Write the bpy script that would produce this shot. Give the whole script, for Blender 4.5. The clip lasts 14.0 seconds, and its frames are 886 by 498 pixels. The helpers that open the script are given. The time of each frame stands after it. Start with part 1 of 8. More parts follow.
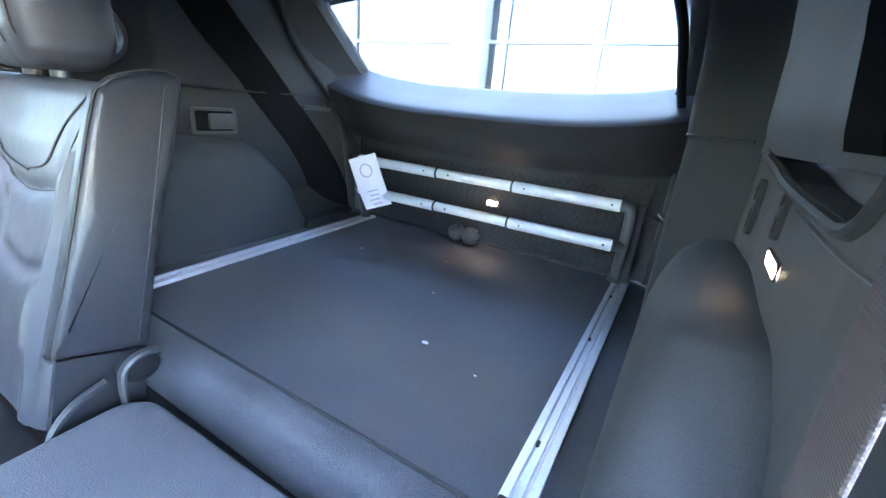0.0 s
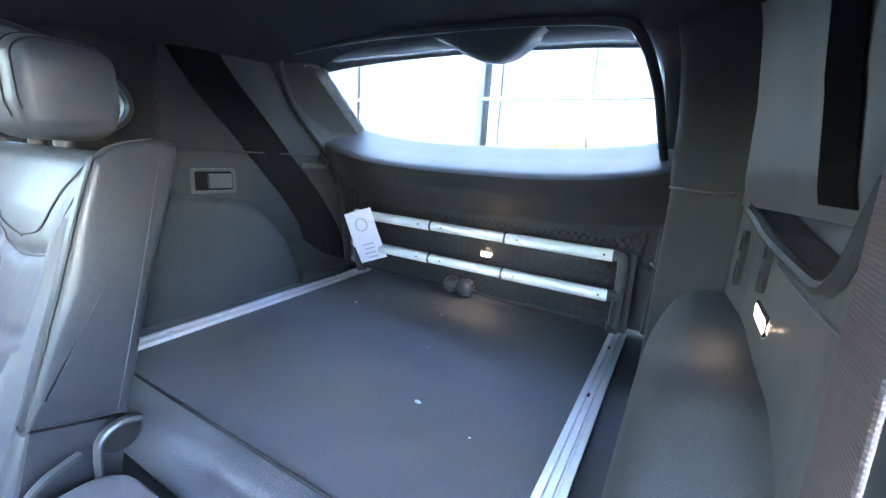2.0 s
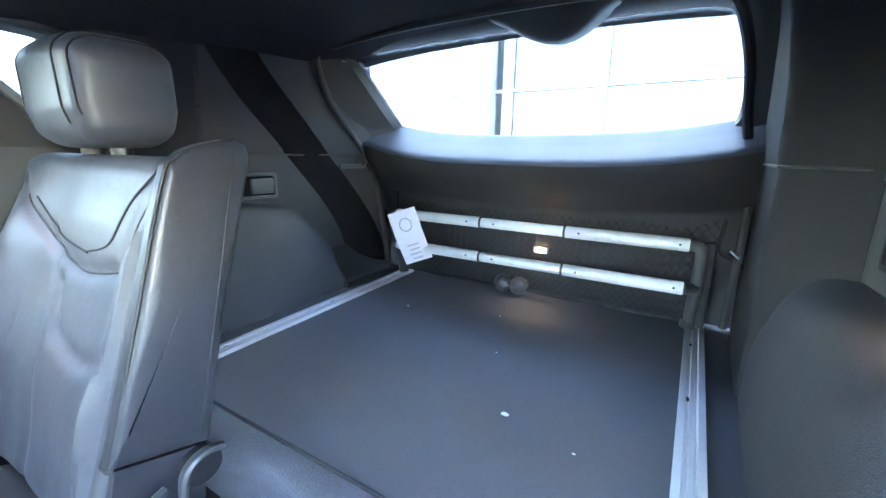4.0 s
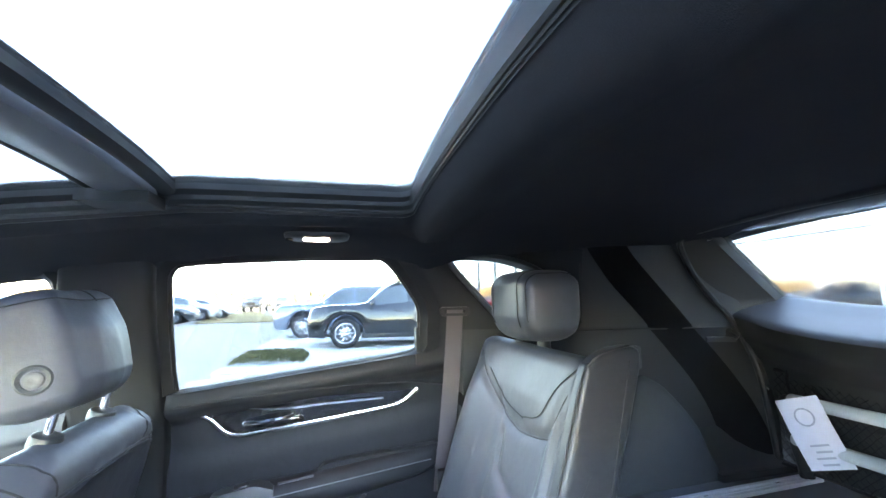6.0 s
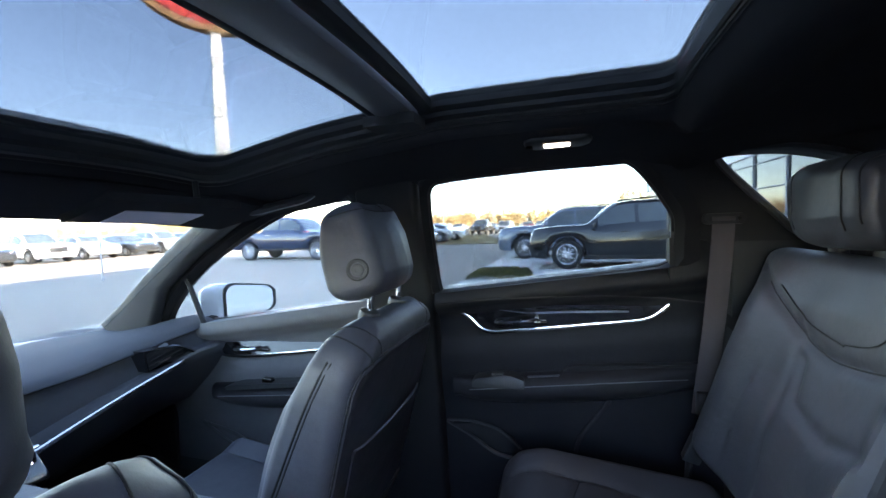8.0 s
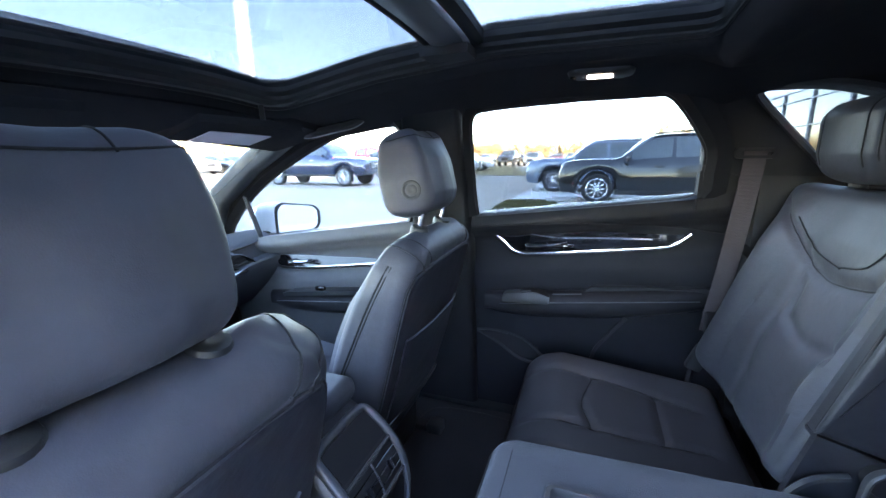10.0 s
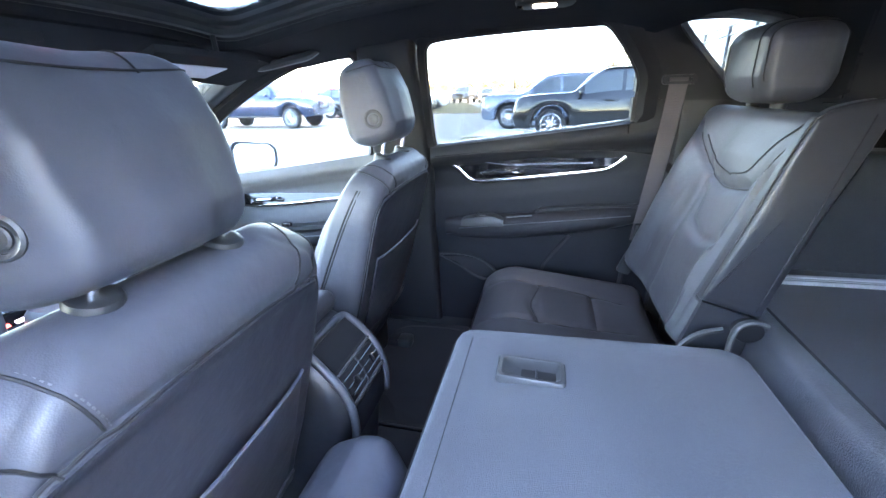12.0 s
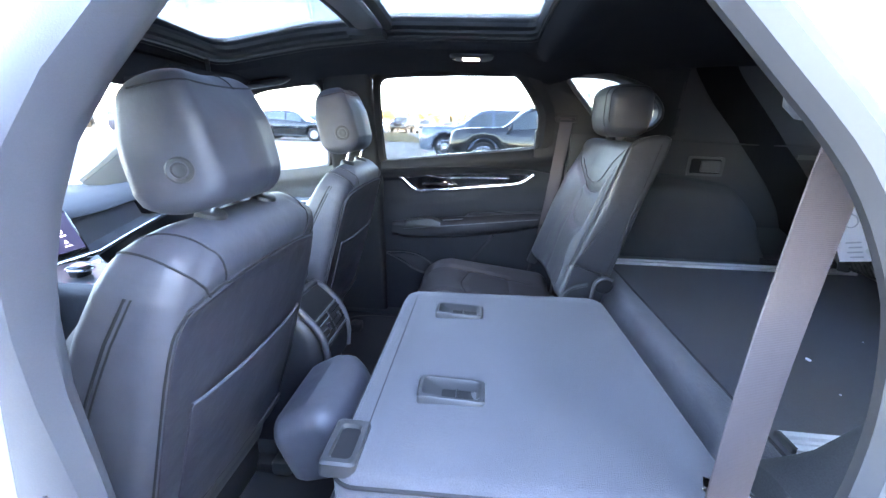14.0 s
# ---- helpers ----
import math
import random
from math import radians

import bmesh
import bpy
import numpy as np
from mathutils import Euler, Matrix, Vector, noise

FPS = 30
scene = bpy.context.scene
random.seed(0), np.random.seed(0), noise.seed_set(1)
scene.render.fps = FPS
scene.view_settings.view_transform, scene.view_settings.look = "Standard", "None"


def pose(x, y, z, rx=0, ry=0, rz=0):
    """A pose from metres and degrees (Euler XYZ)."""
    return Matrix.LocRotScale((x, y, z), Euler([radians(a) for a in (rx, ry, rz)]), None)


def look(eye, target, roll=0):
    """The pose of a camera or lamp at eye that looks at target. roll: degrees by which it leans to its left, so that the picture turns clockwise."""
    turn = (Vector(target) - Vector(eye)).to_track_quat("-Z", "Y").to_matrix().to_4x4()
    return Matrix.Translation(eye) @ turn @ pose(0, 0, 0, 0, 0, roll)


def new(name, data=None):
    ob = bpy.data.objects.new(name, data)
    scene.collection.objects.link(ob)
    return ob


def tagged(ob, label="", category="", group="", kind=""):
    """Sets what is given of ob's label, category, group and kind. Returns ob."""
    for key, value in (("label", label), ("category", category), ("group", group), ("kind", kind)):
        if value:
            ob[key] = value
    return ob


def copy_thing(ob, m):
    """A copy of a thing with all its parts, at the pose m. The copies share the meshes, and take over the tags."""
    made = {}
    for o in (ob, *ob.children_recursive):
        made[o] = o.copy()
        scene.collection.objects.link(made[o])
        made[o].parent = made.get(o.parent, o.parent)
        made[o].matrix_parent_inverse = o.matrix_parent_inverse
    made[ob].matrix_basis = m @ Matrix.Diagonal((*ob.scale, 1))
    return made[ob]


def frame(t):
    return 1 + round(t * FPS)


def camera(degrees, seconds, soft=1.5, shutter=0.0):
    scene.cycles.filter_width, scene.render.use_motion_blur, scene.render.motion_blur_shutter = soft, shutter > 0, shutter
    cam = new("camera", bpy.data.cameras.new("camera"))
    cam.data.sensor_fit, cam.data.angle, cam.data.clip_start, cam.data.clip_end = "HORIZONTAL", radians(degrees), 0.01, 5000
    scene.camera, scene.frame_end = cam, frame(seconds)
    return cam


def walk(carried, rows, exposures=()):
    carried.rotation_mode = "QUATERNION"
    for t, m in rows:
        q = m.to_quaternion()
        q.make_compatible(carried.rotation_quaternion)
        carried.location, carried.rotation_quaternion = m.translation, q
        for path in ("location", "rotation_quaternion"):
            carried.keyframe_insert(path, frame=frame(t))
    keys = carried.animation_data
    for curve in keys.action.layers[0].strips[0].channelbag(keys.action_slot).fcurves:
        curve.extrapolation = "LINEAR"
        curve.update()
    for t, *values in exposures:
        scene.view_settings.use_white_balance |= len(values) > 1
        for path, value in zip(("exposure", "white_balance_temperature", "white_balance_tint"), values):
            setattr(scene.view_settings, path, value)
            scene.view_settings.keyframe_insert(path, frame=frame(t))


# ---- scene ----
from mathutils.bvhtree import BVHTree

cam = camera(94.9, 14.0)
PATH = [
    (0, (-0.553, 0.083, 1.226), (0.364, -1.563, 0.554), 5.0),
    (0.5, (-0.531, 0.091, 1.237), (0.374, -1.614, 0.713), 4.6),
    (1, (-0.533, 0.092, 1.256), (0.356, -1.651, 0.846), 3.4),
    (1.5, (-0.539, 0.093, 1.262), (0.27, -1.692, 0.864), 3.4),
    (2, (-0.566, 0.072, 1.24), (0.4, -1.621, 0.793), 3.7),
    (2.2, (-0.563, 0.054, 1.223), (0.478, -1.588, 0.752), 3.1),
    (4.3, (-0.426, 0.081, 1.226), (0.598, -1.575, 0.767), 0.3),
    (4.5, (-0.435, 0.07, 1.245), (0.624, -1.578, 0.843), -0.2),
    (4.7, (-0.44, 0.1, 1.249), (0.76, -1.496, 1.127), 0.9),
    (5, (-0.461, 0.126, 1.285), (0.977, -1.264, 1.298), 0.6),
    (5.2, (-0.467, 0.154, 1.28), (1.138, -1.037, 1.357), -0.3),
    (5.5, (-0.489, 0.161, 1.306), (1.269, -0.781, 1.457), -1.8),
    (6, (-0.509, 0.216, 1.319), (1.42, -0.253, 1.557), -0.7),
    (6.5, (-0.515, 0.229, 1.316), (1.477, 0.19, 1.493), -0.0),
    (7, (-0.509, 0.237, 1.315), (1.477, 0.37, 1.506), -0.2),
    (7.5, (-0.495, 0.258, 1.299), (1.47, 0.623, 1.366), -0.3),
    (8, (-0.481, 0.272, 1.286), (1.434, 0.837, 1.172), -2.0),
    (8.2, (-0.485, 0.269, 1.287), (1.414, 0.888, 1.193), -2.0),
    (10.3, (-0.657, 0.282, 1.279), (1.17, 0.907, 0.758), 0.2),
    (10.5, (-0.705, 0.275, 1.285), (1.128, 0.848, 0.728), 1.0),
    (11, (-0.812, 0.244, 1.265), (1.051, 0.662, 0.672), 2.4),
    (11.5, (-0.799, 0.235, 1.272), (1.073, 0.576, 0.655), 2.2),
    (12, (-0.715, 0.257, 1.261), (1.095, 0.713, 0.543), -1.4),
    (12.5, (-0.672, 0.246, 1.261), (1.162, 0.614, 0.553), -0.9),
    (13, (-0.692, 0.237, 1.256), (1.162, 0.489, 0.551), 0.4),
    (13.5, (-0.843, 0.218, 1.25), (1.046, 0.365, 0.61), 1.6),
    (14, (-1.044, 0.227, 1.245), (0.861, 0.383, 0.656), 2.2),
]
EXPOSURES = [(0.0, 7.6, 6800, 18), (2.0, 7.8, 7000, 18), (4.6, 7.75, 7000, 16), (5.6, 7.4, 7300, 17), (6.4, 7.15, 7700, 18), (6.8, 5.95, 7000, 22), (7.5, 5.45, 6900, 21), (8.2, 5.2, 7100, 20), (10.3, 6.3, 6900, 21), (10.8, 6.75, 6900, 21), (11.5, 6.95, 7200, 22), (12.5, 7.05, 7200, 22), (13.4, 7.15, 7100, 22), (14.0, 6.75, 7100, 23)]

walk(cam, [(t, look(eye, target, roll)) for t, eye, target, roll in PATH], exposures=EXPOSURES)

# ---- light ----
world = bpy.data.worlds.new("sky")
world.use_nodes = True
scene.world = world
_n, _l = world.node_tree.nodes, world.node_tree.links
sky = _n.new("ShaderNodeTexSky")
sky.sky_type, sky.sun_disc = "NISHITA", False
SUN_EL, SUN_AZ = radians(21), radians(197)   # azimuth clockwise from +y
sky.sun_elevation, sky.sun_rotation = SUN_EL, SUN_AZ
sky.air_density, sky.dust_density, sky.ozone_density = 0.85, 0.08, 1.1
_l.new(sky.outputs["Color"], _n["Background"].inputs["Color"])
_n["Background"].inputs["Strength"].default_value = 0.15

sun = new("sun", bpy.data.lights.new("sun", "SUN"))
sun.data.energy, sun.data.angle, sun.data.color = 4.0, radians(0.5), (1.0, 0.92, 0.80)
_d = Vector((math.sin(SUN_AZ) * math.cos(SUN_EL), math.cos(SUN_AZ) * math.cos(SUN_EL), math.sin(SUN_EL)))
sun.matrix_basis = look((_d * 60)[:], (0, 0, 0))


# ---- materials ----
def mat(name, col, rough=0.5, metal=0.0, vary=0.15, grain=300.0, bump=0.15, depth=0.001, blotch=6.0, spec=0.5, coat=0.0, sheen=0.0, per_ob=0.0, wave=None):
    """Principled surface: colour varied by a fine grain and by large blotches, with a fine relief."""
    m = bpy.data.materials.new(name)
    m.use_nodes = True
    n, l = m.node_tree.nodes, m.node_tree.links
    p = n["Principled BSDF"]
    tc = n.new("ShaderNodeTexCoord")
    fine, big = n.new("ShaderNodeTexNoise"), n.new("ShaderNodeTexNoise")
    fine.inputs["Scale"].default_value, big.inputs["Scale"].default_value = grain, blotch
    fine.inputs["Detail"].default_value, big.inputs["Detail"].default_value = 3.0, 5.0
    for t in (fine, big):
        l.new(tc.outputs["Object"], t.inputs["Vector"])
    add = n.new("ShaderNodeMath")
    add.operation = "MULTIPLY_ADD"
    l.new(fine.outputs["Fac"], add.inputs[0])
    add.inputs[1].default_value = 0.5
    half = n.new("ShaderNodeMath")
    half.operation = "MULTIPLY"
    half.inputs[1].default_value = 0.5
    l.new(big.outputs["Fac"], half.inputs[0])
    l.new(half.outputs[0], add.inputs[2])
    ramp = n.new("ShaderNodeMapRange")
    ramp.inputs["From Min"].default_value, ramp.inputs["From Max"].default_value = 0.3, 0.7
    ramp.inputs["To Min"].default_value, ramp.inputs["To Max"].default_value = 1 - vary, 1 + vary
    l.new(add.outputs[0], ramp.inputs["Value"])
    mul = n.new("ShaderNodeVectorMath")
    mul.operation = "SCALE"
    mul.inputs[0].default_value = col[:3]
    last = ramp.outputs["Result"]
    if per_ob:
        info, r2, m2 = n.new("ShaderNodeObjectInfo"), n.new("ShaderNodeMapRange"), n.new("ShaderNodeMath")
        r2.inputs["To Min"].default_value, r2.inputs["To Max"].default_value = 1 - per_ob, 1 + per_ob
        l.new(info.outputs["Random"], r2.inputs["Value"])
        m2.operation = "MULTIPLY"
        l.new(last, m2.inputs[0])
        l.new(r2.outputs["Result"], m2.inputs[1])
        last = m2.outputs[0]
    l.new(last, mul.inputs["Scale"])
    l.new(mul.outputs["Vector"], p.inputs["Base Color"])
    rr = n.new("ShaderNodeMapRange")
    rr.inputs["To Min"].default_value, rr.inputs["To Max"].default_value = max(0.02, rough - 0.08), min(1, rough + 0.08)
    l.new(big.outputs["Fac"], rr.inputs["Value"])
    l.new(rr.outputs["Result"], p.inputs["Roughness"])
    p.inputs["Metallic"].default_value = metal
    p.inputs["Specular IOR Level"].default_value = spec
    p.inputs["Coat Weight"].default_value = coat
    p.inputs["Coat Roughness"].default_value = 0.05
    if sheen:
        p.inputs["Sheen Weight"].default_value = sheen
        p.inputs["Sheen Roughness"].default_value = 0.5
    height = fine.outputs["Fac"]
    if wave:
        w = n.new("ShaderNodeTexWave")
        w.wave_type, w.bands_direction = "BANDS", wave[0]
        w.inputs["Scale"].default_value, w.inputs["Distortion"].default_value = wave[1], 0.4
        l.new(tc.outputs["Object"], w.inputs["Vector"])
        height = w.outputs["Fac"]
    if bump:
        b = n.new("ShaderNodeBump")
        b.inputs["Strength"].default_value, b.inputs["Distance"].default_value = bump, depth
        l.new(height, b.inputs["Height"])
        l.new(b.outputs["Normal"], p.inputs["Normal"])
    return m


def leather(name, col, rough=0.42, spec=0.5):
    """Grained leather: small cells in the relief, faint mottling in the colour."""
    m = mat(name, col, rough, vary=0.10, grain=40, bump=0.0, blotch=5, spec=spec)
    n, l = m.node_tree.nodes, m.node_tree.links
    tc = next(x for x in n if x.type == "TEX_COORD")
    v, b = n.new("ShaderNodeTexVoronoi"), n.new("ShaderNodeBump")
    v.inputs["Scale"].default_value = 700
    l.new(tc.outputs["Object"], v.inputs["Vector"])
    w = n.new("ShaderNodeTexNoise")
    w.inputs["Scale"].default_value, w.inputs["Detail"].default_value = 14, 4
    l.new(tc.outputs["Object"], w.inputs["Vector"])
    b2 = n.new("ShaderNodeBump")
    b2.inputs["Strength"].default_value, b2.inputs["Distance"].default_value = 0.25, 0.012
    l.new(w.outputs["Fac"], b2.inputs["Height"])
    b.inputs["Strength"].default_value, b.inputs["Distance"].default_value = 0.22, 0.0004
    l.new(v.outputs["Distance"], b.inputs["Height"])
    l.new(b2.outputs["Normal"], b.inputs["Normal"])
    l.new(b.outputs["Normal"], n["Principled BSDF"].inputs["Normal"])
    return m


def glass(name, tint, gloss=1.0):
    m = bpy.data.materials.new(name)
    m.use_nodes = True
    n, l = m.node_tree.nodes, m.node_tree.links
    n.remove(n["Principled BSDF"])
    tr, gl, mx, lw = n.new("ShaderNodeBsdfTransparent"), n.new("ShaderNodeBsdfGlossy"), n.new("ShaderNodeMixShader"), n.new("ShaderNodeLayerWeight")
    tr.inputs["Color"].default_value = (*tint, 1)
    gl.inputs["Roughness"].default_value = 0.02
    lw.inputs["Blend"].default_value = 0.5
    p4, k = n.new("ShaderNodeMath"), n.new("ShaderNodeMath")
    p4.operation, k.operation = "POWER", "MULTIPLY_ADD"
    p4.inputs[1].default_value = 4.0
    k.inputs[1].default_value, k.inputs[2].default_value = 0.45 * gloss, 0.03 * gloss
    l.new(lw.outputs["Facing"], p4.inputs[0])
    l.new(p4.outputs[0], k.inputs[0])
    l.new(k.outputs[0], mx.inputs["Fac"])
    l.new(tr.outputs[0], mx.inputs[1])
    l.new(gl.outputs[0], mx.inputs[2])
    l.new(mx.outputs[0], n["Material Output"].inputs["Surface"])
    return m


def glow(name, col, strength):
    m = bpy.data.materials.new(name)
    m.use_nodes = True
    p = m.node_tree.nodes["Principled BSDF"]
    p.inputs["Base Color"].default_value = (*col, 1)
    p.inputs["Emission Color"].default_value = (*col, 1)
    p.inputs["Emission Strength"].default_value = strength
    return m


LEATHER = leather("charcoal leather", (0.064, 0.066, 0.078), 0.47)
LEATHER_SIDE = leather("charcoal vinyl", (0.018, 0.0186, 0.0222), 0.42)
PANEL_VINYL = leather("dark panel vinyl", (0.036, 0.0355, 0.043), 0.38)
# the front seats' leather again, darkened to put the rear seat in shade
LEATHER_SHADED = leather("shaded charcoal leather", (0.040, 0.0425, 0.050), 0.45)
LEATHER_PERF = mat("perforated leather", (0.052, 0.052, 0.056), 0.5, vary=0.2, grain=420, bump=0.5, depth=0.0012)
SEAM = mat("black seam thread", (0.012, 0.012, 0.013), 0.7, grain=900, bump=0.4)
STITCH = mat("grey stitching", (0.12, 0.12, 0.13), 0.7, grain=900, bump=0.4)
FLAP_CARPET = mat("charcoal padded carpet", (0.072, 0.074, 0.082), 0.85, vary=0.4, grain=420, bump=0.8, depth=0.003, blotch=9, spec=0.15, sheen=0.25)
FOLD_CARPET = mat("grey loop carpet", (0.084, 0.085, 0.093), 0.95, vary=0.25, grain=520, bump=0.6, depth=0.002, blotch=4, spec=0.15, sheen=0.25)
# one door skin twice: rear darkened as if shaded, front lightened as if lit
DOOR_SHADED = leather("shaded charcoal door skin", (0.0115, 0.0120, 0.0148), 0.6, 0.2)
DOOR_LIT = leather("lit charcoal door skin", (0.078, 0.078, 0.083), 0.6)
DASH = mat("soft grey dash skin", (0.070, 0.072, 0.080), 0.8, vary=0.15, grain=600, bump=0.3, depth=0.0008, blotch=5, spec=0.15)
CARPET = mat("charcoal carpet", (0.024, 0.025, 0.027), 0.95, vary=0.35, grain=600, bump=0.35, depth=0.001, blotch=4, spec=0.2)
HOUSING_CARPET = mat("grey housing felt", (0.038, 0.040, 0.042), 0.95, vary=0.3, grain=500, bump=0.4, depth=0.001, blotch=5, spec=0.15)
CARGO_CARPET = mat("cargo carpet", (0.075, 0.076, 0.083), 0.68, vary=0.3, grain=500, bump=0.35, depth=0.0015, blotch=3, spec=0.6)
PLASTIC = mat("grained black plastic", (0.021, 0.022, 0.023), 0.45, vary=0.08, grain=700, bump=0.25, depth=0.0008, blotch=5)
PLASTIC_GREY = mat("grained dark grey plastic", (0.040, 0.041, 0.042), 0.42, vary=0.08, grain=700, bump=0.25, depth=0.0008, blotch=5)
PLASTIC_BEZEL = mat("grey moulded plastic", (0.066, 0.068, 0.076), 0.42, vary=0.08, grain=700, bump=0.2, depth=0.0006, blotch=5)
BAR_GREY = mat("satin grey crossbar panel", (0.12, 0.124, 0.132), 0.38, vary=0.06, grain=500, bump=0.1, depth=0.0005, blotch=4)
PLASTIC_SIDE = mat("grained grey side lining", (0.022, 0.0228, 0.0235), 0.55, vary=0.10, grain=700, bump=0.3, depth=0.0008, blotch=5, spec=0.3)
TAILGATE = mat("grained tailgate lining", (0.021, 0.0215, 0.0225), 0.46, vary=0.08, grain=700, bump=0.15, depth=0.0006, blotch=5)
PLASTIC_WALL = mat("matt dark lining", (0.0140, 0.0145, 0.0145), 0.60, vary=0.10, grain=700, bump=0.3, depth=0.0008, blotch=5, spec=0.3)
FRAME_BLACK = mat("satin black trim", (0.011, 0.011, 0.012), 0.55, vary=0.1, grain=500, bump=0.15, depth=0.0006, spec=0.25)
CLOTH = mat("black lining cloth", (0.009, 0.009, 0.0095), 0.95, vary=0.2, grain=900, bump=0.4, depth=0.001, spec=0.03)
ARM_VINYL = leather("black armrest vinyl", (0.0155, 0.0155, 0.018), 0.55, 0.25)
BLACK = mat("flat black trim", (0.010, 0.010, 0.011), 0.65, vary=0.1, grain=300, bump=0.1)
GLOSS = mat("piano black", (0.006, 0.006, 0.007), 0.08, vary=0.05, grain=50, bump=0.0, coat=0.6)
CHROME = mat("satin chrome", (0.80, 0.81, 0.84), 0.14, metal=1.0, vary=0.04, grain=60, bump=0.02)
ALU = mat("anodised aluminium", (0.66, 0.67, 0.70), 0.42, metal=0.45, vary=0.06, grain=220, bump=0.08, depth=0.0005)
HEADLINER = mat("black knit headliner", (0.031, 0.0305, 0.0325), 0.95, vary=0.2, grain=900, bump=0.5, depth=0.0012, spec=0.05)
BELT = mat("grey-brown belt webbing", (0.066, 0.053, 0.055), 0.75, vary=0.12, grain=900, bump=0.4, depth=0.0010, wave=("Z", 160))
BALL = mat("matt grey-black rubber", (0.028, 0.028, 0.032), 0.5, vary=0.15, grain=120, bump=0.15)
RUBBER = mat("black rubber", (0.012, 0.012, 0.013), 0.6, vary=0.1, grain=200, bump=0.1)
PAPER = mat("white card", (0.72, 0.70, 0.78), 0.6, vary=0.03, grain=80, bump=0.02)
PRINT = mat("pale grey print", (0.42, 0.42, 0.50), 0.6, vary=0.03, grain=80, bump=0.02)
PAINT_BODY = mat("white body paint", (0.80, 0.80, 0.82), 0.3, metal=0.0, vary=0.03, grain=900, bump=0.0, coat=0.8)
MIRROR = mat("mirror glass", (0.85, 0.88, 0.9), 0.03, metal=1.0, vary=0.01, grain=10, bump=0.0)
GLASS_SIDE = glass("side glass", (0.325, 0.345, 0.345))
GLASS_FRONT = glass("front door glass", (0.52, 0.545, 0.54))
GLASS_CLEAR = glass("clear glass", (0.92, 0.95, 0.94))
GLASS_ROOF = glass("tinted roof glass", (0.25, 0.26, 0.26), 1.3)
GLASS_ROOF_FRONT = glass("dark tinted roof glass", (0.165, 0.175, 0.18), 1.3)
GLASS_REAR = glass("rear window glass", (0.42, 0.44, 0.445))
GLASS_SCREEN = glass("windscreen glass", (0.50, 0.525, 0.52))
LAMP_WARM = glow("lit warm lamp lens", (1.0, 0.72, 0.45), 0.35)
LAMP_WHITE = glow("lit white lamp lens", (1.0, 0.90, 0.78), 0.7)
SCREEN = glow("dark lit display", (0.010, 0.010, 0.028), 0.08)
ICON = glow("lit display icon", (0.65, 0.62, 0.80), 0.12)
RED_LIT = glow("red lit key", (0.9, 0.1, 0.08), 0.12)
BLUE_LIT = glow("blue lit key", (0.1, 0.15, 0.9), 0.15)


# ---- mesh helpers ----
def V(*a):
    return Vector(a)


def xm(x):
    """The mirror of x in the car's centre plane."""
    return -0.04 - x


def place_of(ob):
    return ob.matrix_basis if ob.parent is None else Matrix()


def thing(name, loc, label, category, group="", kind=""):
    ob = new(name)
    ob.empty_display_size = 0.05
    ob.matrix_basis = Matrix.Translation(loc)
    return tagged(ob, label, category, group, kind)


def finish(name, bm, material, smooth=38):
    bmesh.ops.recalc_face_normals(bm, faces=bm.faces)
    if smooth:
        lim = radians(smooth)
        for f in bm.faces:
            f.smooth = True
        for e in bm.edges:
            if len(e.link_faces) == 2 and e.calc_face_angle(0) > lim:
                e.smooth = False
    me = bpy.data.meshes.new(name)
    bm.to_mesh(me)
    bm.free()
    me.materials.append(material)
    return me


def part(name, bm, material, parent, label="", smooth=38):
    """Links a bmesh, given in world places, as one mesh under a thing or a part."""
    ob = new(name, finish(name, bm, material, smooth))
    ob.parent = parent
    ob.matrix_parent_inverse = place_of(parent).inverted()
    return tagged(ob, label)


def solo(name, bm, material, label, category, group="", kind="", smooth=38):
    """A thing of one mesh."""
    return tagged(new(name, finish(name, bm, material, smooth)), label, category, group, kind)


def B():
    return bmesh.new()


def box(bm, lo, hi, r=0.0, m=None, seg=2):
    lo, hi = Vector(lo), Vector(hi)
    c, s = (lo + hi) / 2, hi - lo
    g = bmesh.ops.create_cube(bm, size=1.0, matrix=Matrix.Translation(c) @ Matrix.Diagonal((s.x, s.y, s.z, 1)))
    vs = g["verts"]
    if r:
        es = list({e for v in vs for e in v.link_edges})
        g2 = bmesh.ops.bevel(bm, geom=es, offset=min(r, 0.49 * min(abs(s.x), abs(s.y), abs(s.z))), segments=seg, affect="EDGES", profile=0.5)
        vs = list({v for f in g2["faces"] for v in f.verts} | {v for v in vs if v.is_valid})
    if m is not None:
        bmesh.ops.transform(bm, matrix=m, verts=[v for v in vs if v.is_valid])
    return bm


def loft(bm, rings, cap=True, closed=True):
    """Skins rings of equal length."""
    vs = [[bm.verts.new(p) for p in r] for r in rings]
    n = len(vs[0])
    for a, b in zip(vs, vs[1:]):
        for i in range(n if closed else n - 1):
            j = (i + 1) % n
            bm.faces.new((a[i], a[j], b[j], b[i]))
    if cap:
        bm.faces.new(vs[0][::-1])
        bm.faces.new(vs[-1])
    return bm


def rrect(a, b, r, n=4):
    """A rounded rectangle of half sizes a, b, anticlockwise, as pairs."""
    r = min(r, a * 0.98, b * 0.98)
    out = []
    for cx, cy, t0 in ((a - r, b - r, 0), (-a + r, b - r, 90), (-a + r, -b + r, 180), (a - r, -b + r, 270)):
        for k in range(n + 1):
            t = radians(t0 + 90 * k / n)
            out.append((cx + r * math.cos(t), cy + r * math.sin(t)))
    return out


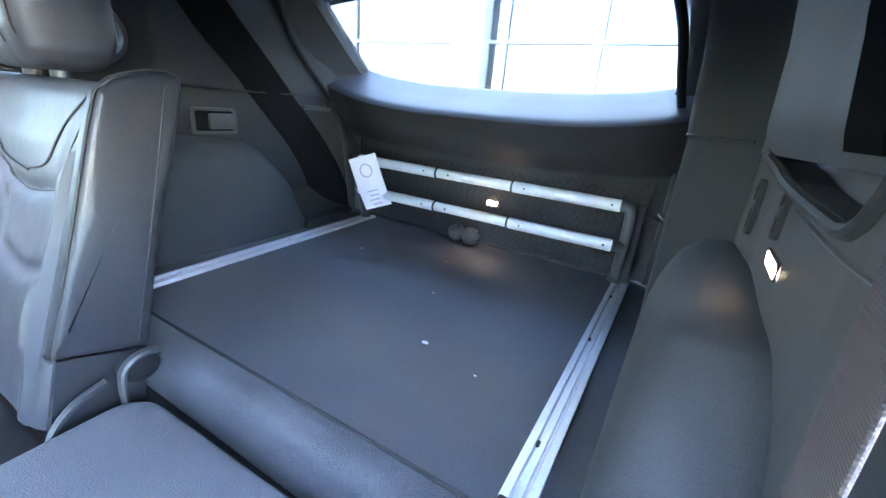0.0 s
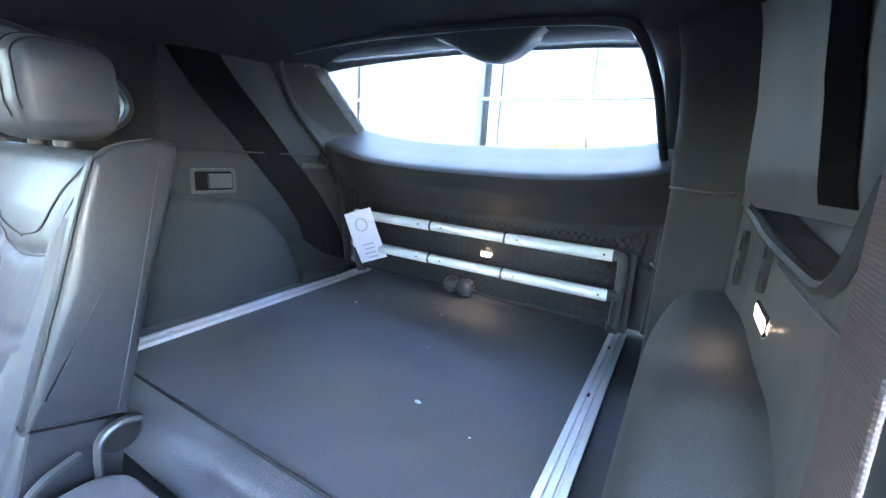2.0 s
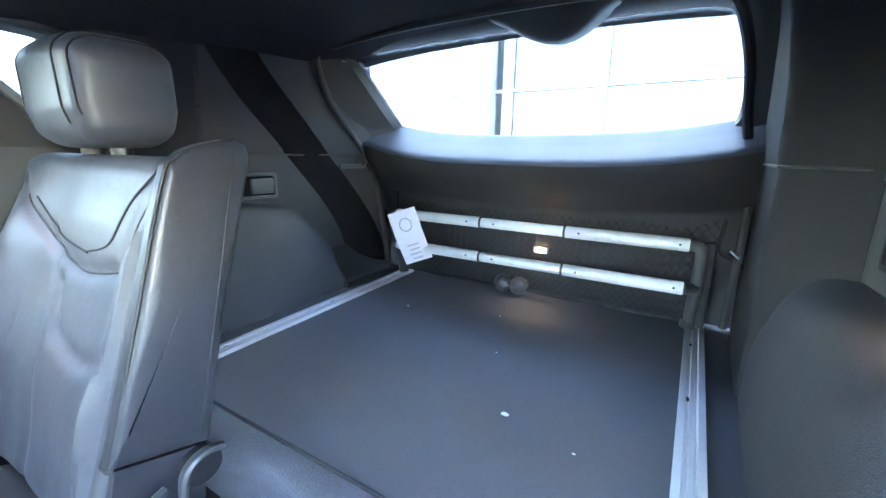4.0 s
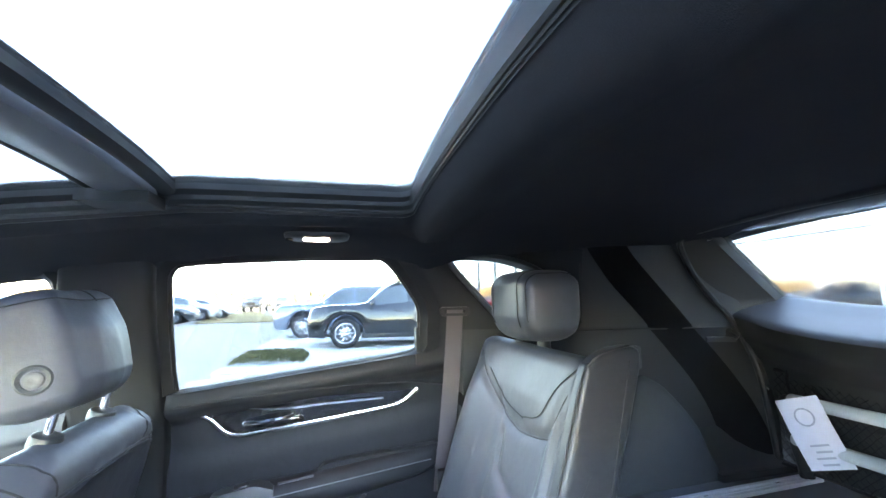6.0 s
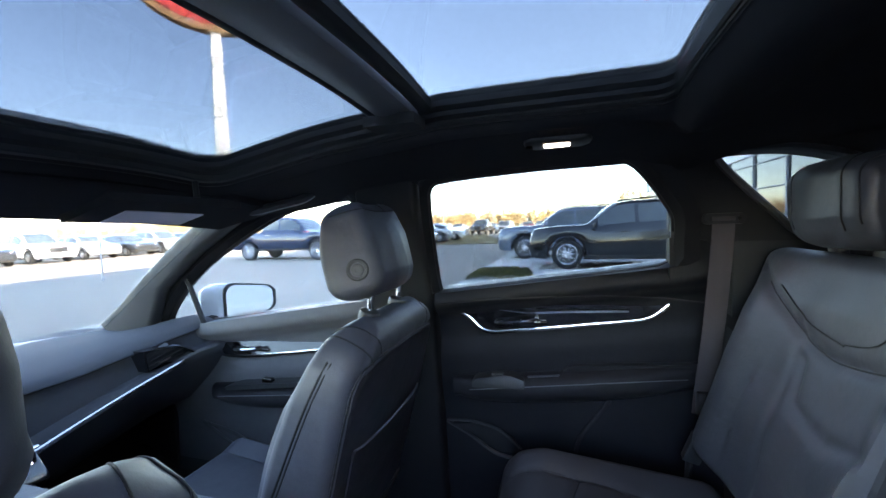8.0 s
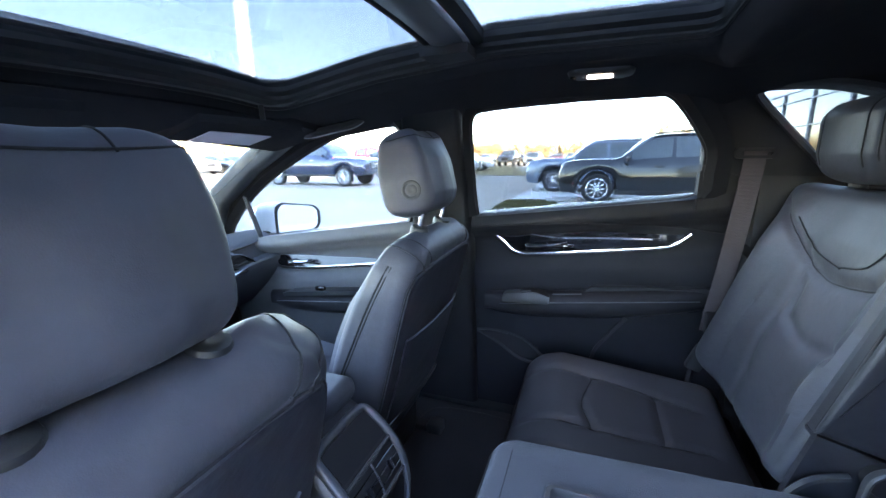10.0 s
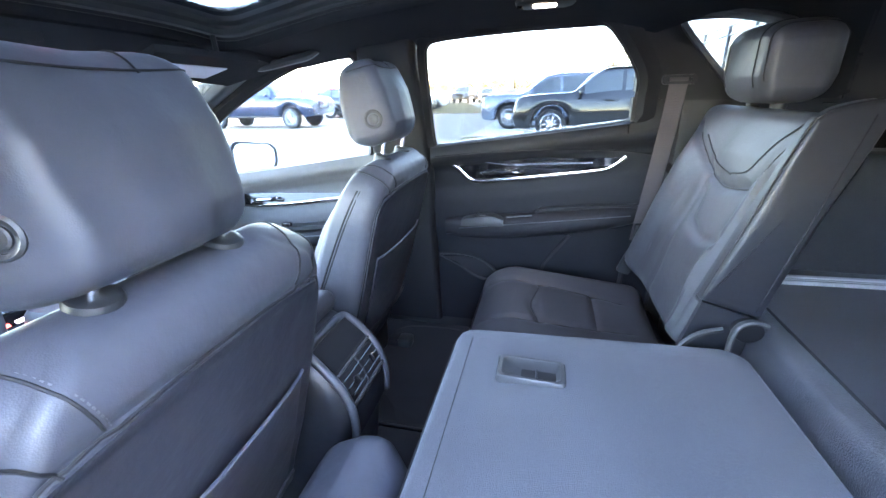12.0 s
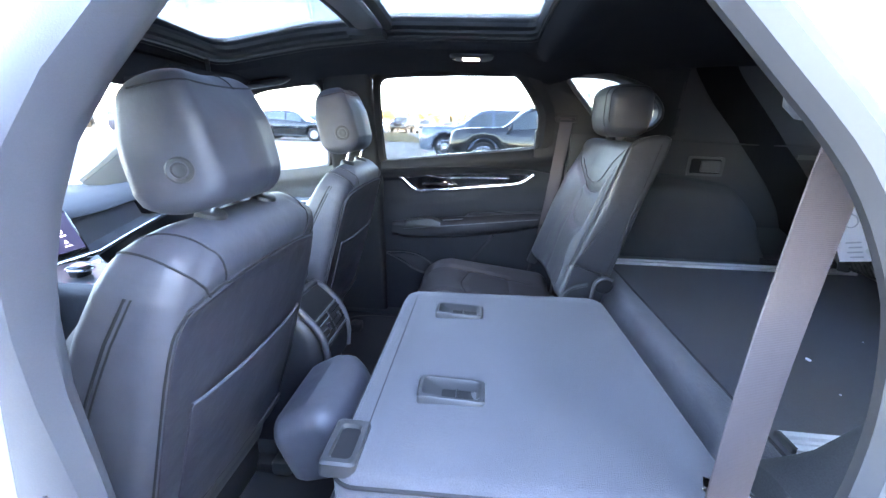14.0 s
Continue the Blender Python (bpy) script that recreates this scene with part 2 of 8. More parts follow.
def smooth_path(pts, n=8, closed=False):
    """A Catmull-Rom curve through points."""
    P = [Vector(p) for p in pts]
    out, m = [], len(P)
    for i in range(m if closed else m - 1):
        if closed:
            a, b, c, d = (P[(i + k) % m] for k in (-1, 0, 1, 2))
        else:
            a, b, c, d = P[max(i - 1, 0)], P[i], P[i + 1], P[min(i + 2, m - 1)]
        for k in range(n):
            t = k / n
            out.append(0.5 * ((2 * b) + (c - a) * t + (2 * a - 5 * b + 4 * c - d) * t * t + (3 * b - a - 3 * c + d) * t ** 3))
    if not closed:
        out.append(P[-1])
    return out


def tube(bm, path, r, n=8, closed=False, flat=1.0, up=None):
    """A round bar along points; r may be a number or one for each point. flat squeezes it along 'up'."""
    P = [Vector(p) for p in path]
    m = len(P)
    rings, nrm = [], None
    for i, p in enumerate(P):
        a, b = (P[(i - 1) % m], P[(i + 1) % m]) if closed else (P[max(i - 1, 0)], P[min(i + 1, m - 1)])
        t = (b - a).normalized()
        ref = Vector(up) if up is not None else nrm if nrm is not None else (V(0, 0, 1) if abs(t.z) < 0.9 else V(1, 0, 0))
        nrm = (ref - t * ref.dot(t)).normalized()
        s = t.cross(nrm)
        rr = r[min(i, len(r) - 1)] if isinstance(r, (list, tuple)) else r
        rings.append([p + rr * (flat * math.cos(2 * math.pi * k / n) * nrm + math.sin(2 * math.pi * k / n) * s) for k in range(n)])
    if closed:
        rings.append(rings[0])
    return loft(bm, rings, cap=not closed)


def sheet(bm, fn, nu, nv, off):
    """A grid of fn(u, v), u and v from 0 to 1, given a thickness by the vector off."""
    off = Vector(off)
    A = [[Vector(fn(i / nu, j / nv)) for i in range(nu + 1)] for j in range(nv + 1)]
    f = [[bm.verts.new(p) for p in row] for row in A]
    b = [[bm.verts.new(p + off) for p in row] for row in A]
    for j in range(nv):
        for i in range(nu):
            bm.faces.new((f[j][i], f[j][i + 1], f[j + 1][i + 1], f[j + 1][i]))
            bm.faces.new((b[j][i], b[j + 1][i], b[j + 1][i + 1], b[j][i + 1]))
    rim = [(0, i) for i in range(nu)] + [(j, nu) for j in range(nv)] + [(nv, i) for i in range(nu, 0, -1)] + [(j, 0) for j in range(nv, 0, -1)]
    for (j0, i0), (j1, i1) in zip(rim, rim[1:] + rim[:1]):
        bm.faces.new((f[j0][i0], b[j0][i0], b[j1][i1], f[j1][i1]))
    return bm


def prism(bm, poly, off):
    off = Vector(off)
    a = [bm.verts.new(p) for p in poly]
    b = [bm.verts.new(Vector(p) + off) for p in poly]
    n = len(a)
    bm.faces.new(a[::-1])
    bm.faces.new(b)
    for i in range(n):
        j = (i + 1) % n
        bm.faces.new((a[i], a[j], b[j], b[i]))
    return bm


def collar(bm, loops):
    """Skins a closed chain of closed loops, as a frame round an opening."""
    vs = [[bm.verts.new(p) for p in r] for r in loops]
    n = len(vs[0])
    for a, b in zip(vs, vs[1:] + vs[:1]):
        for i in range(n):
            j = (i + 1) % n
            bm.faces.new((a[i], a[j], b[j], b[i]))
    return bm


def strap(bm, path, across, w, th):
    """A flat band along points; across: its width's direction at each point or one for all."""
    P = [Vector(p) for p in path]
    rings = []
    for i, p in enumerate(P):
        t = (P[min(i + 1, len(P) - 1)] - P[max(i - 1, 0)]).normalized()
        a = Vector(across[i] if isinstance(across, list) else across)
        a = (a - t * a.dot(t)).normalized() * w / 2
        nn = t.cross(a).normalized() * th / 2
        rings.append([p + a + nn * 0.3, p + a * 0.96 + nn, p - a * 0.96 + nn, p - a + nn * 0.3, p - a - nn * 0.3, p - a * 0.96 - nn, p + a * 0.96 - nn, p + a - nn * 0.3])
    return loft(bm, rings)


def cast(bm, rays, lift=0.0008):
    """Points on a closed mesh where rays, given as (from, towards), leave it."""
    tree = BVHTree.FromBMesh(bm)
    out = []
    for o, d in rays:
        d = Vector(d).normalized()
        hit = tree.ray_cast(Vector(o), d)[0]
        if hit is not None:
            out.append(hit + d * lift)
    return out


def near_line(p, line):
    """The distance in the plane of a point from a broken line."""
    best = 9.0
    for (ax, ay), (bx, by) in zip(line, line[1:]):
        dx, dy = bx - ax, by - ay
        k = max(0.0, min(1.0, ((p[0] - ax) * dx + (p[1] - ay) * dy) / (dx * dx + dy * dy + 1e-12)))
        best = min(best, math.hypot(p[0] - ax - k * dx, p[1] - ay - k * dy))
    return best


def lerp(a, b, t):
    return a + (b - a) * t


def curve(pairs, x):
    """Piecewise linear value at x."""
    if x <= pairs[0][0]:
        return pairs[0][1]
    for (a, fa), (b, fb) in zip(pairs, pairs[1:]):
        if x <= b:
            return fa + (fb - fa) * (x - a) / (b - a)
    return pairs[-1][1]


def soft(pairs, x, w=0.012):
    return sum(curve(pairs, x + k * w) for k in (-1.5, -0.75, 0, 0.75, 1.5)) / 5


def cushion(bm, half, depth, height, r, front=None, m=None, nz=40, n=6, fx=24, back=None, cap_r=None, fade=0.012):
    """A padded block in its own axes: x across, +y its face, z up. half(v), depth(v) give its half width and its thickness at v from 0 to 1;
    front(x, z) and back(x, z) push the two broad faces out."""
    rings = []
    cr = cap_r if cap_r is not None else r
    ks = [k / 5 for k in range(5)]
    zs = [cr * (1 - math.cos(k * math.pi / 2)) for k in ks]
    body = [cr + (height - 2 * cr) * k / nz for k in range(nz + 1)]
    zs = zs + body + [height - z for z in reversed(zs)]
    for z in zs:
        v = z / height
        e = min(z, height - z)
        s = cr - math.sqrt(max(0.0, cr * cr - (cr - min(e, cr)) ** 2))
        a, d = half(v) - s, depth(v) / 2 - s
        a, d = max(a, 0.004), max(d, 0.004)
        rr = min(r, a * 0.95, d * 0.95)
        pts = []
        for k in range(fx + 1):
            x = lerp(a - rr, -a + rr, k / fx)
            w = min(1.0, (a - rr - abs(x)) / fade + 0.001)
            pts.append((x, d + (w * front(x, z) if front else 0.0)))
        for k in range(1, n):
            t = radians(90 + 90 * k / n)
            pts.append((-a + rr + rr * math.cos(t), d - rr + rr * math.sin(t)))
        for k in range(n + 1):
            t = radians(180 + 90 * k / n)
            pts.append((-a + rr + rr * math.cos(t), -d + rr + rr * math.sin(t)))
        for k in range(1, fx):
            x = lerp(-a + rr, a - rr, k / fx)
            w = min(1.0, (a - rr - abs(x)) / fade + 0.001)
            pts.append((x, -d - (w * back(x, z) if back else 0.0)))
        for k in range(n + 1):
            t = radians(270 + 90 * k / n)
            pts.append((a - rr + rr * math.cos(t), -d + rr + rr * math.sin(t)))
        for k in range(1, n):
            t = radians(90 * k / n)
            pts.append((a - rr + rr * math.cos(t), d - rr + rr * math.sin(t)))
        rings.append([Vector((x, y, z)) for x, y in pts])
    if m is not None:
        rings = [[m @ p for p in ring] for ring in rings]
    return loft(bm, rings)

# ---- the car's shell ----
def belt_z(y):
    """Height of the doors' waist line."""
    return curve([(-0.4, 1.20), (0.0, 1.160), (0.63, 1.082), (0.92, 1.045), (1.74, 0.925), (2.2, 0.90)], y)


def side_x(z):
    """How far out the side glass stands at a height."""
    return 0.70 - (z - 1.08) * 0.235


# floor pan and its carpet
bm = B()
sheet(bm, lambda u, v: (lerp(-0.78, 0.74, u), lerp(-0.22, 2.25, v),
      0.345 + 0.10 * math.exp(-((lerp(-0.78, 0.74, u) + 0.02) / 0.13) ** 4) + 0.25 * max(0, (lerp(-0.22, 2.25, v) - 1.75) / 0.5)), 40, 40, (0, 0, -0.05))
solo("floor", bm, CARPET, "charcoal carpeted car floor with a centre tunnel", "floor", kind="structure")

# rocker and tub that close the sides below the doors, and the bulkhead
bm = B()
box(bm, (0.735, -1.3, 0.25), (0.93, 2.4, 0.40), 0.01)
box(bm, (xm(0.93), -1.3, 0.25), (xm(0.735), 2.4, 0.40), 0.01)
box(bm, (-0.95, 2.25, 0.2), (0.91, 2.4, 0.88), 0.01)
box(bm, (-0.95, -1.36, 0.25), (0.91, -1.3, 0.80), 0.01)
box(bm, (-0.95, -1.3, 0.24), (0.91, 2.4, 0.29), 0.01)
box(bm, (0.725, 1.765, 0.30), (0.90, 2.30, 0.90), 0.01)
box(bm, (xm(0.90), 1.765, 0.30), (xm(0.725), 2.30, 0.90), 0.01)
solo("trim", bm, PLASTIC, "dark lower body sill under the doors", "sill", kind="structure")

# ---- headliner with the roof's opening ----
SR = dict(x0=-0.404, x1=0.362, y0=0.075, y1=1.135)


def roof_z(x, y):
    """The headliner's height: bowed across, falling to the front and a little to the back."""
    c = curve([(-1.0, 1.515), (-0.6, 1.525), (0.0, 1.522), (0.5, 1.522), (0.8, 1.487), (1.05, 1.438), (1.3, 1.400)], y)
    e = abs(x + 0.02)
    side = curve([(-1.0, 0.030), (0.0, 0.075), (0.6, 0.082), (1.3, 0.060)], y)
    return c - side * (e / 0.60) ** 2.6


def sr_loop(grow, dz, n=10, r=0.055):
    cx, cy = (SR["x0"] + SR["x1"]) / 2, (SR["y0"] + SR["y1"]) / 2
    a, b = (SR["x1"] - SR["x0"]) / 2 + grow, (SR["y1"] - SR["y0"]) / 2 + grow
    rr = max(0.035, r + grow)
    rr_back = 0.03 + max(0, grow)
    out = []
    for sx, sy, t0 in ((1, 1, 0), (-1, 1, 90), (-1, -1, 180), (1, -1, 270)):
        q = rr if sy > 0 else rr_back
        for k in range(n + 1):
            t = radians(t0 + 90 * k / n)
            x, y = cx + sx * (a - q) + q * math.cos(t), cy + sy * (b - q) + q * math.sin(t)
            out.append((x, y))
    # even spacing along the sides
    full = []
    for h, (p, q) in enumerate(zip(out, out[1:] + out[:1])):
        k = 14 if h % (n + 1) == n else 1
        for i in range(k):
            full.append((lerp(p[0], q[0], i / k), lerp(p[1], q[1], i / k)))
    return [V(x, y, roof_z(x, y) + dz) for x, y in full]


def sr_outer(loop):
    """The roof lining's outer edge, point for point against the opening's."""
    cx, cy = (SR["x0"] + SR["x1"]) / 2, (SR["y0"] + SR["y1"]) / 2
    out = []
    for p in loop:
        dx, dy = p.x - cx, p.y - cy
        kx = (0.66 if dx > 0 else 0.68) / max(abs(dx), 1e-6)
        ky = ((1.33 - cy) if dy > 0 else (cy + 1.0)) / max(abs(dy), 1e-6)
        k = min(kx, ky)
        x, y = cx + dx * k, cy + dy * k
        out.append(V(x, y, 0))
    return out


bm = B()
L0 = sr_loop(0.0, 0.0)
LO = sr_outer(L0)
loops = [sr_loop(0.012, 0.045), sr_loop(0.004, 0.012)]
for k, dz in ((0.0, 0.0), (0.01, -0.006), (0.02, -0.010), (0.035, -0.014), (0.05, -0.016), (0.07, -0.018), (0.09, -0.020), (0.12, -0.016), (0.16, -0.012), (0.22, -0.004), (0.3, 0), (0.5, 0), (0.75, 0), (1.0, 0)):
    ring = []
    for a, b in zip(L0, LO):
        x, y = lerp(a.x, b.x, k), lerp(a.y, b.y, k)
        d = SR["y0"] - y
        roll = 0.034 * max(0.0, min(1.0, d / 0.030)) * max(0.0, min(1.0, (0.17 - d) / 0.10)) if d > 0 else 0.0
        ring.append(V(x, y, roof_z(x, y) + dz - roll))
    loops.append(ring)
top = [[V(p.x, p.y, p.z + 0.05) for p in loops[-1]], [V(p.x, p.y, roof_z(p.x, p.y) + 0.06) for p in loops[0]]]
collar(bm, loops + top)
solo("ceiling", bm, HEADLINER, "black knitted headliner round the roof opening", "headliner", kind="structure")

# outer roof skin over the lining
bm = B()
lo0, lo1 = sr_loop(0.03, 0.075), [V(p.x * 1.02, p.y * 1.04, roof_z(p.x, p.y) + 0.07) for p in LO]
collar(bm, [lo0, lo1, [p + V(0, 0, 0.012) for p in lo1], [p + V(0, 0, 0.012) for p in lo0]])
solo("roof", bm, PAINT_BODY, "white painted roof panel round the glass roof", "roof", kind="structure")

# ---- glass roof ----
sunroof = thing("sunroof", (-0.02, 0.56, 1.55), "panoramic glass roof with a dark crossbar and black guide rails", "sunroof")
GL = dict(x0=-0.344, x1=0.302, y0=0.090, y1=1.072)


def sr_frame(k, dz):
    """A loop between the glass's edge (k = 0) and the lining's edge (k = 1)."""
    outer = sr_loop(0.004, 0.0)
    cx, cy = (SR["x0"] + SR["x1"]) / 2, (SR["y0"] + SR["y1"]) / 2
    sx, sy = (GL["x1"] - GL["x0"]) / (SR["x1"] - SR["x0"]), (GL["y1"] - GL["y0"]) / (SR["y1"] - SR["y0"])
    gx_, gy_ = (GL["x0"] + GL["x1"]) / 2, (GL["y0"] + GL["y1"]) / 2
    out = []
    for p in outer:
        q = V(gx_ + (p.x - cx) * sx, gy_ + (p.y - cy) * sy, 0)
        x, y = lerp(q.x, p.x, k), lerp(q.y, p.y, k)
        out.append(V(x, y, roof_z(x, y) + lerp(0.018, 0.0, k) + dz))
    return out


RIBS = ((0.0, 0.010), (0.0, 0.0), (0.16, -0.004), (0.18, -0.012), (0.40, -0.012), (0.42, -0.002), (0.52, -0.002), (0.54, -0.010), (0.66, -0.010), (0.68, -0.003), (0.80, -0.004), (0.83, -0.010), (1.0, -0.004), (1.02, 0.012))
for k, (r0, r1) in enumerate((((0, 5), "seal"), ((4, 9), "guide_rail"), ((8, 14), "rail_cover"))):
    bm = B()
    some = RIBS[r0[0]:r0[1]]
    collar(bm, [sr_frame(q, z) for q, z in some] + [sr_frame(some[-1][0], 0.024), sr_frame(some[0][0], 0.024)])
    part(r1, bm, (RUBBER, PLASTIC_GREY, BLACK)[k], sunroof, ("black rubber seal", "ribbed dark guide rail", "black rail cover")[k])
for nm, y0, y1, dz, mt in (("crossbar_edge", 0.518, 0.545, 0.014, BLACK), ("crossbar", 0.548, 0.612, 0.001, BAR_GREY), ("crossbar_edge", 0.618, 0.640, 0.014, BLACK)):
    bm = B()
    sheet(bm, lambda u, v: (lerp(GL["x0"] - 0.01, GL["x1"] + 0.01, u), lerp(y0, y1, v),
          roof_z(lerp(GL["x0"], GL["x1"], u), lerp(y0, y1, v)) + dz - 0.006 * math.sin(math.pi * v)), 12, 5, (0, 0, 0.02))
    part(nm, bm, mt, sunroof, "dark moulded crossbar")
bm = B()
sheet(bm, lambda u, v: (lerp(GL["x1"] - 0.055, GL["x1"] + 0.012, u), lerp(0.535, 0.640, v), roof_z(GL["x1"], 0.6) - 0.012), 4, 4, (0, 0, 0.02))
part("crossbar_foot", bm, BLACK, sunroof, "black crossbar foot")
for nm, y0, y1 in (("rear_glass", 0.07, 0.545), ("front_glass", 0.63, 1.10)):
    bm = B()
    sheet(bm, lambda u, v, y0=y0, y1=y1: (lerp(GL["x0"] - 0.025, GL["x1"] + 0.025, u), lerp(y0, y1, v), roof_z(lerp(GL["x0"], GL["x1"], u), lerp(y0, y1, v)) + 0.027), 10, 8, (0, 0, 0.005))
    g = part(nm, bm, GLASS_ROOF if nm == "rear_glass" else GLASS_ROOF_FRONT, sunroof, "tinted roof glass")
    g.visible_shadow = True

# ---- right side: doors ----
RW = [(0.632, 1.395), (0.57, 1.413), (0.35, 1.425), (0.17, 1.434), (0.112, 1.426), (0.07, 1.385), (0.03, 1.330), (0.006, 1.285),
      (0.004, 1.23), (0.010, 1.172), (0.10, 1.150), (0.30, 1.124), (0.50, 1.099), (0.615, 1.086), (0.634, 1.10), (0.640, 1.20), (0.642, 1.33)]
FW = [(0.885, 1.360), (0.93, 1.374), (1.00, 1.372), (1.10, 1.352), (1.22, 1.310), (1.35, 1.252), (1.48, 1.185), (1.60, 1.108), (1.71, 1.015),
      (1.770, 0.940), (1.70, 0.932), (1.50, 0.955), (1.25, 0.992), (1.05, 1.022), (0.92, 1.045), (0.885, 1.07), (0.88, 1.20)]


def side_loop(pts, out_by, dx, sgn=1, n=3, cap=None):
    P = smooth_path([(0, y, z) for y, z in pts], n, closed=True)
    c = sum(P, Vector()) / len(P)
    m = len(P)
    res = []
    for i, p in enumerate(P):
        t = (P[(i + 1) % m] - P[i - 1]).normalized()
        o = V(0, t.z, -t.y)
        if o.dot(p - c) < 0:
            o = -o
        q = p + o * out_by
        if cap:
            q.y = min(max(q.y, cap[0]), cap[1])
            q.z = max(q.z, belt_z(q.y) + 0.002)
        x = side_x(q.z) + dx
        res.append(V(x if sgn > 0 else xm(x), q.y, q.z))
    return res


def window_frame(name, pts, parent, w, sgn=1, cap=None, pane=None):
    bm = B()
    a, b = side_loop(pts, 0.0, -0.002, sgn, cap=cap), side_loop(pts, w * 0.35, -0.018, sgn, cap=cap)
    c, d = side_loop(pts, w, -0.012, sgn, cap=cap), side_loop(pts, w, 0.05, sgn, cap=cap)
    e = side_loop(pts, 0.0, 0.03, sgn, cap=cap)
    collar(bm, [a, b, c, d, e])
    part(name, bm, FRAME_BLACK, parent, "black window surround")
    bm = B()
    P = side_loop(pts, 0.001, 0.012, sgn)
    tube(bm, P, 0.007, 6, closed=True)
    part("weatherstrip", bm, RUBBER, parent, "black rubber window seal")
    bm = B()
    g = side_loop(pts, 0.008, 0.022, sgn)
    prism(bm, g, (0.004 * sgn, 0, 0))
    ob = part("pane", bm, pane or GLASS_FRONT, parent, "clear side glass", smooth=0)
    ob.visible_shadow = pane == GLASS_SIDE


def door_panel_x(y, z, rear=True):
    """The inner face of a door at a height: a padded waist, a hollow above the armrest, a pocket below."""
    b = belt_z(y)
    h = b - z
    return soft([(-0.05, 0.715), (0.0, 0.690), (0.03, 0.678), (0.055, 0.690), (0.075, 0.735), (0.16, 0.742), (0.20, 0.728), (0.30, 0.730), (0.36, 0.742), (0.48, 0.738), (0.62, 0.730), (0.75, 0.735)], h, 0.008)


def door(name, y0, y1, label, sgn=1, z0=0.385):
    ob = thing(name, ((0.74 if sgn > 0 else xm(0.74)), (y0 + y1) / 2, z0), label, "car door")
    bm = B()
    sheet(bm, lambda u, v: ((lambda y, z: ((door_panel_x(y, z) if sgn > 0 else xm(door_panel_x(y, z))), y, z))(lerp(y0, y1, u), lerp(z0, belt_z(lerp(y0, y1, u)) + 0.004, v))), 24, 60, (0.06 * sgn, 0, 0))
    # the fall of light from front to rear is put into the skin's tone
    part("door_panel", bm, (DOOR_SHADED if name == "rear_door" else DOOR_LIT) if sgn > 0 else PLASTIC, ob, "padded charcoal door panel")
    bm = B()
    sheet(bm, lambda u, v: ((0.83 if sgn > 0 else xm(0.83)) + 0.03 * sgn * math.sin(math.pi * v), lerp(y0, y1, u), lerp(z0 - 0.1, belt_z(lerp(y0, y1, u)) + 0.002, v)), 8, 8, (0.01 * sgn, 0, 0))
    part("outer_skin", bm, PAINT_BODY, ob, "white painted outer door skin")
    bm = B()
    sheet(bm, lambda u, v: ((lambda y: ((lerp(0.70, 0.835, v) if sgn > 0 else xm(lerp(0.70, 0.835, v))), y, belt_z(y) + 0.001))(lerp(y0, y1, u))), 20, 2, (0, 0, -0.02))
    part("waist_cap", bm, PLASTIC, ob, "dark waist capping")
    return ob


def bezel(ob, P, x, sgn=1, r=0.0074):
    bm = B()
    tube(bm, [V(x if sgn > 0 else xm(x), y, z) for y, z in P], r, 8, flat=0.8, up=(1, 0, 0))
    part("chrome_bezel", bm, CHROME, ob, "bright chrome trim line")


def handle(ob, y, z, x, sgn=1):
    h = None
    bm = B()
    xs = x if sgn > 0 else xm(x)
    box(bm, (xs - 0.006, y - 0.075, z - 0.009), (xs + 0.010, y + 0.075, z + 0.004), 0.004)
    h = part("handle_cup", bm, GLOSS, ob, "gloss black handle recess")
    bm = B()
    tube(bm, smooth_path([(xs - 0.006, y + 0.078, z - 0.004), (xs - 0.022, y + 0.03, z + 0.001), (xs - 0.024, y - 0.02, z + 0.006), (xs - 0.008, y - 0.05, z + 0.010)], 5), [0.005] + [0.0092] * 14 + [0.006], 8, flat=0.7)
    part("door_lever", bm, CHROME, h, "chrome release lever")


def armrest(ob, P, x0, depth, hgt, sgn=1):
    """A padded rest along P of (y, z top)."""
    rings = []
    n = len(P)
    for i, (y, z) in enumerate(P):
        k = math.sin(math.pi * min(max(i / (n - 1), 0.03), 0.97)) ** 0.28
        d, h = depth * k, hgt * (0.45 + 0.55 * k)
        ring = []
        for a, b in rrect(d / 2, h / 2, 0.040 * k, 6):
            X = x0 - d / 2 + a + 0.02
            ring.append(V(X if sgn > 0 else xm(X), y, z - h / 2 + b))
        rings.append(ring)
    bm = B()
    loft(bm, rings)
    a = part("armrest", bm, ARM_VINYL, ob, "padded black vinyl armrest")
    bm = B()
    tube(bm, [V((x0 - depth + 0.0195) if sgn > 0 else xm(x0 - depth + 0.0195), y, z - 0.026) for y, z in P[3:-3]], 0.0016, 5)
    part("stitching", bm, STITCH, a)
    return a


rear_door = door("rear_door", -0.150, 0.648, "charcoal padded rear car door with chrome trim and a raised window")
window_frame("window_frame", RW, rear_door, 0.055, cap=(-0.12, 0.66), pane=GLASS_SIDE)
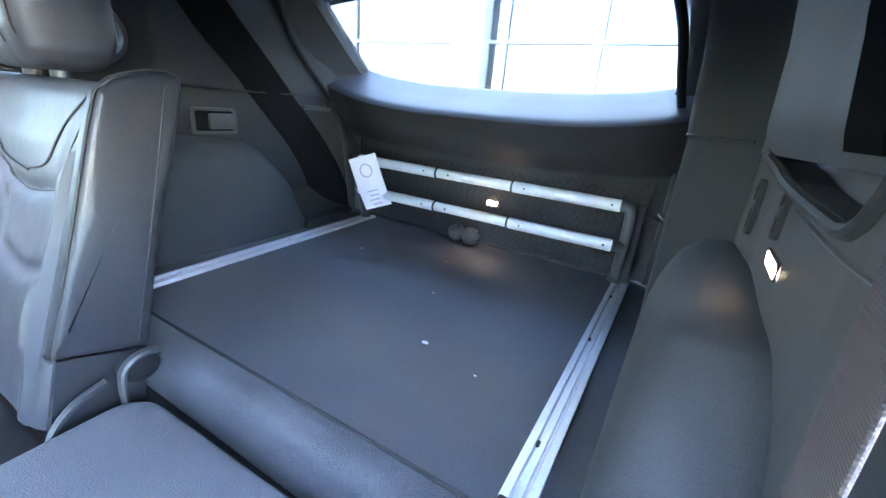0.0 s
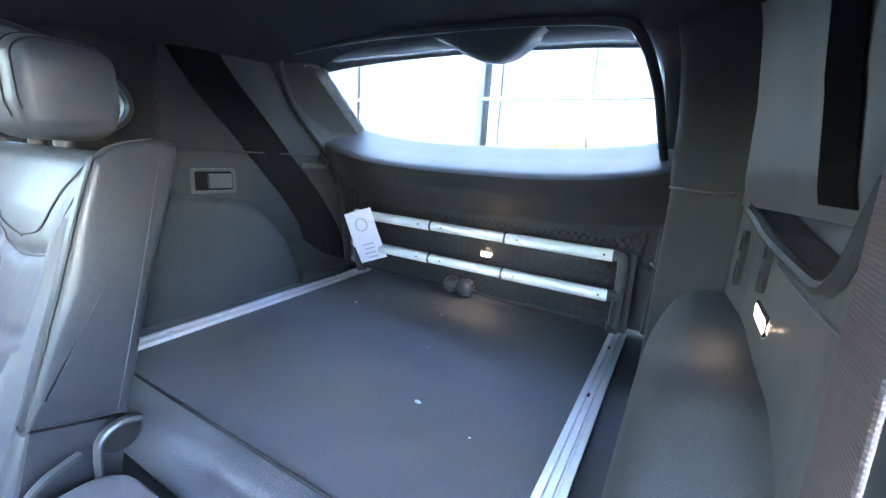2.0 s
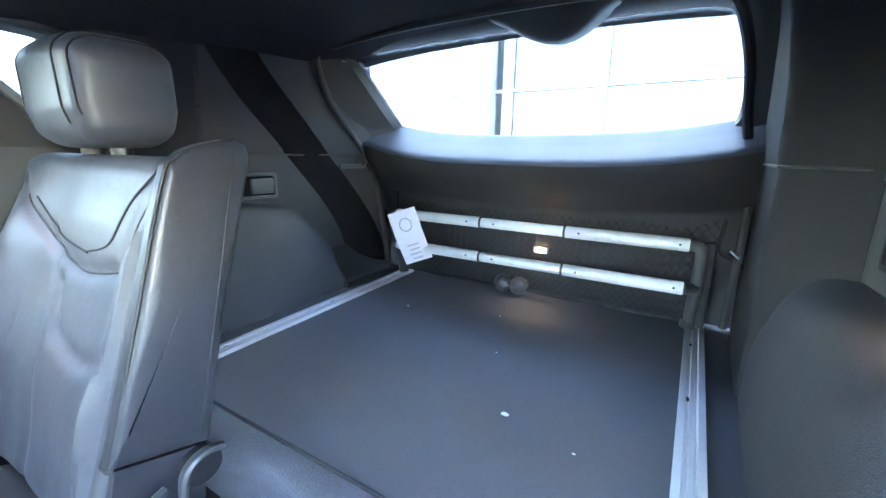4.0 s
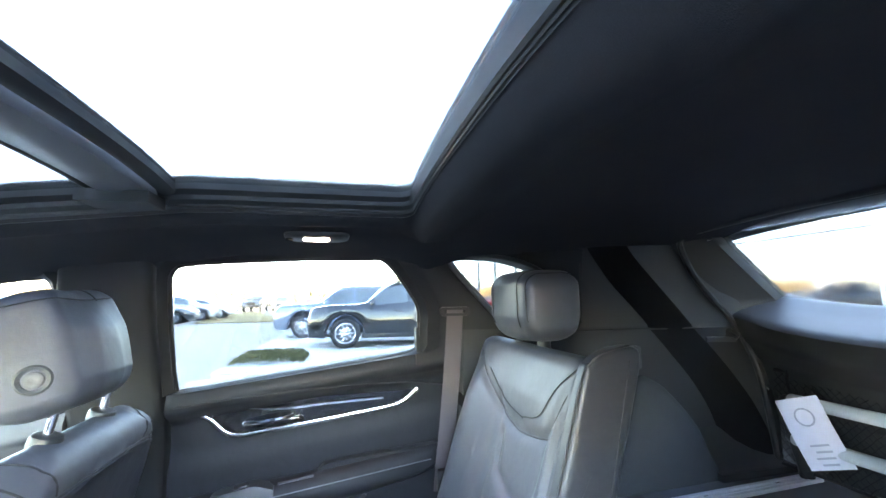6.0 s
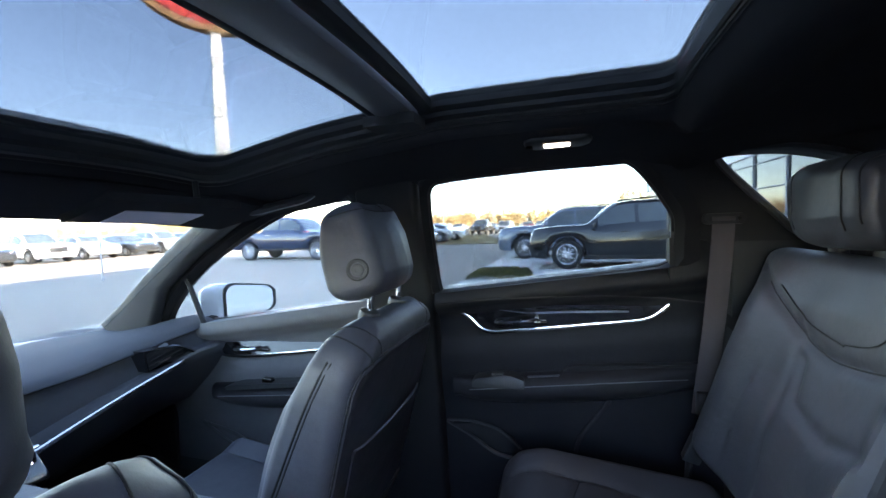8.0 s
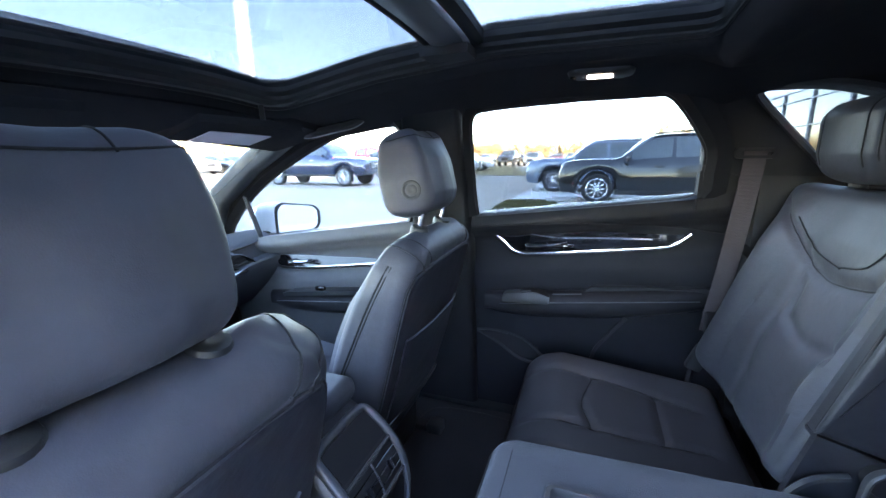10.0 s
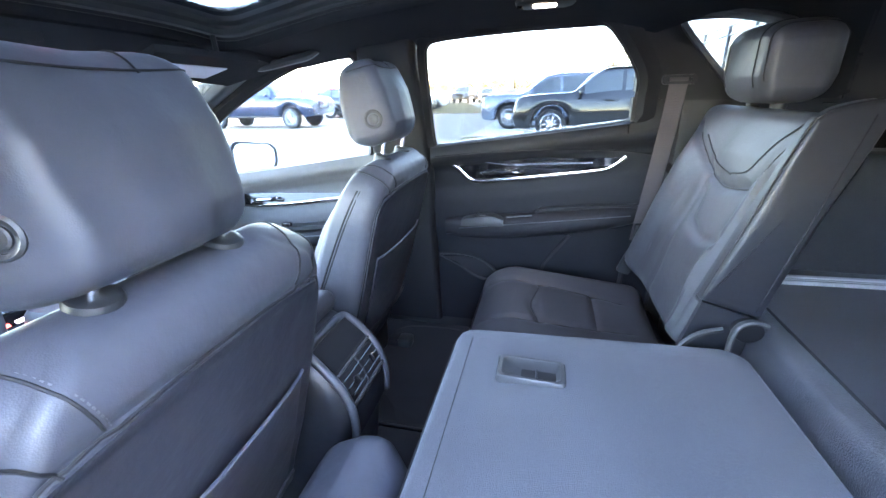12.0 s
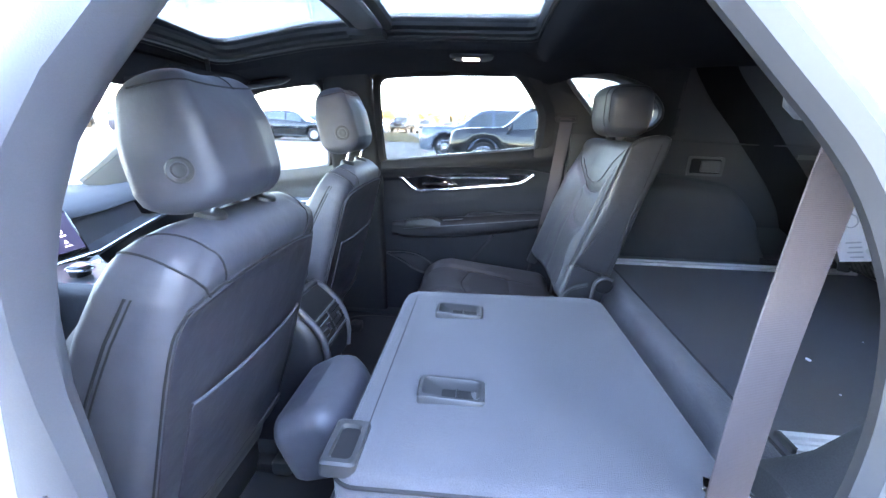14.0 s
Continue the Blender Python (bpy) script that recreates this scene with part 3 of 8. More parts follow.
# gloss insert, its chrome line, the lever and the switches
bm = B()
prism(bm, [V(0.7315, y, z) for y, z in ((0.585, 1.032), (0.50, 0.967), (0.40, 0.973), (0.20, 0.996), (0.047, 1.015), (0.002, 1.050), (0.05, 1.048), (0.20, 1.046), (0.40, 1.044))], (0.02, 0, 0))
part("insert", bm, GLOSS, rear_door, "gloss black insert", smooth=0)
bezel(rear_door, [(p.y, p.z) for p in smooth_path([(0, 0.500, 1.044), (0, 0.592, 1.036), (0, 0.550, 1.000), (0, 0.499, 0.962), (0, 0.40, 0.968), (0, 0.20, 0.991), (0, 0.075, 1.008), (0, 0.035, 1.022), (0, -0.001, 1.052)], 5)], 0.729)
handle(rear_door, 0.395, 0.995, 0.729)
bm = B()
tube(bm, smooth_path([(0.730, 0.50, 1.034), (0.728, 0.42, 1.024), (0.728, 0.36, 1.021), (0.728, 0.26, 1.027), (0.730, 0.10, 1.032)], 5), [0.0035] * 10 + [0.005] * 11, 6)
part("insert_ridge", bm, CHROME, rear_door, "thin bright ridge on the insert")
bm = B()
box(bm, (0.727, 0.535, 1.014), (0.737, 0.556, 1.028), 0.003)
part("lock_button", bm, CHROME, rear_door, "small chrome lock button")
ar = armrest(rear_door, [(0.606 - 0.0205 * k, 0.816 + 0.0026 * k) for k in range(35)], 0.735, 0.085, 0.088)
# raised pull cup behind the pad, the switch pod and its bright slot
bm = B()
prism(bm, [V(0.704, y, z) for y, z in ((0.285, 0.850), (0.262, 0.872), (0.235, 0.877), (-0.05, 0.899), (-0.085, 0.895), (-0.085, 0.86), (0.285, 0.835))], (0.034, 0, 0))
part("pull_cup", bm, ARM_VINYL, ar, "raised black vinyl pull cup", smooth=25)
bm = B()
loft(bm, [[V(x, y, z - d) for y, z in ((0.535, 0.828), (0.522, 0.836), (0.44, 0.850), (0.425, 0.850), (0.385, 0.838), (0.385, 0.820), (0.535, 0.815))] for x, d in ((0.662, 0.006), (0.666, 0.0), (0.712, 0.0))])
part("switch_panel", bm, PLASTIC, ar, "black window switch pod")
bm = B()
box(bm, (0.674, 0.445, 0.842), (0.694, 0.480, 0.852), 0.003)
part("window_switch", bm, PLASTIC, ar, "dark window switch")
bm = B()
tube(bm, [V(0.690, 0.376, 0.842), V(0.690, 0.330, 0.847), V(0.690, 0.288, 0.852)], 0.0032, 6)
part("pull_edge", bm, PLASTIC_BEZEL, ar, "bright edge of the pull slot")
bm = B()
tube(bm, smooth_path([(0.733, 0.635, 0.664), (0.724, 0.56, 0.632), (0.712, 0.48, 0.590), (0.705, 0.40, 0.580)], 6), 0.006, 6)
tube(bm, smooth_path([(0.733, 0.635, 0.668), (0.724, 0.56, 0.676), (0.712, 0.47, 0.664), (0.708, 0.40, 0.612)], 6), 0.005, 6)
part("pocket_rim", bm, PLASTIC_GREY, rear_door, "dark grey pocket rim")
bm = B()
prism(bm, [V(0.724, y, z) for y, z in ((0.62, 0.660), (0.55, 0.628), (0.47, 0.588), (0.41, 0.590), (0.42, 0.630), (0.48, 0.658), (0.55, 0.668))], (0.008, 0, 0))
part("map_pocket", bm, BLACK, rear_door, "dark map pocket", smooth=0)
bm = B()
tube(bm, smooth_path([(0.7335, 0.150, 0.772), (0.7335, 0.195, 0.71), (0.7335, 0.235, 0.65), (0.732, 0.250, 0.58)], 5), 0.007, 6, flat=0.5, up=(1, 0, 0))
part("panel_groove", bm, BLACK, rear_door, "black panel joint")
waist_z = lambda y: curve([(-0.12, 1.054), (0.0, 1.068), (0.15, 1.077), (0.30, 1.077), (0.487, 1.066), (0.65, 1.048)], y)
bm = B()
tube(bm, [V(door_panel_x(y, waist_z(y)) - 0.002, y, waist_z(y)) for y in [-0.12 + 0.03 * k for k in range(26)]], 0.0028, 5)
part("waist_seam", bm, SEAM, rear_door)
bm = B()
tube(bm, [V(0.7, -0.002, 1.165), V(0.7, -0.002, 1.178)], 0.006, 8)
part("lock_pin", bm, CHROME, rear_door, "small bright lock pin")

front_door = door("front_door", 0.86, 1.78, "charcoal padded front car door with chrome trim", z0=0.40)
window_frame("window_frame", FW, front_door, 0.045, cap=(0.86, 1.80))
bm = B()
prism(bm, [V(0.7315 + (z - 0.87) * 0.30, y, z) for y, z in ((1.565, 0.904), (1.49, 0.836), (1.30, 0.848), (1.06, 0.880), (0.90, 0.902), (0.90, 0.94), (1.05, 0.930), (1.26, 0.940), (1.42, 0.926))], (0.02, 0, 0))
part("insert", bm, GLOSS, front_door, "gloss black insert", smooth=0)
bezel(front_door, [(p.y, p.z) for p in smooth_path([(0, 1.455, 0.915), (0, 1.572, 0.909), (0, 1.530, 0.868), (0, 1.486, 0.831), (0, 1.30, 0.843), (0, 1.06, 0.875), (0, 0.90, 0.898)], 5)], 0.727)
handle(front_door, 1.37, 0.862, 0.727)
fa = armrest(front_door, [(1.545 - 0.026 * k, 0.722 + 0.0026 * k) for k in range(27)], 0.735, 0.100, 0.085)
bm = B()
prism(bm, [V(0.648, y, z) for y, z in ((1.43, 0.742), (1.40, 0.752), (1.10, 0.786), (1.06, 0.785), (1.06, 0.775), (1.42, 0.732))], (0.055, 0, 0))
part("switch_panel", bm, PLASTIC, fa, "black window switch panel")
bm = B()
box(bm, (0.655, 1.235, 0.768), (0.675, 1.275, 0.784), 0.004)
part("window_switch", bm, GLOSS, fa, "gloss window switch")
bm = B()
tube(bm, smooth_path([(0.705, 1.562, 0.948), (0.693, 1.582, 1.04), (0.680, 1.608, 1.14)], 5), 0.010, 6)
part("quarter_bar", bm, BLACK, front_door, "black quarter light bar")
bm = B()
tube(bm, smooth_path([(0.728, 1.62, 0.56), (0.722, 1.50, 0.50), (0.715, 1.35, 0.44)], 6), 0.006, 6)
tube(bm, smooth_path([(0.728, 1.62, 0.56), (0.722, 1.46, 0.53), (0.715, 1.30, 0.46)], 6), 0.006, 6)
part("pocket_rim", bm, PLASTIC_GREY, front_door, "dark grey pocket rim")

# left front door, closed, seen past the driver's seat
left_door = door("front_door", 0.86, 1.78, "charcoal driver door with a bright side window", sgn=-1, z0=0.40)
window_frame("window_frame", FW, left_door, 0.045, sgn=-1, cap=(0.86, 1.80), pane=GLASS_CLEAR)

# ---- pillars ----
def pillar(name, rings, label, material=PLASTIC):
    bm = B()
    loft(bm, rings)
    return solo(name, bm, material, label, "pillar trim", kind="structure")


def bar_ring(c, ax, ay, rz=0.0, r=0.02, n=3):
    M = pose(*c, 0, 0, rz)
    return [M @ V(a, b, 0) for a, b in rrect(ax, ay, r, n)]


for sgn in (1, -1):
    f = (lambda x: x) if sgn > 0 else xm
    # between the doors
    rings = [bar_ring((f(x), y, z), 0.045, w, 0, 0.02) for x, y, z, w in ((0.755, 0.755, 0.38, 0.125), (0.745, 0.755, 0.75, 0.11), (0.735, 0.758, 1.02, 0.105), (0.690, 0.760, 1.17, 0.105), (0.646, 0.762, 1.33, 0.098), (0.640, 0.765, 1.43, 0.095), (0.640, 0.765, 1.50, 0.10))]
    pillar("pillar", rings, "dark centre pillar trim between the doors", FRAME_BLACK)
    # windscreen pillar
    rings = []
    for x, y, z, w in ((0.722, 1.93, 0.86, 0.17), (0.700, 1.845, 0.975, 0.10), (0.665, 1.70, 1.110, 0.055), (0.634, 1.49, 1.245, 0.052), (0.598, 1.28, 1.350, 0.055), (0.568, 1.14, 1.415, 0.070)):
        rings.append([V(f(x) + a, y + b * 0.8 + 0.03, z + b * 0.45) for a, b in rrect(0.028, w, 0.02, 3)])
    pillar("pillar", rings, "grey windscreen pillar trim", PLASTIC_GREY)
    # rail over the doors
    bm = B()
    sheet(bm, lambda u, v: (f(lerp(0.575, 0.665, v)), lerp(-0.30, 1.12, u), (lambda y: min(roof_z(0.575, y) + 0.005, lerp(roof_z(0.575, y), curve([(-0.3, 1.43), (0.1, 1.44), (0.35, 1.437), (0.64, 1.42), (0.9, 1.385), (1.0, 1.375), (1.12, 1.345)], y), v)))(lerp(-0.30, 1.12, u))), 30, 5, (0.02 * sgn, 0, 0.04))
    solo("trim", bm, HEADLINER, "black lining along the roof rail", "roof rail lining", kind="structure")

# ---- grab handle, visors, dome lamp ----
def grab_handle(f, label):
    g = thing("grab_handle", (f(0.55), 1.09, 1.37), label, "grab handle")
    bm = B()
    tube(bm, smooth_path([(f(0.575), 1.205, 1.372), (f(0.545), 1.185, 1.352), (f(0.528), 1.13, 1.352), (f(0.528), 1.05, 1.365), (f(0.545), 0.995, 1.378), (f(0.575), 0.975, 1.400)], 6), 0.014, 8)
    part("grip", bm, PLASTIC_GREY, g, "dark grey curved grip")
    for y, z in ((1.205, 1.375), (0.975, 1.402)):
        bm = B()
        box(bm, (min(f(0.56), f(0.60)), y - 0.02, z - 0.012), (max(f(0.56), f(0.60)), y + 0.02, z + 0.02), 0.006)
        part("mount", bm, PLASTIC, g)
    return g


grab_handle(lambda x: x, "dark grey plastic grab handle above the front passenger window")


def visor(x0, x1, label):
    v = thing("sun_visor", ((x0 + x1) / 2, 1.06, 1.36), label, "sun visor", "sun visors")
    z = lambda x, y: 1.3275 - 0.27 * (y - 1.135) - 0.03 * ((x / 0.5) ** 2 - 0.15)
    back = lambda x: 0.30 * (0.21 - abs(x + 0.02))
    bm = B()
    sheet(bm, lambda u, w: (lerp(x0, x1, u), lerp(1.045, 1.182, w) + back(lerp(x0, x1, u)), z(lerp(x0, x1, u), lerp(1.045, 1.182, w)) - 0.004 * math.sin(math.pi * w)), 16, 8, (0, 0, 0.016))
    part("visor_body", bm, HEADLINER, v, "black fabric visor")
    xo = x1 - 0.02 if x1 > 0 else x0 + 0.02
    bm = B()
    tube(bm, smooth_path([(xo, 1.14 + back(xo), z(xo, 1.14) + 0.008), (xo, 1.145 + back(xo), z(xo, 1.14) + 0.03), (xo, 1.15 + back(xo), roof_z(xo, 1.15 + back(xo)) + 0.004)], 4), 0.007, 8)
    part("pivot_arm", bm, PLASTIC, v, "black visor pivot")
    if x1 > 0:
        bm = B()
        sheet(bm, lambda u, w: (lerp(0.125, 0.268, u), lerp(1.090, 1.165, w) + back(lerp(0.125, 0.268, u)), z(lerp(0.125, 0.268, u), lerp(1.090, 1.165, w)) - 0.0058), 8, 4, (0, 0, 0.002))
        part("label", bm, PAPER, v, "pale label strip")
    return v


visor(0.075, 0.318, "black sun visor with a pale label strip")
visor(-0.40, -0.14, "black sun visor folded up against the headliner")

dome = thing("dome_lamp", (0.490, 0.280, 1.475), "lit dome lamp in a black oval housing on the headliner", "ceiling lamp")
bm = B()
rings = []
for k, (s, dz) in enumerate(((1.0, 0.0), (0.97, -0.006), (0.8, -0.010))):
    rings.append([V(0.490 + a * s, 0.280 + b * s, roof_z(0.490 + a * s, 0.280) + dz - 0.001) for a, b in rrect(0.022, 0.075, 0.02, 5)])
loft(bm, rings)
part("housing", bm, PLASTIC, dome, "black oval housing")
bm = B()
box(bm, (0.481, 0.252, 1.4655), (0.499, 0.310, 1.4715), 0.003, m=Matrix.Translation((0, 0, roof_z(0.490, 0.280) - 1.4800)))
part("lens", bm, LAMP_WHITE, dome, "lit lens")
bm = B()
tube(bm, [(0.490, 0.342, roof_z(0.490, 0.280) - 0.009), (0.490, 0.342, roof_z(0.490, 0.280) - 0.015)], 0.008, 10)
part("switch", bm, GLOSS, dome, "small round switch")


def lamp(name, where, target, energy, size, col):
    ld = bpy.data.lights.new(name, "AREA")
    ld.energy, ld.size, ld.color = energy, size, col
    ld.spread = radians(105)
    ob = new(name, ld)
    ob.matrix_basis = look(where, target)
    return ob


lamp("dome_light", (0.490, 0.280, roof_z(0.490, 0.280) - 0.03), (0.47, 0.27, 0), 0.003, 0.04, (1.0, 0.93, 0.84))

# ---- cargo space ----
CF = 0.785
bm = B()
sheet(bm, lambda u, v: (lerp(-0.60, 0.56, u), lerp(-1.16, -0.254, v), CF + 0.0015 * noise.noise(V(u * 6, v * 5, 0))), 30, 24, (0, 0, -0.03))
solo("cargo_floor", bm, CARGO_CARPET, "dark grey carpeted cargo floor board with a few crumbs", "cargo floor", kind="structure")
# padded flap between the folded backrest and the floor board
bm = B()
rings = []
for k in range(25):
    x = lerp(-0.60, 0.62, k / 24)
    prof = [(-0.257, -0.02), (-0.257, -0.006), (-0.252, 0.002), (-0.240, 0.004), (-0.216, 0.001), (-0.204, -0.006), (-0.197, -0.020), (-0.193, -0.055), (-0.196, -0.12), (-0.25, -0.12)]
    rings.append([V(x, y, CF + z + 0.002 * noise.noise(V(x * 7, y * 9, 3))) for y, z in prof])
loft(bm, rings)
solo("gap_flap", bm, FLAP_CARPET, "padded carpet flap at the front edge of the cargo floor", "floor flap", kind="structure")

bm = B()
tube(bm, [V(-0.60 + 0.05 * k, -0.2555, CF + 0.0015) for k in range(24)], 0.0035, 6)
solo("trim", bm, BLACK, "dark gap at the front edge of the cargo floor", "floor gap", kind="structure")
# crumbs on the floor
for x, y, s in ((-0.205, -0.503, 0.008), (0.235, -0.820, 0.004), (-0.02, -0.90, 0.003), (-0.10, -0.70, 0.0025), (-0.33, -0.47, 0.003)):
    bm = B()
    bmesh.ops.create_icosphere(bm, subdivisions=1, radius=s, matrix=Matrix.Translation((x, y, CF + 0.003)) @ Matrix.Diagonal((1.0, 0.6, 0.35, 1)))
    solo("crumb", bm, PAPER, "small white crumb on the cargo carpet", "crumb", "crumbs on the cargo floor")


def rail(x, label, lean=0.0):
    r = thing("cargo_rail", (x, -0.7, CF), label, "cargo rail", "cargo rails")
    bm = B()
    w = 0.021
    prof = [(-w, 0.0), (-w, 0.010), (-w + 0.011, 0.010), (-w + 0.013, 0.003), (-0.0045, 0.003), (-0.0035, 0.008), (0.0035, 0.008), (0.0045, 0.003), (w - 0.013, 0.003), (w - 0.011, 0.010), (w, 0.010), (w, 0.0)]
    loft(bm, [[V(x + a + lean * (y + 1.05), y, CF + b) for a, b in prof] for y in (-1.12, -0.7, -0.275)])
    part("track", bm, ALU, r, "aluminium slotted track", smooth=20)
    for y in (-0.722, -0.385, -0.98):
        bm = B()
        tube(bm, [(x + 0.009 + lean * (y + 1.05), y, CF + 0.0035), (x + 0.009 + lean * (y + 1.05), y, CF + 0.0065)], 0.0065, 10)
        part("slot", bm, BLACK, r, "dark track notch")
    bm = B()
    box(bm, (x - 0.021 + lean * 0.78, -0.279, CF), (x + 0.021 + lean * 0.78, -0.268, CF + 0.011), 0.003)
    part("end_cap", bm, PLASTIC, r, "black end cap")
    return r


rail(-0.478, "bright aluminium track let into the cargo floor beside a wheel housing")
rail(0.448, "bright aluminium track let into the cargo floor", -0.045)

# barrier of two telescopic tubes
barrier = thing("cargo_barrier", (-0.01, -1.05, CF), "adjustable cargo barrier of two aluminium tubes on black posts", "cargo barrier")
for z in (1.017, 0.909):
    for x0, x1, r in ((-0.440, -0.144, 0.0165), (-0.144, 0.113, 0.0150), (0.113, 0.435, 0.0165)):
        bm = B()
        tube(bm, [(x0, -1.033, z), (x0 + 0.003, -1.033, z), (x1 - 0.003, -1.033, z), (x1, -1.033, z)], [r * 0.9, r, r, r * 0.9], 16)
        part("tube", bm, ALU, barrier, "aluminium tube")
    for x in (-0.144, 0.113):
        bm = B()
        tube(bm, [(x - 0.003, -1.033, z), (x + 0.003, -1.033, z)], 0.0172, 14)
        part("joint_ring", bm, BLACK, barrier, "black joint ring")
    for x in (-0.184, -0.42, 0.155, 0.065):
        bm = B()
        tube(bm, [(x, -1.016, z + 0.002), (x, -1.0145, z + 0.002)], 0.003, 8)
        part("rivet", bm, BLACK, barrier, "small rivet")
for x, s in ((-0.458, -1), (0.447, 1)):
    bm = B()
    tube(bm, smooth_path([(x - 0.02 * s, -1.033, 1.017), (x, -1.033, 1.015), (x + 0.008 * s, -1.036, 0.997), (x + 0.008 * s, -1.045, 0.94), (x + 0.005 * s, -1.065, 0.86), (x + 0.003 * s, -1.085, CF + 0.012)], 6), 0.0135, 10)
    post = part("post", bm, PLASTIC_GREY if s < 0 else PLASTIC, barrier, "dark plastic end post")
    bm = B()
    tube(bm, [(x - 0.02 * s, -1.033, 0.909), (x + 0.008 * s, -1.05, 0.909)], 0.016, 10)
    part("socket", bm, PLASTIC, post, "black tube socket")
    bm = B()
    tube(bm, [(x + 0.003 * s, -1.087, CF + 0.010), (x + 0.003 * s, -1.084, CF + 0.034)], 0.0185, 12)
    part("collar", bm, PLASTIC, post, "black locking collar")
    bm = B()
    box(bm, (x - 0.012 + 0.026 * s * (s < 0), -1.10, CF + 0.012), (x + 0.012 + 0.026 * s * (s < 0), -1.075, 1.02), 0.006)
    part("backplate", bm, BLACK, post, "black back plate")

# paper tag over the upper tube
tag = thing("hang_tag", (0.37, -1.012, 0.85), "white card tag with a pale printed ring hung on the barrier", "paper tag")
bm = B()
M = pose(0.354, -0.995, 0.951, -6, 19, 26)
sheet(bm, lambda u, v: M @ V(lerp(-0.047, 0.047, u), 0.008 * math.sin(3 * v) - 0.004, lerp(-0.092, 0.092, v)), 4, 10, (0, 0.0012, 0))
part("card", bm, PAPER, tag, "white printed card")
bm = B()
tube(bm, [M @ V(0.022 * math.cos(t * math.pi / 12) * 0.9, 0.0065, 0.044 + 0.022 * math.sin(t * math.pi / 12)) for t in range(24)], 0.0022, 5, closed=True)
part("printed_ring", bm, PRINT, tag, "pale printed ring")
bm = B()
for k in range(4):
    box(bm, (-0.020, 0.0068, -0.03 - 0.016 * k), (0.020 - 0.006 * (k % 2), 0.0078, -0.025 - 0.016 * k), 0, m=M)
part("printed_lines", bm, PRINT, tag, "pale printed lines")

for x, y, r in ((0.062, -1.105, 0.029), (0.004, -1.098, 0.030)):
    b = thing("rubber_ball", (x, y, CF), "small matt black rubber ball on the cargo carpet", "ball", "pair of rubber balls")
    bm = B()
    bmesh.ops.create_uvsphere(bm, u_segments=20, v_segments=14, radius=r, matrix=Matrix.Translation((x, y, CF + r)))
    part("ball", bm, BALL, b)
    bm = B()
    tube(bm, [(x - r * 0.7, y, CF + r + 0.012), (x - r * 1.0, y - 0.01, CF + r + 0.018)], 0.005, 8)
    part("cord_stub", bm, BLACK, b, "short black cord")

# ---- tailgate ----
def gy(z):
    """How far back the tailgate stands at a height."""
    return curve([(0.78, -1.17), (1.0, -1.155), (1.2, -1.135), (1.27, -1.118), (1.30, -1.10), (1.42, -0.965), (1.52, -0.85), (1.58, -0.80)], z)


GC = -0.02


def gate_loop(out, dy, n=6):
    """The rear window's outline: wide, with a bowed lower edge."""
    pts = []
    base = [(-0.480, 1.292), (-0.40, 1.280), (-0.2, 1.269), (0.0, 1.266), (0.2, 1.269), (0.40, 1.278), (0.478, 1.290), (0.492, 1.325), (0.497, 1.43), (0.494, 1.482), (0.465, 1.500), (0.2, 1.505), (0.0, 1.506), (-0.2, 1.504), (-0.40, 1.500), (-0.455, 1.487), (-0.483, 1.448), (-0.497, 1.34)]
    P = smooth_path([(x, 0, z) for x, z in base], n, closed=True)
    c = V(-0.01, 0, 1.40)
    m = len(P)
    for i, p in enumerate(P):
        t = (P[(i + 1) % m] - P[i - 1]).normalized()
        o = V(t.z, 0, -t.x)
        if o.dot(p - c) < 0:
            o = -o
        q = p + o * out
        pts.append(V(q.x, gy(q.z) + dy, q.z))
    return pts


tailgate = thing("tailgate", (GC, -1.17, 0.78), "closed tailgate with dark lining, a ledge and a wide rear window", "tailgate")
bm = B()
a, b, c2 = gate_loop(0.0, -0.03), gate_loop(0.006, 0.0), gate_loop(0.022, 0.012)
d2 = gate_loop(0.100, 0.010)
for i, p in enumerate(d2):
    z = min(max(p.z, 1.240), 1.545)
    x = max(-0.575, min(0.588, p.x))
    k = max(0.0, min(1.0, (x - 0.47) / 0.10))
    d2[i] = V(x, gy(z) + 0.012 + 0.085 * k * k * (3 - 2 * k), z)
collar(bm, [a, b, c2, d2, [p + V(0, -0.06, 0) for p in d2], [p + V(0, -0.03, 0) for p in a]])
part("window_surround", bm, TAILGATE, tailgate, "dark grey rear window surround")
bm = B()
prism(bm, gate_loop(0.004, -0.034), (0, -0.004, 0))
g = part("rear_glass", bm, GLASS_REAR, tailgate, "rear window glass", smooth=0)
g.visible_shadow = False
# ledge below the glass, then the lining panel down to the floor


def gate_face(u, v):
    x = GC + lerp(-0.548, 0.600, u)
    e = min(1.0, abs(x - GC) / 0.560)
    z = curve([(0.0, 1.278), (0.08, 1.246), (0.16, 1.207), (0.175, 1.198), (0.19, 1.188), (0.21, 1.172), (0.25, 1.148), (0.5, 1.04), (1.0, 0.772)], v) + 0.050 * e ** 3 * curve([(0, 1), (0.26, 1), (0.6, 0.2), (1, 0)], v)
    y = curve([(0.0, -1.125), (0.08, -1.062), (0.16, -0.974), (0.175, -0.963), (0.19, -0.962), (0.21, -0.968), (0.25, -0.980), (0.30, -1.00), (0.42, -1.065), (0.6, -1.105), (1.0, -1.165)], v)
    y -= 0.05 * e ** 5 * curve([(0, .3), (0.2, 1), (0.4, .6), (1, 0)], v)
    return (x, y, z)


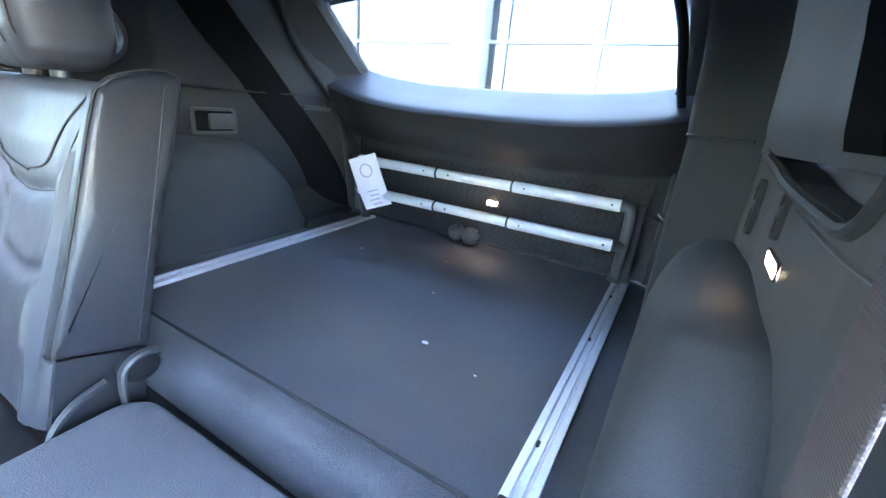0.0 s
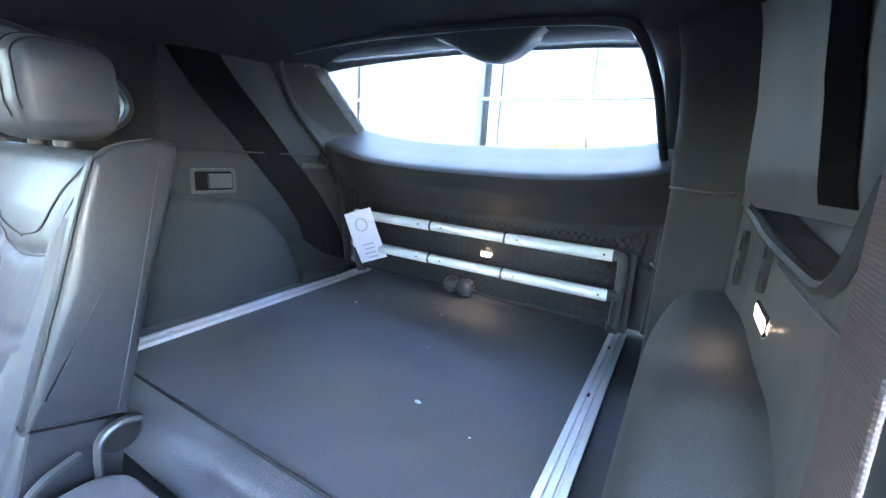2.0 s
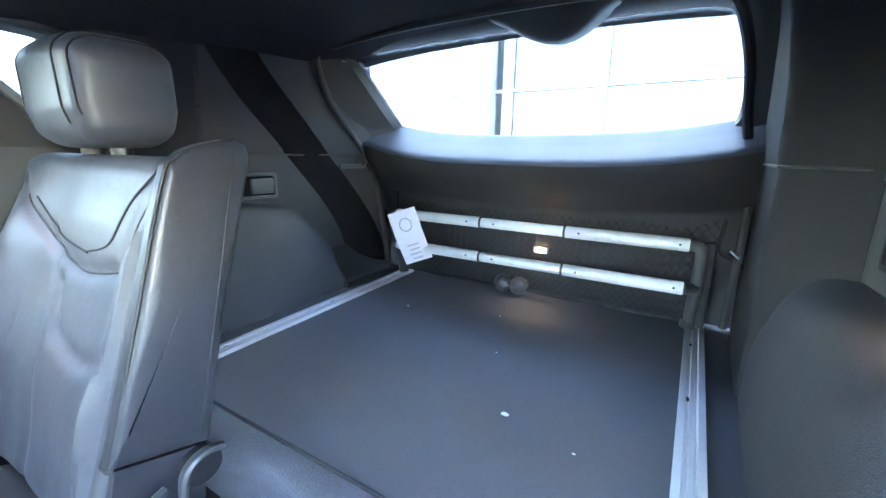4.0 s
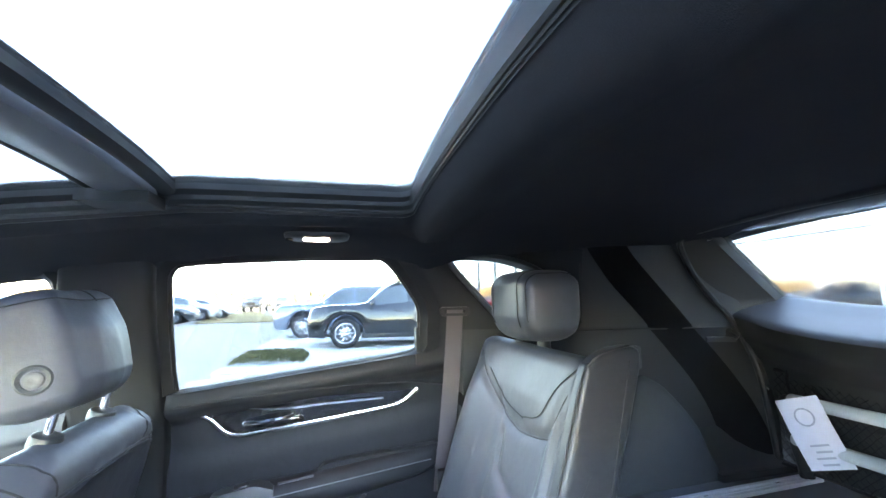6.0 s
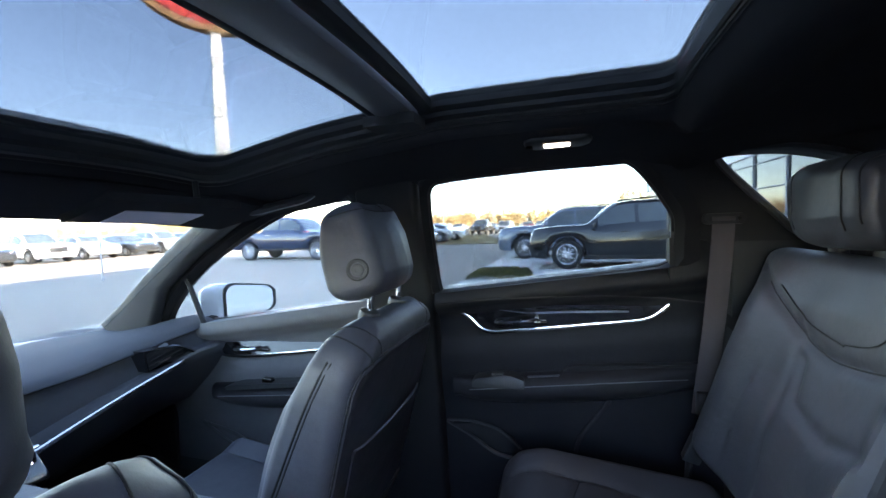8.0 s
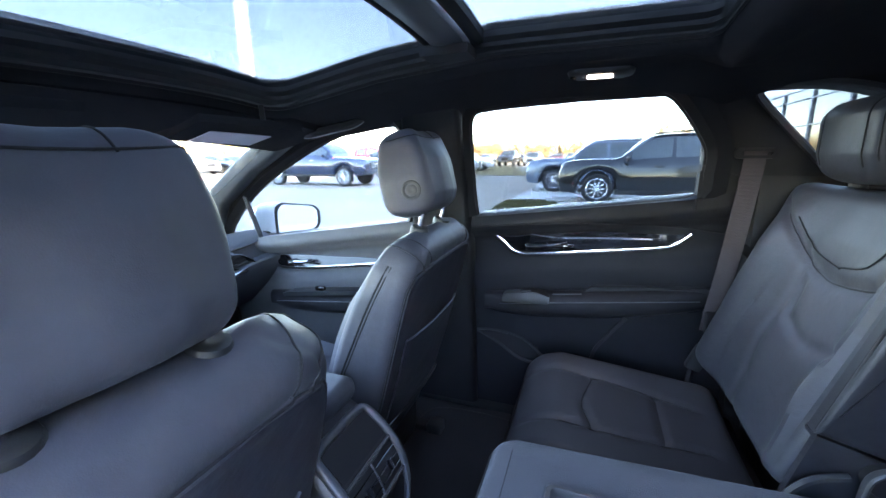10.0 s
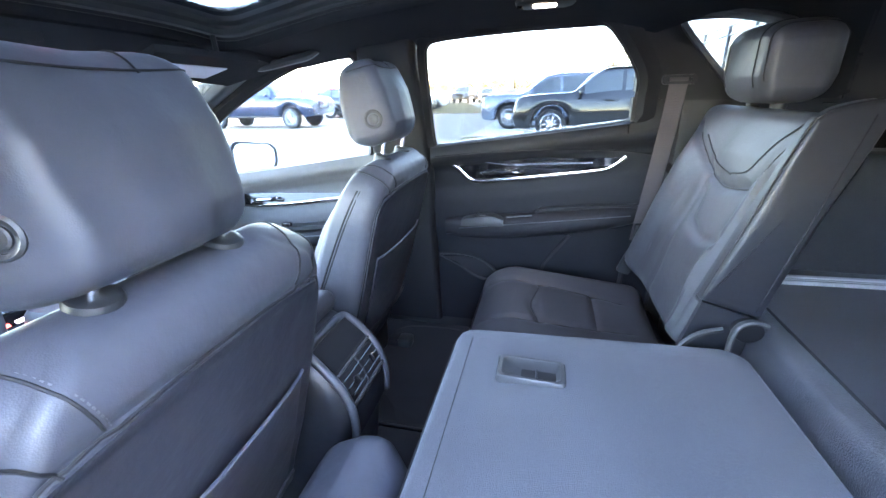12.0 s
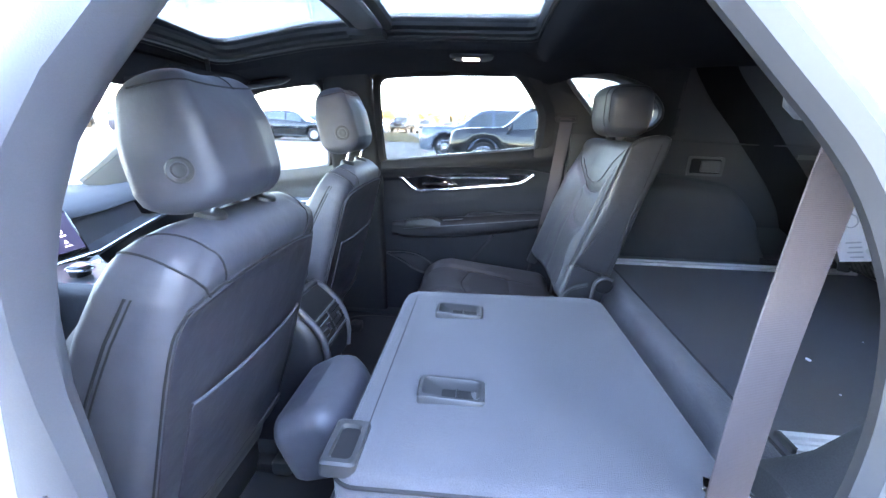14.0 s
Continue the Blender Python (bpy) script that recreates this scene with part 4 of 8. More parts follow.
bm = B()
sheet(bm, gate_face, 40, 60, (0, -0.03, 0))
part("lining", bm, TAILGATE, tailgate, "dark tailgate lining with a padded ledge")
bm = B()
tube(bm, smooth_path([(-0.495, -1.083, 1.12), (-0.505, -1.09, 1.07), (-0.50, -1.10, 1.00), (-0.53, -1.10, 0.975), (-0.565, -1.09, 0.965)], 5), 0.004, 6)
part("panel_groove", bm, BLACK, tailgate, "black panel joint")
bm = B()
tube(bm, smooth_path([(0.47, -1.085, 1.10), (0.48, -1.09, 1.05), (0.475, -1.10, 1.00)], 5), 0.004, 6)
part("panel_groove", bm, BLACK, tailgate, "black panel joint")
# hump of the high brake lamp over the glass
bm = B()
rings = []
for k in range(25):
    u = k / 24
    x = lerp(-0.262, 0.008, u)
    h = 0.048 * curve([(0, 0), (0.12, 0.22), (0.25, 0.62), (0.36, 0.88), (0.5, 1.0), (0.64, 0.90), (0.76, 0.66), (0.88, 0.26), (1, 0)], u) + 0.002
    rings.append([V(x, gy(1.515 - h * zz) + yy, 1.515 - h * zz) for yy, zz in ((-0.03, -0.3), (-0.03, 0.9), (0.012, 1.0), (0.026, 0.94), (0.034, 0.7), (0.036, 0.2), (0.036, -0.5))])
loft(bm, rings)
part("lamp_hump", bm, PLASTIC, tailgate, "dark moulded hump")
bm = B()
P = [(-0.548, -1.125, 0.80), (-0.553, -1.11, 1.0), (-0.548, -1.085, 1.19), (-0.534, -1.077, 1.232), (-0.515, -1.02, 1.32), (-0.497, -0.924, 1.412), (-0.462, -0.836, 1.488), (-0.41, -0.811, 1.512), (-0.2, -0.797, 1.523), (0.08, -0.795, 1.526), (0.263, -0.798, 1.523),
     (0.48, -0.812, 1.514), (0.555, -0.826, 1.502), (0.583, -0.850, 1.470), (0.585, -0.893, 1.387), (0.585, -0.965, 1.298), (0.583, -1.04, 1.212), (0.566, -1.095, 1.06), (0.552, -1.12, 0.80)]
P = [(x - math.copysign(0.010, x) * (abs(x) > 0.4), y + 0.014, z - 0.008 * (z > 1.3)) for x, y, z in P]
tube(bm, smooth_path(P, 5), 0.0100, 8)
part("weatherstrip", bm, RUBBER, tailgate, "black rubber tailgate seal")
bm = B()
box(bm, (-0.078, -1.135, 0.925), (-0.028, -1.112, 0.950), 0.004)
lh = part("courtesy_lamp", bm, PLASTIC, tailgate, "black courtesy lamp housing")
bm = B()
box(bm, (-0.071, -1.113, 0.930), (-0.036, -1.108, 0.945), 0.002)
part("lens", bm, LAMP_WARM, lh, "lit warm lens")
lamp("tailgate_light", (-0.053, -1.095, 0.935), (-0.06, -1.0, 0.785), 0.0005, 0.02, (1.0, 0.86, 0.74))

# elastic net across the tailgate's foot
net = thing("cargo_net", (-0.01, -1.09, 0.80), "black elastic cargo net stretched across the tailgate", "cargo net")


def net_p(u, v):
    zt = lerp(1.145, 1.085, u) - 0.02 * math.sin(math.pi * u)
    return V(lerp(-0.495, 0.515, u), -1.088 + 0.022 * math.sin(math.pi * u) * math.sin(math.pi * v) + 0.004 * math.sin(31 * u + 9 * v), lerp(zt, 0.808, v))


bm = B()
NU, NV = 46, 13
rng = random.Random(4)
J = {(i, j): (rng.uniform(-.25, .25), rng.uniform(-.25, .25)) for i in range(NU * 2 + 3) for j in range(NV * 2 + 3)}
for i in range(NU):
    for s in (0, 1):
        path = []
        for j in range(NV * 2 + 1):
            d = (j % 2) if s == 0 else -(j % 2)
            a, b = J[i * 2, j]
            path.append(net_p(min(max((i + 0.5 + 0.5 * d + a * 0.3) / NU, 0), 1), min(1, max(0, (j + b * 0.4) / (NV * 2)))))
        tube(bm, path, 0.0016, 3)
tagged(part("mesh", bm, BLACK, net, "black diamond netting"), kind="stuff")
bm = B()
tube(bm, [net_p(k / 40, 0) for k in range(41)], 0.0055, 8)
part("top_cord", bm, BLACK, net, "black elastic top cord")
bm = B()
tube(bm, [net_p(k / 40, 1) for k in range(41)], 0.0045, 8)
part("bottom_cord", bm, BLACK, net, "black elastic bottom cord")
for x, z in ((-0.545, 0.985), (0.545, 1.02)):
    bm = B()
    tube(bm, [(x, -1.09, z), (x + 0.02, -1.10, z + 0.015)], 0.007, 8)
    part("hook", bm, CHROME, net, "bright hook")

# ---- side linings of the cargo space ----
PLAN_R = [(-0.10, 0.665), (-0.30, 0.640), (-0.60, 0.628), (-0.75, 0.618), (-0.88, 0.608), (-0.97, 0.592), (-1.03, 0.570), (-1.10, 0.55)]
PLAN_L = [(-0.06, -0.700), (-0.12, -0.690), (-0.30, -0.672), (-0.60, -0.664), (-0.705, -0.652), (-0.715, -0.640), (-0.790, -0.547), (-0.90, -0.547), (-1.03, -0.550), (-1.10, -0.556)]


def wall_x(plan, y):
    return curve([(-b, a) for b, a in [(p[0], p[1]) for p in plan]], -y)


def upper_in(z):
    """How far the side lining leans in above the ledge."""
    return curve([(0.7, 0.0), (1.12, 0.0), (1.222, 0.0), (1.23, 0.003), (1.34, 0.008), (1.45, 0.022), (1.55, 0.05)], z)


# quarter window in the right wall
QW = [(-0.098, 1.428), (-0.15, 1.432), (-0.24, 1.425), (-0.34, 1.395), (-0.41, 1.345), (-0.425, 1.30), (-0.39, 1.262), (-0.30, 1.245), (-0.255, 1.250), (-0.21, 1.295), (-0.155, 1.355), (-0.11, 1.405)]


def wall_in(y, z):
    return wall_x(PLAN_R, y) - upper_in(z)


def qw_loop(out, dx, n=4):
    P = smooth_path([(0, y, z) for y, z in QW], n, closed=True)
    c, m, res = V(0, -0.26, 1.34), len(P), []
    for i, p in enumerate(P):
        t = (P[(i + 1) % m] - P[i - 1]).normalized()
        o = V(0, t.z, -t.y)
        if o.dot(p - c) < 0:
            o = -o
        q = p + o * out
        res.append(V(wall_in(q.y, q.z) + dx, q.y, q.z))
    return res


def wall_outer(loop, y0, y1, z0, z1, c):
    res = []
    for p in loop:
        dy, dz = p.y - c[0], p.z - c[1]
        ky = ((y1 - c[0]) if dy > 0 else (y0 - c[0])) / (dy if abs(dy) > 1e-6 else 1e-6)
        kz = ((z1 - c[1]) if dz > 0 else (z0 - c[1])) / (dz if abs(dz) > 1e-6 else 1e-6)
        k = min(ky, kz)
        y, z = c[0] + dy * k, c[1] + dz * k
        res.append(V(wall_in(y, z), y, z))
    return res


bm = B()
q0, q1, q2 = qw_loop(0.0, 0.05), qw_loop(0.004, 0.012), qw_loop(0.018, 0.0)
qo = wall_outer(q2, -0.50, 0.01, 1.225, 1.47, (-0.25, 1.34))
mid = [V(wall_in(lerp(a.y, b.y, .5), lerp(a.z, b.z, .5)), lerp(a.y, b.y, .5), lerp(a.z, b.z, .5)) for a, b in zip(q2, qo)]
collar(bm, [q0, q1, q2, mid, qo, [p + V(0.05, 0, 0.0) for p in qo]])
solo("pillar", bm, FRAME_BLACK, "black rear pillar trim round a small quarter window", "pillar trim", kind="structure")
bm = B()
tube(bm, qw_loop(0.010, -0.002), 0.009, 6, closed=True)
solo("trim", bm, PLASTIC_GREY, "grey moulding round the quarter window", "window moulding", kind="structure")
bm = B()
prism(bm, qw_loop(0.003, 0.045), (0.004, 0, 0))
g = solo("window_1", bm, GLASS_SIDE, "small triangular rear quarter window", "window", kind="structure", smooth=0)
g.visible_shadow = True
bm = B()
prism(bm, [V(0.668, y, z) for y, z in ((-0.085, 1.415), (-0.06, 1.375), (0.0, 1.31), (0.05, 1.375), (0.10, 1.445), (0.12, 1.51), (-0.10, 1.51), (-0.10, 1.437))], (0.012, 0, 0))
solo("trim", bm, FRAME_BLACK, "black trim filling the rear pillar's head", "pillar trim", kind="structure")
# upper wall behind the quarter window, and the lower wall
bm = B()
sheet(bm, lambda u, v: (lambda y, z: (wall_in(y, z), y, z))(lerp(-0.49, gy(lerp(1.222, 1.56, v)) + 0.03, u), lerp(1.222, 1.56, v)), 24, 16, (0.05, 0, 0))
solo("wall_right", bm, PLASTIC_SIDE, "dark grey grained upper side lining of the cargo space", "side lining", kind="structure")
bm = B()
sheet(bm, lambda u, v: (lambda y, z: (wall_x(PLAN_R, y) + 0.004, y, z))(lerp(-0.125, -1.14, u), lerp(0.30, 1.233, v)), 30, 16, (0.05, 0, 0))
solo("wall_right", bm, PLASTIC_SIDE, "dark grey grained lower side lining of the cargo space", "side lining", kind="structure")
bm = B()
sheet(bm, lambda u, v: (0.669, lerp(0.012, -0.123, u), lerp(1.13 + 0.03 * u, 1.235, v)), 4, 4, (0.04, 0, 0))
solo("trim", bm, FRAME_BLACK, "black foot of the rear pillar behind the belt", "pillar trim", kind="structure")
# dark strip that runs down the lining to the floor
bm = B()
strip = smooth_path([(0, -0.560, 1.500), (0, -0.640, 1.400), (0, -0.745, 1.290), (0, -0.850, 1.170), (0, -0.930, 1.070), (0, -1.000, 0.940), (0, -1.040, 0.80)], 6)
rings = []
for i, p in enumerate(strip):
    w = curve([(0.78, 0.080), (1.0, 0.062), (1.2, 0.058), (1.5, 0.056)], p.z)
    t = (strip[min(i + 1, len(strip) - 1)] - strip[max(i - 1, 0)]).normalized()
    o = V(0, t.z, -t.y)
    a, b = p + o * w, p - o * w
    fx = lambda q: (wall_in(q.y, q.z) if q.z > 1.222 else wall_x(PLAN_R, q.y) + 0.004)
    rings.append([V(fx(a) - 0.001, a.y, a.z), V(fx(a * .8 + b * .2) - 0.006, *(a * .8 + b * .2)[1:]), V(fx(a * .2 + b * .8) - 0.006, *(a * .2 + b * .8)[1:]), V(fx(b) - 0.001, b.y, b.z), V(fx(b) + 0.02, b.y, b.z), V(fx(a) + 0.02, a.y, a.z)])
loft(bm, rings)
solo("trim", bm, CLOTH, "black cloth strip down the side lining", "lining strip", kind="structure")
# seam, coat hook, release lever
bm = B()
tube(bm, [V(wall_in(y, 1.212) - 0.002, y, 1.212) for y in [-0.45 - 0.03 * k for k in range(20)]], 0.003, 5)
solo("trim", bm, BLACK, "black joint between upper and lower side lining", "panel joint", kind="structure")
hook = thing("bag_hook", (0.575, -1.0, 1.195), "dark grey folding bag hook in the side lining", "bag hook")
bm = B()
fx = lambda y: wall_x(PLAN_R, y) + 0.004
sheet(bm, lambda u, v: (fx(lerp(-0.93, -1.02, u)) - 0.002, lerp(-0.93, -1.02, u), lerp(1.166, 1.182, v)), 4, 2, (-0.006, 0, 0))
part("hook_bar", bm, PLASTIC_GREY, hook)
bm = B()
tube(bm, smooth_path([(fx(-1.02) - 0.006, -1.015, 1.176), (fx(-1.02) - 0.010, -1.022, 1.190), (fx(-1.0) - 0.010, -1.005, 1.204)], 4), 0.006, 6)
part("hook_tip", bm, PLASTIC_GREY, hook)
bm = B()
sheet(bm, lambda u, v: (fx(lerp(-0.995, -1.015, u)) - 0.001, lerp(-0.995, -1.018, u), lerp(1.182, 1.204, v)), 2, 2, (-0.003, 0, 0))
part("hook_recess", bm, BLACK, hook, "black recess")

lever = thing("release_lever", (0.61, -0.655, 1.13), "black seat release lever in a framed recess", "release lever")
bm = B()
rr = [(-0.632 + a, 1.125 + b) for a, b in rrect(0.064, 0.036, 0.008, 3)]
r2 = [(-0.632 + a, 1.125 + b) for a, b in rrect(0.055, 0.028, 0.006, 3)]
P3 = lambda pts, dx: [V(fx(y) + dx, y, z) for y, z in pts]
collar(bm, [P3(rr, 0.0), P3(rr, -0.007), P3(r2, -0.007), P3(r2, 0.0)])
part("bezel", bm, PLASTIC_GREY, lever, "grey frame")
bm = B()
prism(bm, P3(r2, -0.0015), (0.004, 0, 0))
part("recess", bm, CLOTH, lever, "dark recess", smooth=0)
bm = B()
box(bm, (fx(-0.66) - 0.014, -0.684, 1.104), (fx(-0.66) - 0.002, -0.612, 1.146), 0.005)
part("paddle", bm, PLASTIC_GREY, lever, "dark grey paddle")


def wheelhouse(f, side, label, front):
    """Carpeted bulge over a rear wheel."""
    bm = B()
    rings = []
    for k in range(29):
        u = k / 28
        y = lerp(front, -0.872, u)
        top = curve([(0.0, 1.02), (0.25, 1.075), (0.55, 1.085), (0.8, 1.06), (0.92, 0.97), (1.0, 0.80)], u)
        top = min(top, curve([(0.0, 0.83), (0.10, 0.87), (0.20, 0.98), (0.30, 1.020), (0.42, 1.026), (0.57, 1.042), (0.76, 1.05), (1.0, 1.05)], u)) if side < 0 else top
        xin = curve([(0.0, 0.500), (0.6, 0.505), (0.85, 0.510), (1.0, 0.52)], u)
        xo = 0.70
        prof = [(xo, 0.78), (xin, 0.78), (xin + 0.004, lerp(0.78, top, 0.5)), (xin + 0.028, lerp(0.78, top, 0.82)), (xin + 0.052, lerp(0.78, top, 0.94)), (xin + 0.085, top), (xo, top + 0.012)]
        P = smooth_path([(x, 0, z) for x, z in prof[1:]], 4)
        rings.append([V(f(xo), y, 0.78)] + [V(f(p.x), y + 0.004 * noise.noise(V(p.x * 9, y * 9, p.z * 9)), p.z) for p in P])
    loft(bm, rings)
    return solo("wheel_housing", bm, HOUSING_CARPET, label, "wheel housing", kind="structure")


wheelhouse(lambda x: x, 1, "carpeted right wheel housing in the cargo space", -0.10)
wheelhouse(lambda x: xm(x), -1, "carpeted left wheel housing in the cargo space", -0.17)
# ribs where the lining turns into the pillar foot
bm = B()
sheet(bm, lambda u, v: (lerp(0.50, 0.60, v), lerp(-0.845, -1.12, u), CF + 0.02 + 0.10 * v ** 3), 8, 6, (0, 0, -0.05))
sheet(bm, lambda u, v: (xm(lerp(0.51, 0.60, v)), lerp(-0.845, -1.12, u), CF + 0.006 + 0.10 * v ** 3), 8, 6, (0, 0, -0.05))
solo("trim", bm, PLASTIC, "dark side tray beside the cargo floor", "side tray", kind="structure")

# left wall
def pocket_z(y):
    """The top of the lower lining, which dips at the storage pocket."""
    return curve([(0.1, 1.243), (0.276, 1.243), (0.284, 1.222), (0.291, 1.195), (0.302, 1.174), (0.318, 1.162), (0.34, 1.158), (0.425, 1.161), (0.50, 1.165), (0.57, 1.171), (0.66, 1.190), (0.70, 1.207), (0.72, 1.214), (1.2, 1.214)], -y)


bm = B()
sheet(bm, lambda u, v: (lambda y, z: (wall_x(PLAN_L, y) + 0.0, y, z))(lerp(-0.175, -0.706, u), lerp(0.30, pocket_z(lerp(-0.175, -0.706, u)), v)), 80, 16, (-0.05, 0, 0))
solo("wall_left", bm, PLASTIC_GREY, "dark grey grained lower side lining with a lamp and pocket", "side lining", kind="structure")
bm = B()
sheet(bm, lambda u, v: (wall_x(PLAN_L, lerp(-0.707, -1.14, u)), lerp(-0.707, -1.14, u), lerp(0.30, 1.214, v)), 50, 12, (-0.05, 0, 0))
solo("wall_left", bm, PLASTIC_WALL, "dark lower pillar lining beside the tailgate", "side lining", kind="structure")
bm = B()
sheet(bm, lambda u, v: (lambda y, z: (wall_x(PLAN_L, y) + 0.002 + upper_in(z), y, z))(lerp(-0.705, gy(lerp(1.210, 1.58, v)) + 0.03, u), lerp(1.210, 1.58, v)), 30, 16, (-0.05, 0, 0))
solo("wall_left", bm, PLASTIC_WALL, "dark upper pillar lining beside the tailgate", "side lining", kind="structure")
def left_upper(y, z):
    """The inner face of the upper lining behind the near rear door: hollow, turning in towards the rear pillar."""
    u = (-0.085 - y) / 0.62
    return wall_x(PLAN_L, y) + 0.004 + upper_in(z) - 0.015 * math.sin(math.pi * min(1, max(0, (u - 0.42) / 0.25))) ** 2 - 0.075 * min(1, u / 0.2, (1 - u) / 0.40)


bm = B()
sheet(bm, lambda u, v: (lambda y, z: (left_upper(y, z), y, z))(lerp(-0.085, -0.705, u), lerp(1.195, 1.52, v)), 60, 16, (-0.05, 0, 0))
solo("wall_left", bm, PLASTIC_GREY, "grey upper side lining behind the rear door", "side lining", kind="structure")
lx = lambda y: wall_x(PLAN_L, y)
bm = B()
sheet(bm, lambda u, v: (lambda y, z: (left_upper(y, z) + 0.003, y, z))(lerp(-0.502, -0.556, u) - 0.026 * min(1.0, v * 2), lerp(1.212, 1.50, v)), 8, 14, (-0.006, 0, 0))
solo("trim", bm, CLOTH, "black cloth strip on the upper side lining", "lining strip", kind="structure")
# open pocket with a rounded rim
pocket = thing("side_pocket", (-0.66, -0.38, 1.20), "open moulded storage pocket in the side lining", "storage pocket")
bm = B()
RIM = [-0.276 - 0.0035 * k for k in range(12)] + [-0.320 - 0.0095 * k for k in range(37)]
tube(bm, [V(lx(y) + 0.001, y, pocket_z(y)) for y in RIM], 0.0075, 8)
part("rim", bm, PLASTIC_SIDE, pocket, "rounded grey rim")
bm = B()
def bowl(u, v):
    y = lerp(-0.270, -0.69, u)
    z = pocket_z(y)
    return (lx(y) - curve([(0, 0.050), (0.3, 0.062), (0.8, 0.078), (1, 0.080)], v) * curve([(0, 0.1), (0.05, 1), (0.95, 1), (1, 0.1)], u), y, lerp(z - 0.012, curve([(0.2, 1.262), (0.30, 1.255), (0.48, 1.240), (0.566, 1.224), (0.69, 1.208)], -y), v))
sheet(bm, bowl, 40, 10, (-0.01, 0, -0.01))
# lighter grey than the lining, standing in for light that reaches the hollow
part("hollow", bm, PLASTIC_BEZEL, pocket, "moulded hollow, its grey lightened as if lit")
bm = B()
sheet(bm, lambda u, v: (lambda y: (lx(y) - lerp(0.0, 0.056, v), y, pocket_z(y) - 0.002 - 0.012 * v ** 2))(lerp(-0.284, -0.66, u)), 50, 5, (0, 0, -0.006))
part("lip", bm, PLASTIC_GREY, pocket, "sloping inner lip")
bm = B()
tube(bm, [V(*bowl(0.04 + 0.023 * k, 1.0)) + V(0.006, 0, 0.002) for k in range(41)], 0.0050, 6)
part("upper_rim", bm, PLASTIC_BEZEL, pocket, "pale upper rim")
bm = B()
tube(bm, smooth_path([(lx(-0.47) + 0.001, -0.47, 1.150), (lx(-0.40) + 0.001, -0.40, 1.145), (lx(-0.31) + 0.001, -0.31, 1.141), (lx(-0.22) + 0.001, -0.22, 1.140)], 6), 0.0022, 5)
solo("trim", bm, PLASTIC_BEZEL, "pale joint in the side lining", "panel joint", kind="structure")
bm = B()
tube(bm, [V(lx(y) + 0.002, y, 1.209) for y in (-0.715, -0.73, -0.75, -0.775, -0.79, -0.83, -0.9, -1.0)], 0.003, 5)
solo("trim", bm, PLASTIC_GREY, "pale joint round the rear pillar", "panel joint", kind="structure")
for y, z, h, w, nm, lb in ((-0.650, 1.122, 0.040, 0.016, "tie_down", "black folding tie-down in the side lining"), (-0.515, 1.137, 0.030, 0.012, "coat_hook", "dark hook slot in the side lining")):
    t = thing(nm, (lx(y), y, z - h), lb, "cargo hook")
    bm = B()
    X = lx(y)
    collar(bm, [[V(X, y + a, z + b) for a, b in rrect(w, h, 0.008, 3)], [V(X + 0.006, y + a, z + b) for a, b in rrect(w, h, 0.008, 3)], [V(X + 0.006, y + a, z + b) for a, b in rrect(w * .62, h * .8, 0.006, 3)], [V(X, y + a, z + b) for a, b in rrect(w * .62, h * .8, 0.006, 3)]])
    part("rim", bm, PLASTIC_WALL, t, "dark rim")
    bm = B()
    prism(bm, [V(X + 0.002, y + a, z + b) for a, b in rrect(w * .62, h * .8, 0.006, 3)], (-0.004, 0, 0))
    part("recess", bm, BLACK, t, "black recess", smooth=0)
    bm = B()
    box(bm, (X + 0.001, y - w * .5, z - 0.004), (X + 0.007, y + w * .5, z + 0.010), 0.003)
    part("tongue", bm, PLASTIC, t, "dark tongue")
cl = thing("cargo_lamp", (-0.666, -0.405, 1.09), "lit warm cargo lamp in the side lining", "cargo lamp")
bm = B()
prism(bm, [V(lx(y) + 0.004, y, z) for y, z in ((-0.506, 1.080), (-0.510, 1.094), (-0.458, 1.091), (-0.454, 1.076))], (-0.006, 0, 0))
part("lens", bm, LAMP_WARM, cl, "lit lens", smooth=0)
bm = B()
tube(bm, [V(lx(y) + 0.002, y, z) for y, z in ((-0.508, 1.078), (-0.512, 1.096), (-0.456, 1.093), (-0.452, 1.074))], 0.0025, 6, closed=True)
part("bezel", bm, PLASTIC, cl, "dark bezel")
lamp("cargo_light", (-0.638, -0.470, 1.083), (-0.52, -0.54, 0.93), 0.00005, 0.02, (1.0, 0.86, 0.74))

# near rear door opening: painted jamb with a dark seal
JAMB = [(0.62, 1.38), (0.45, 1.445), (0.25, 1.452), (0.140, 1.412), (0.095, 1.362), (0.040, 1.300), (-0.016, 1.232), (-0.044, 1.165), (-0.054, 1.100), (-0.050, 1.035), (-0.030, 0.95), (0.0, 0.82), (0.07, 0.62), (0.15, 0.45), (0.30, 0.385), (0.52, 0.385), (0.60, 0.40), (0.615, 0.60), (0.615, 0.90), (0.615, 1.10)]


def jamb_loop(out, x_off):
    P = smooth_path([(0, y, z) for y, z in JAMB], 4, closed=True)
    c, m, res = V(0, 0.3, 0.95), len(P), []
    for i, p in enumerate(P):
        t = (P[(i + 1) % m] - P[i - 1]).normalized()
        o = V(0, t.z, -t.y)
        if o.dot(p - c) < 0:
            o = -o
        q = p + o * out
        x = curve([(0.3, -0.80), (1.0, -0.80), (1.15, -0.775), (1.45, -0.685)], q.z)
        res.append(V(x - x_off, q.y, q.z))
    return res


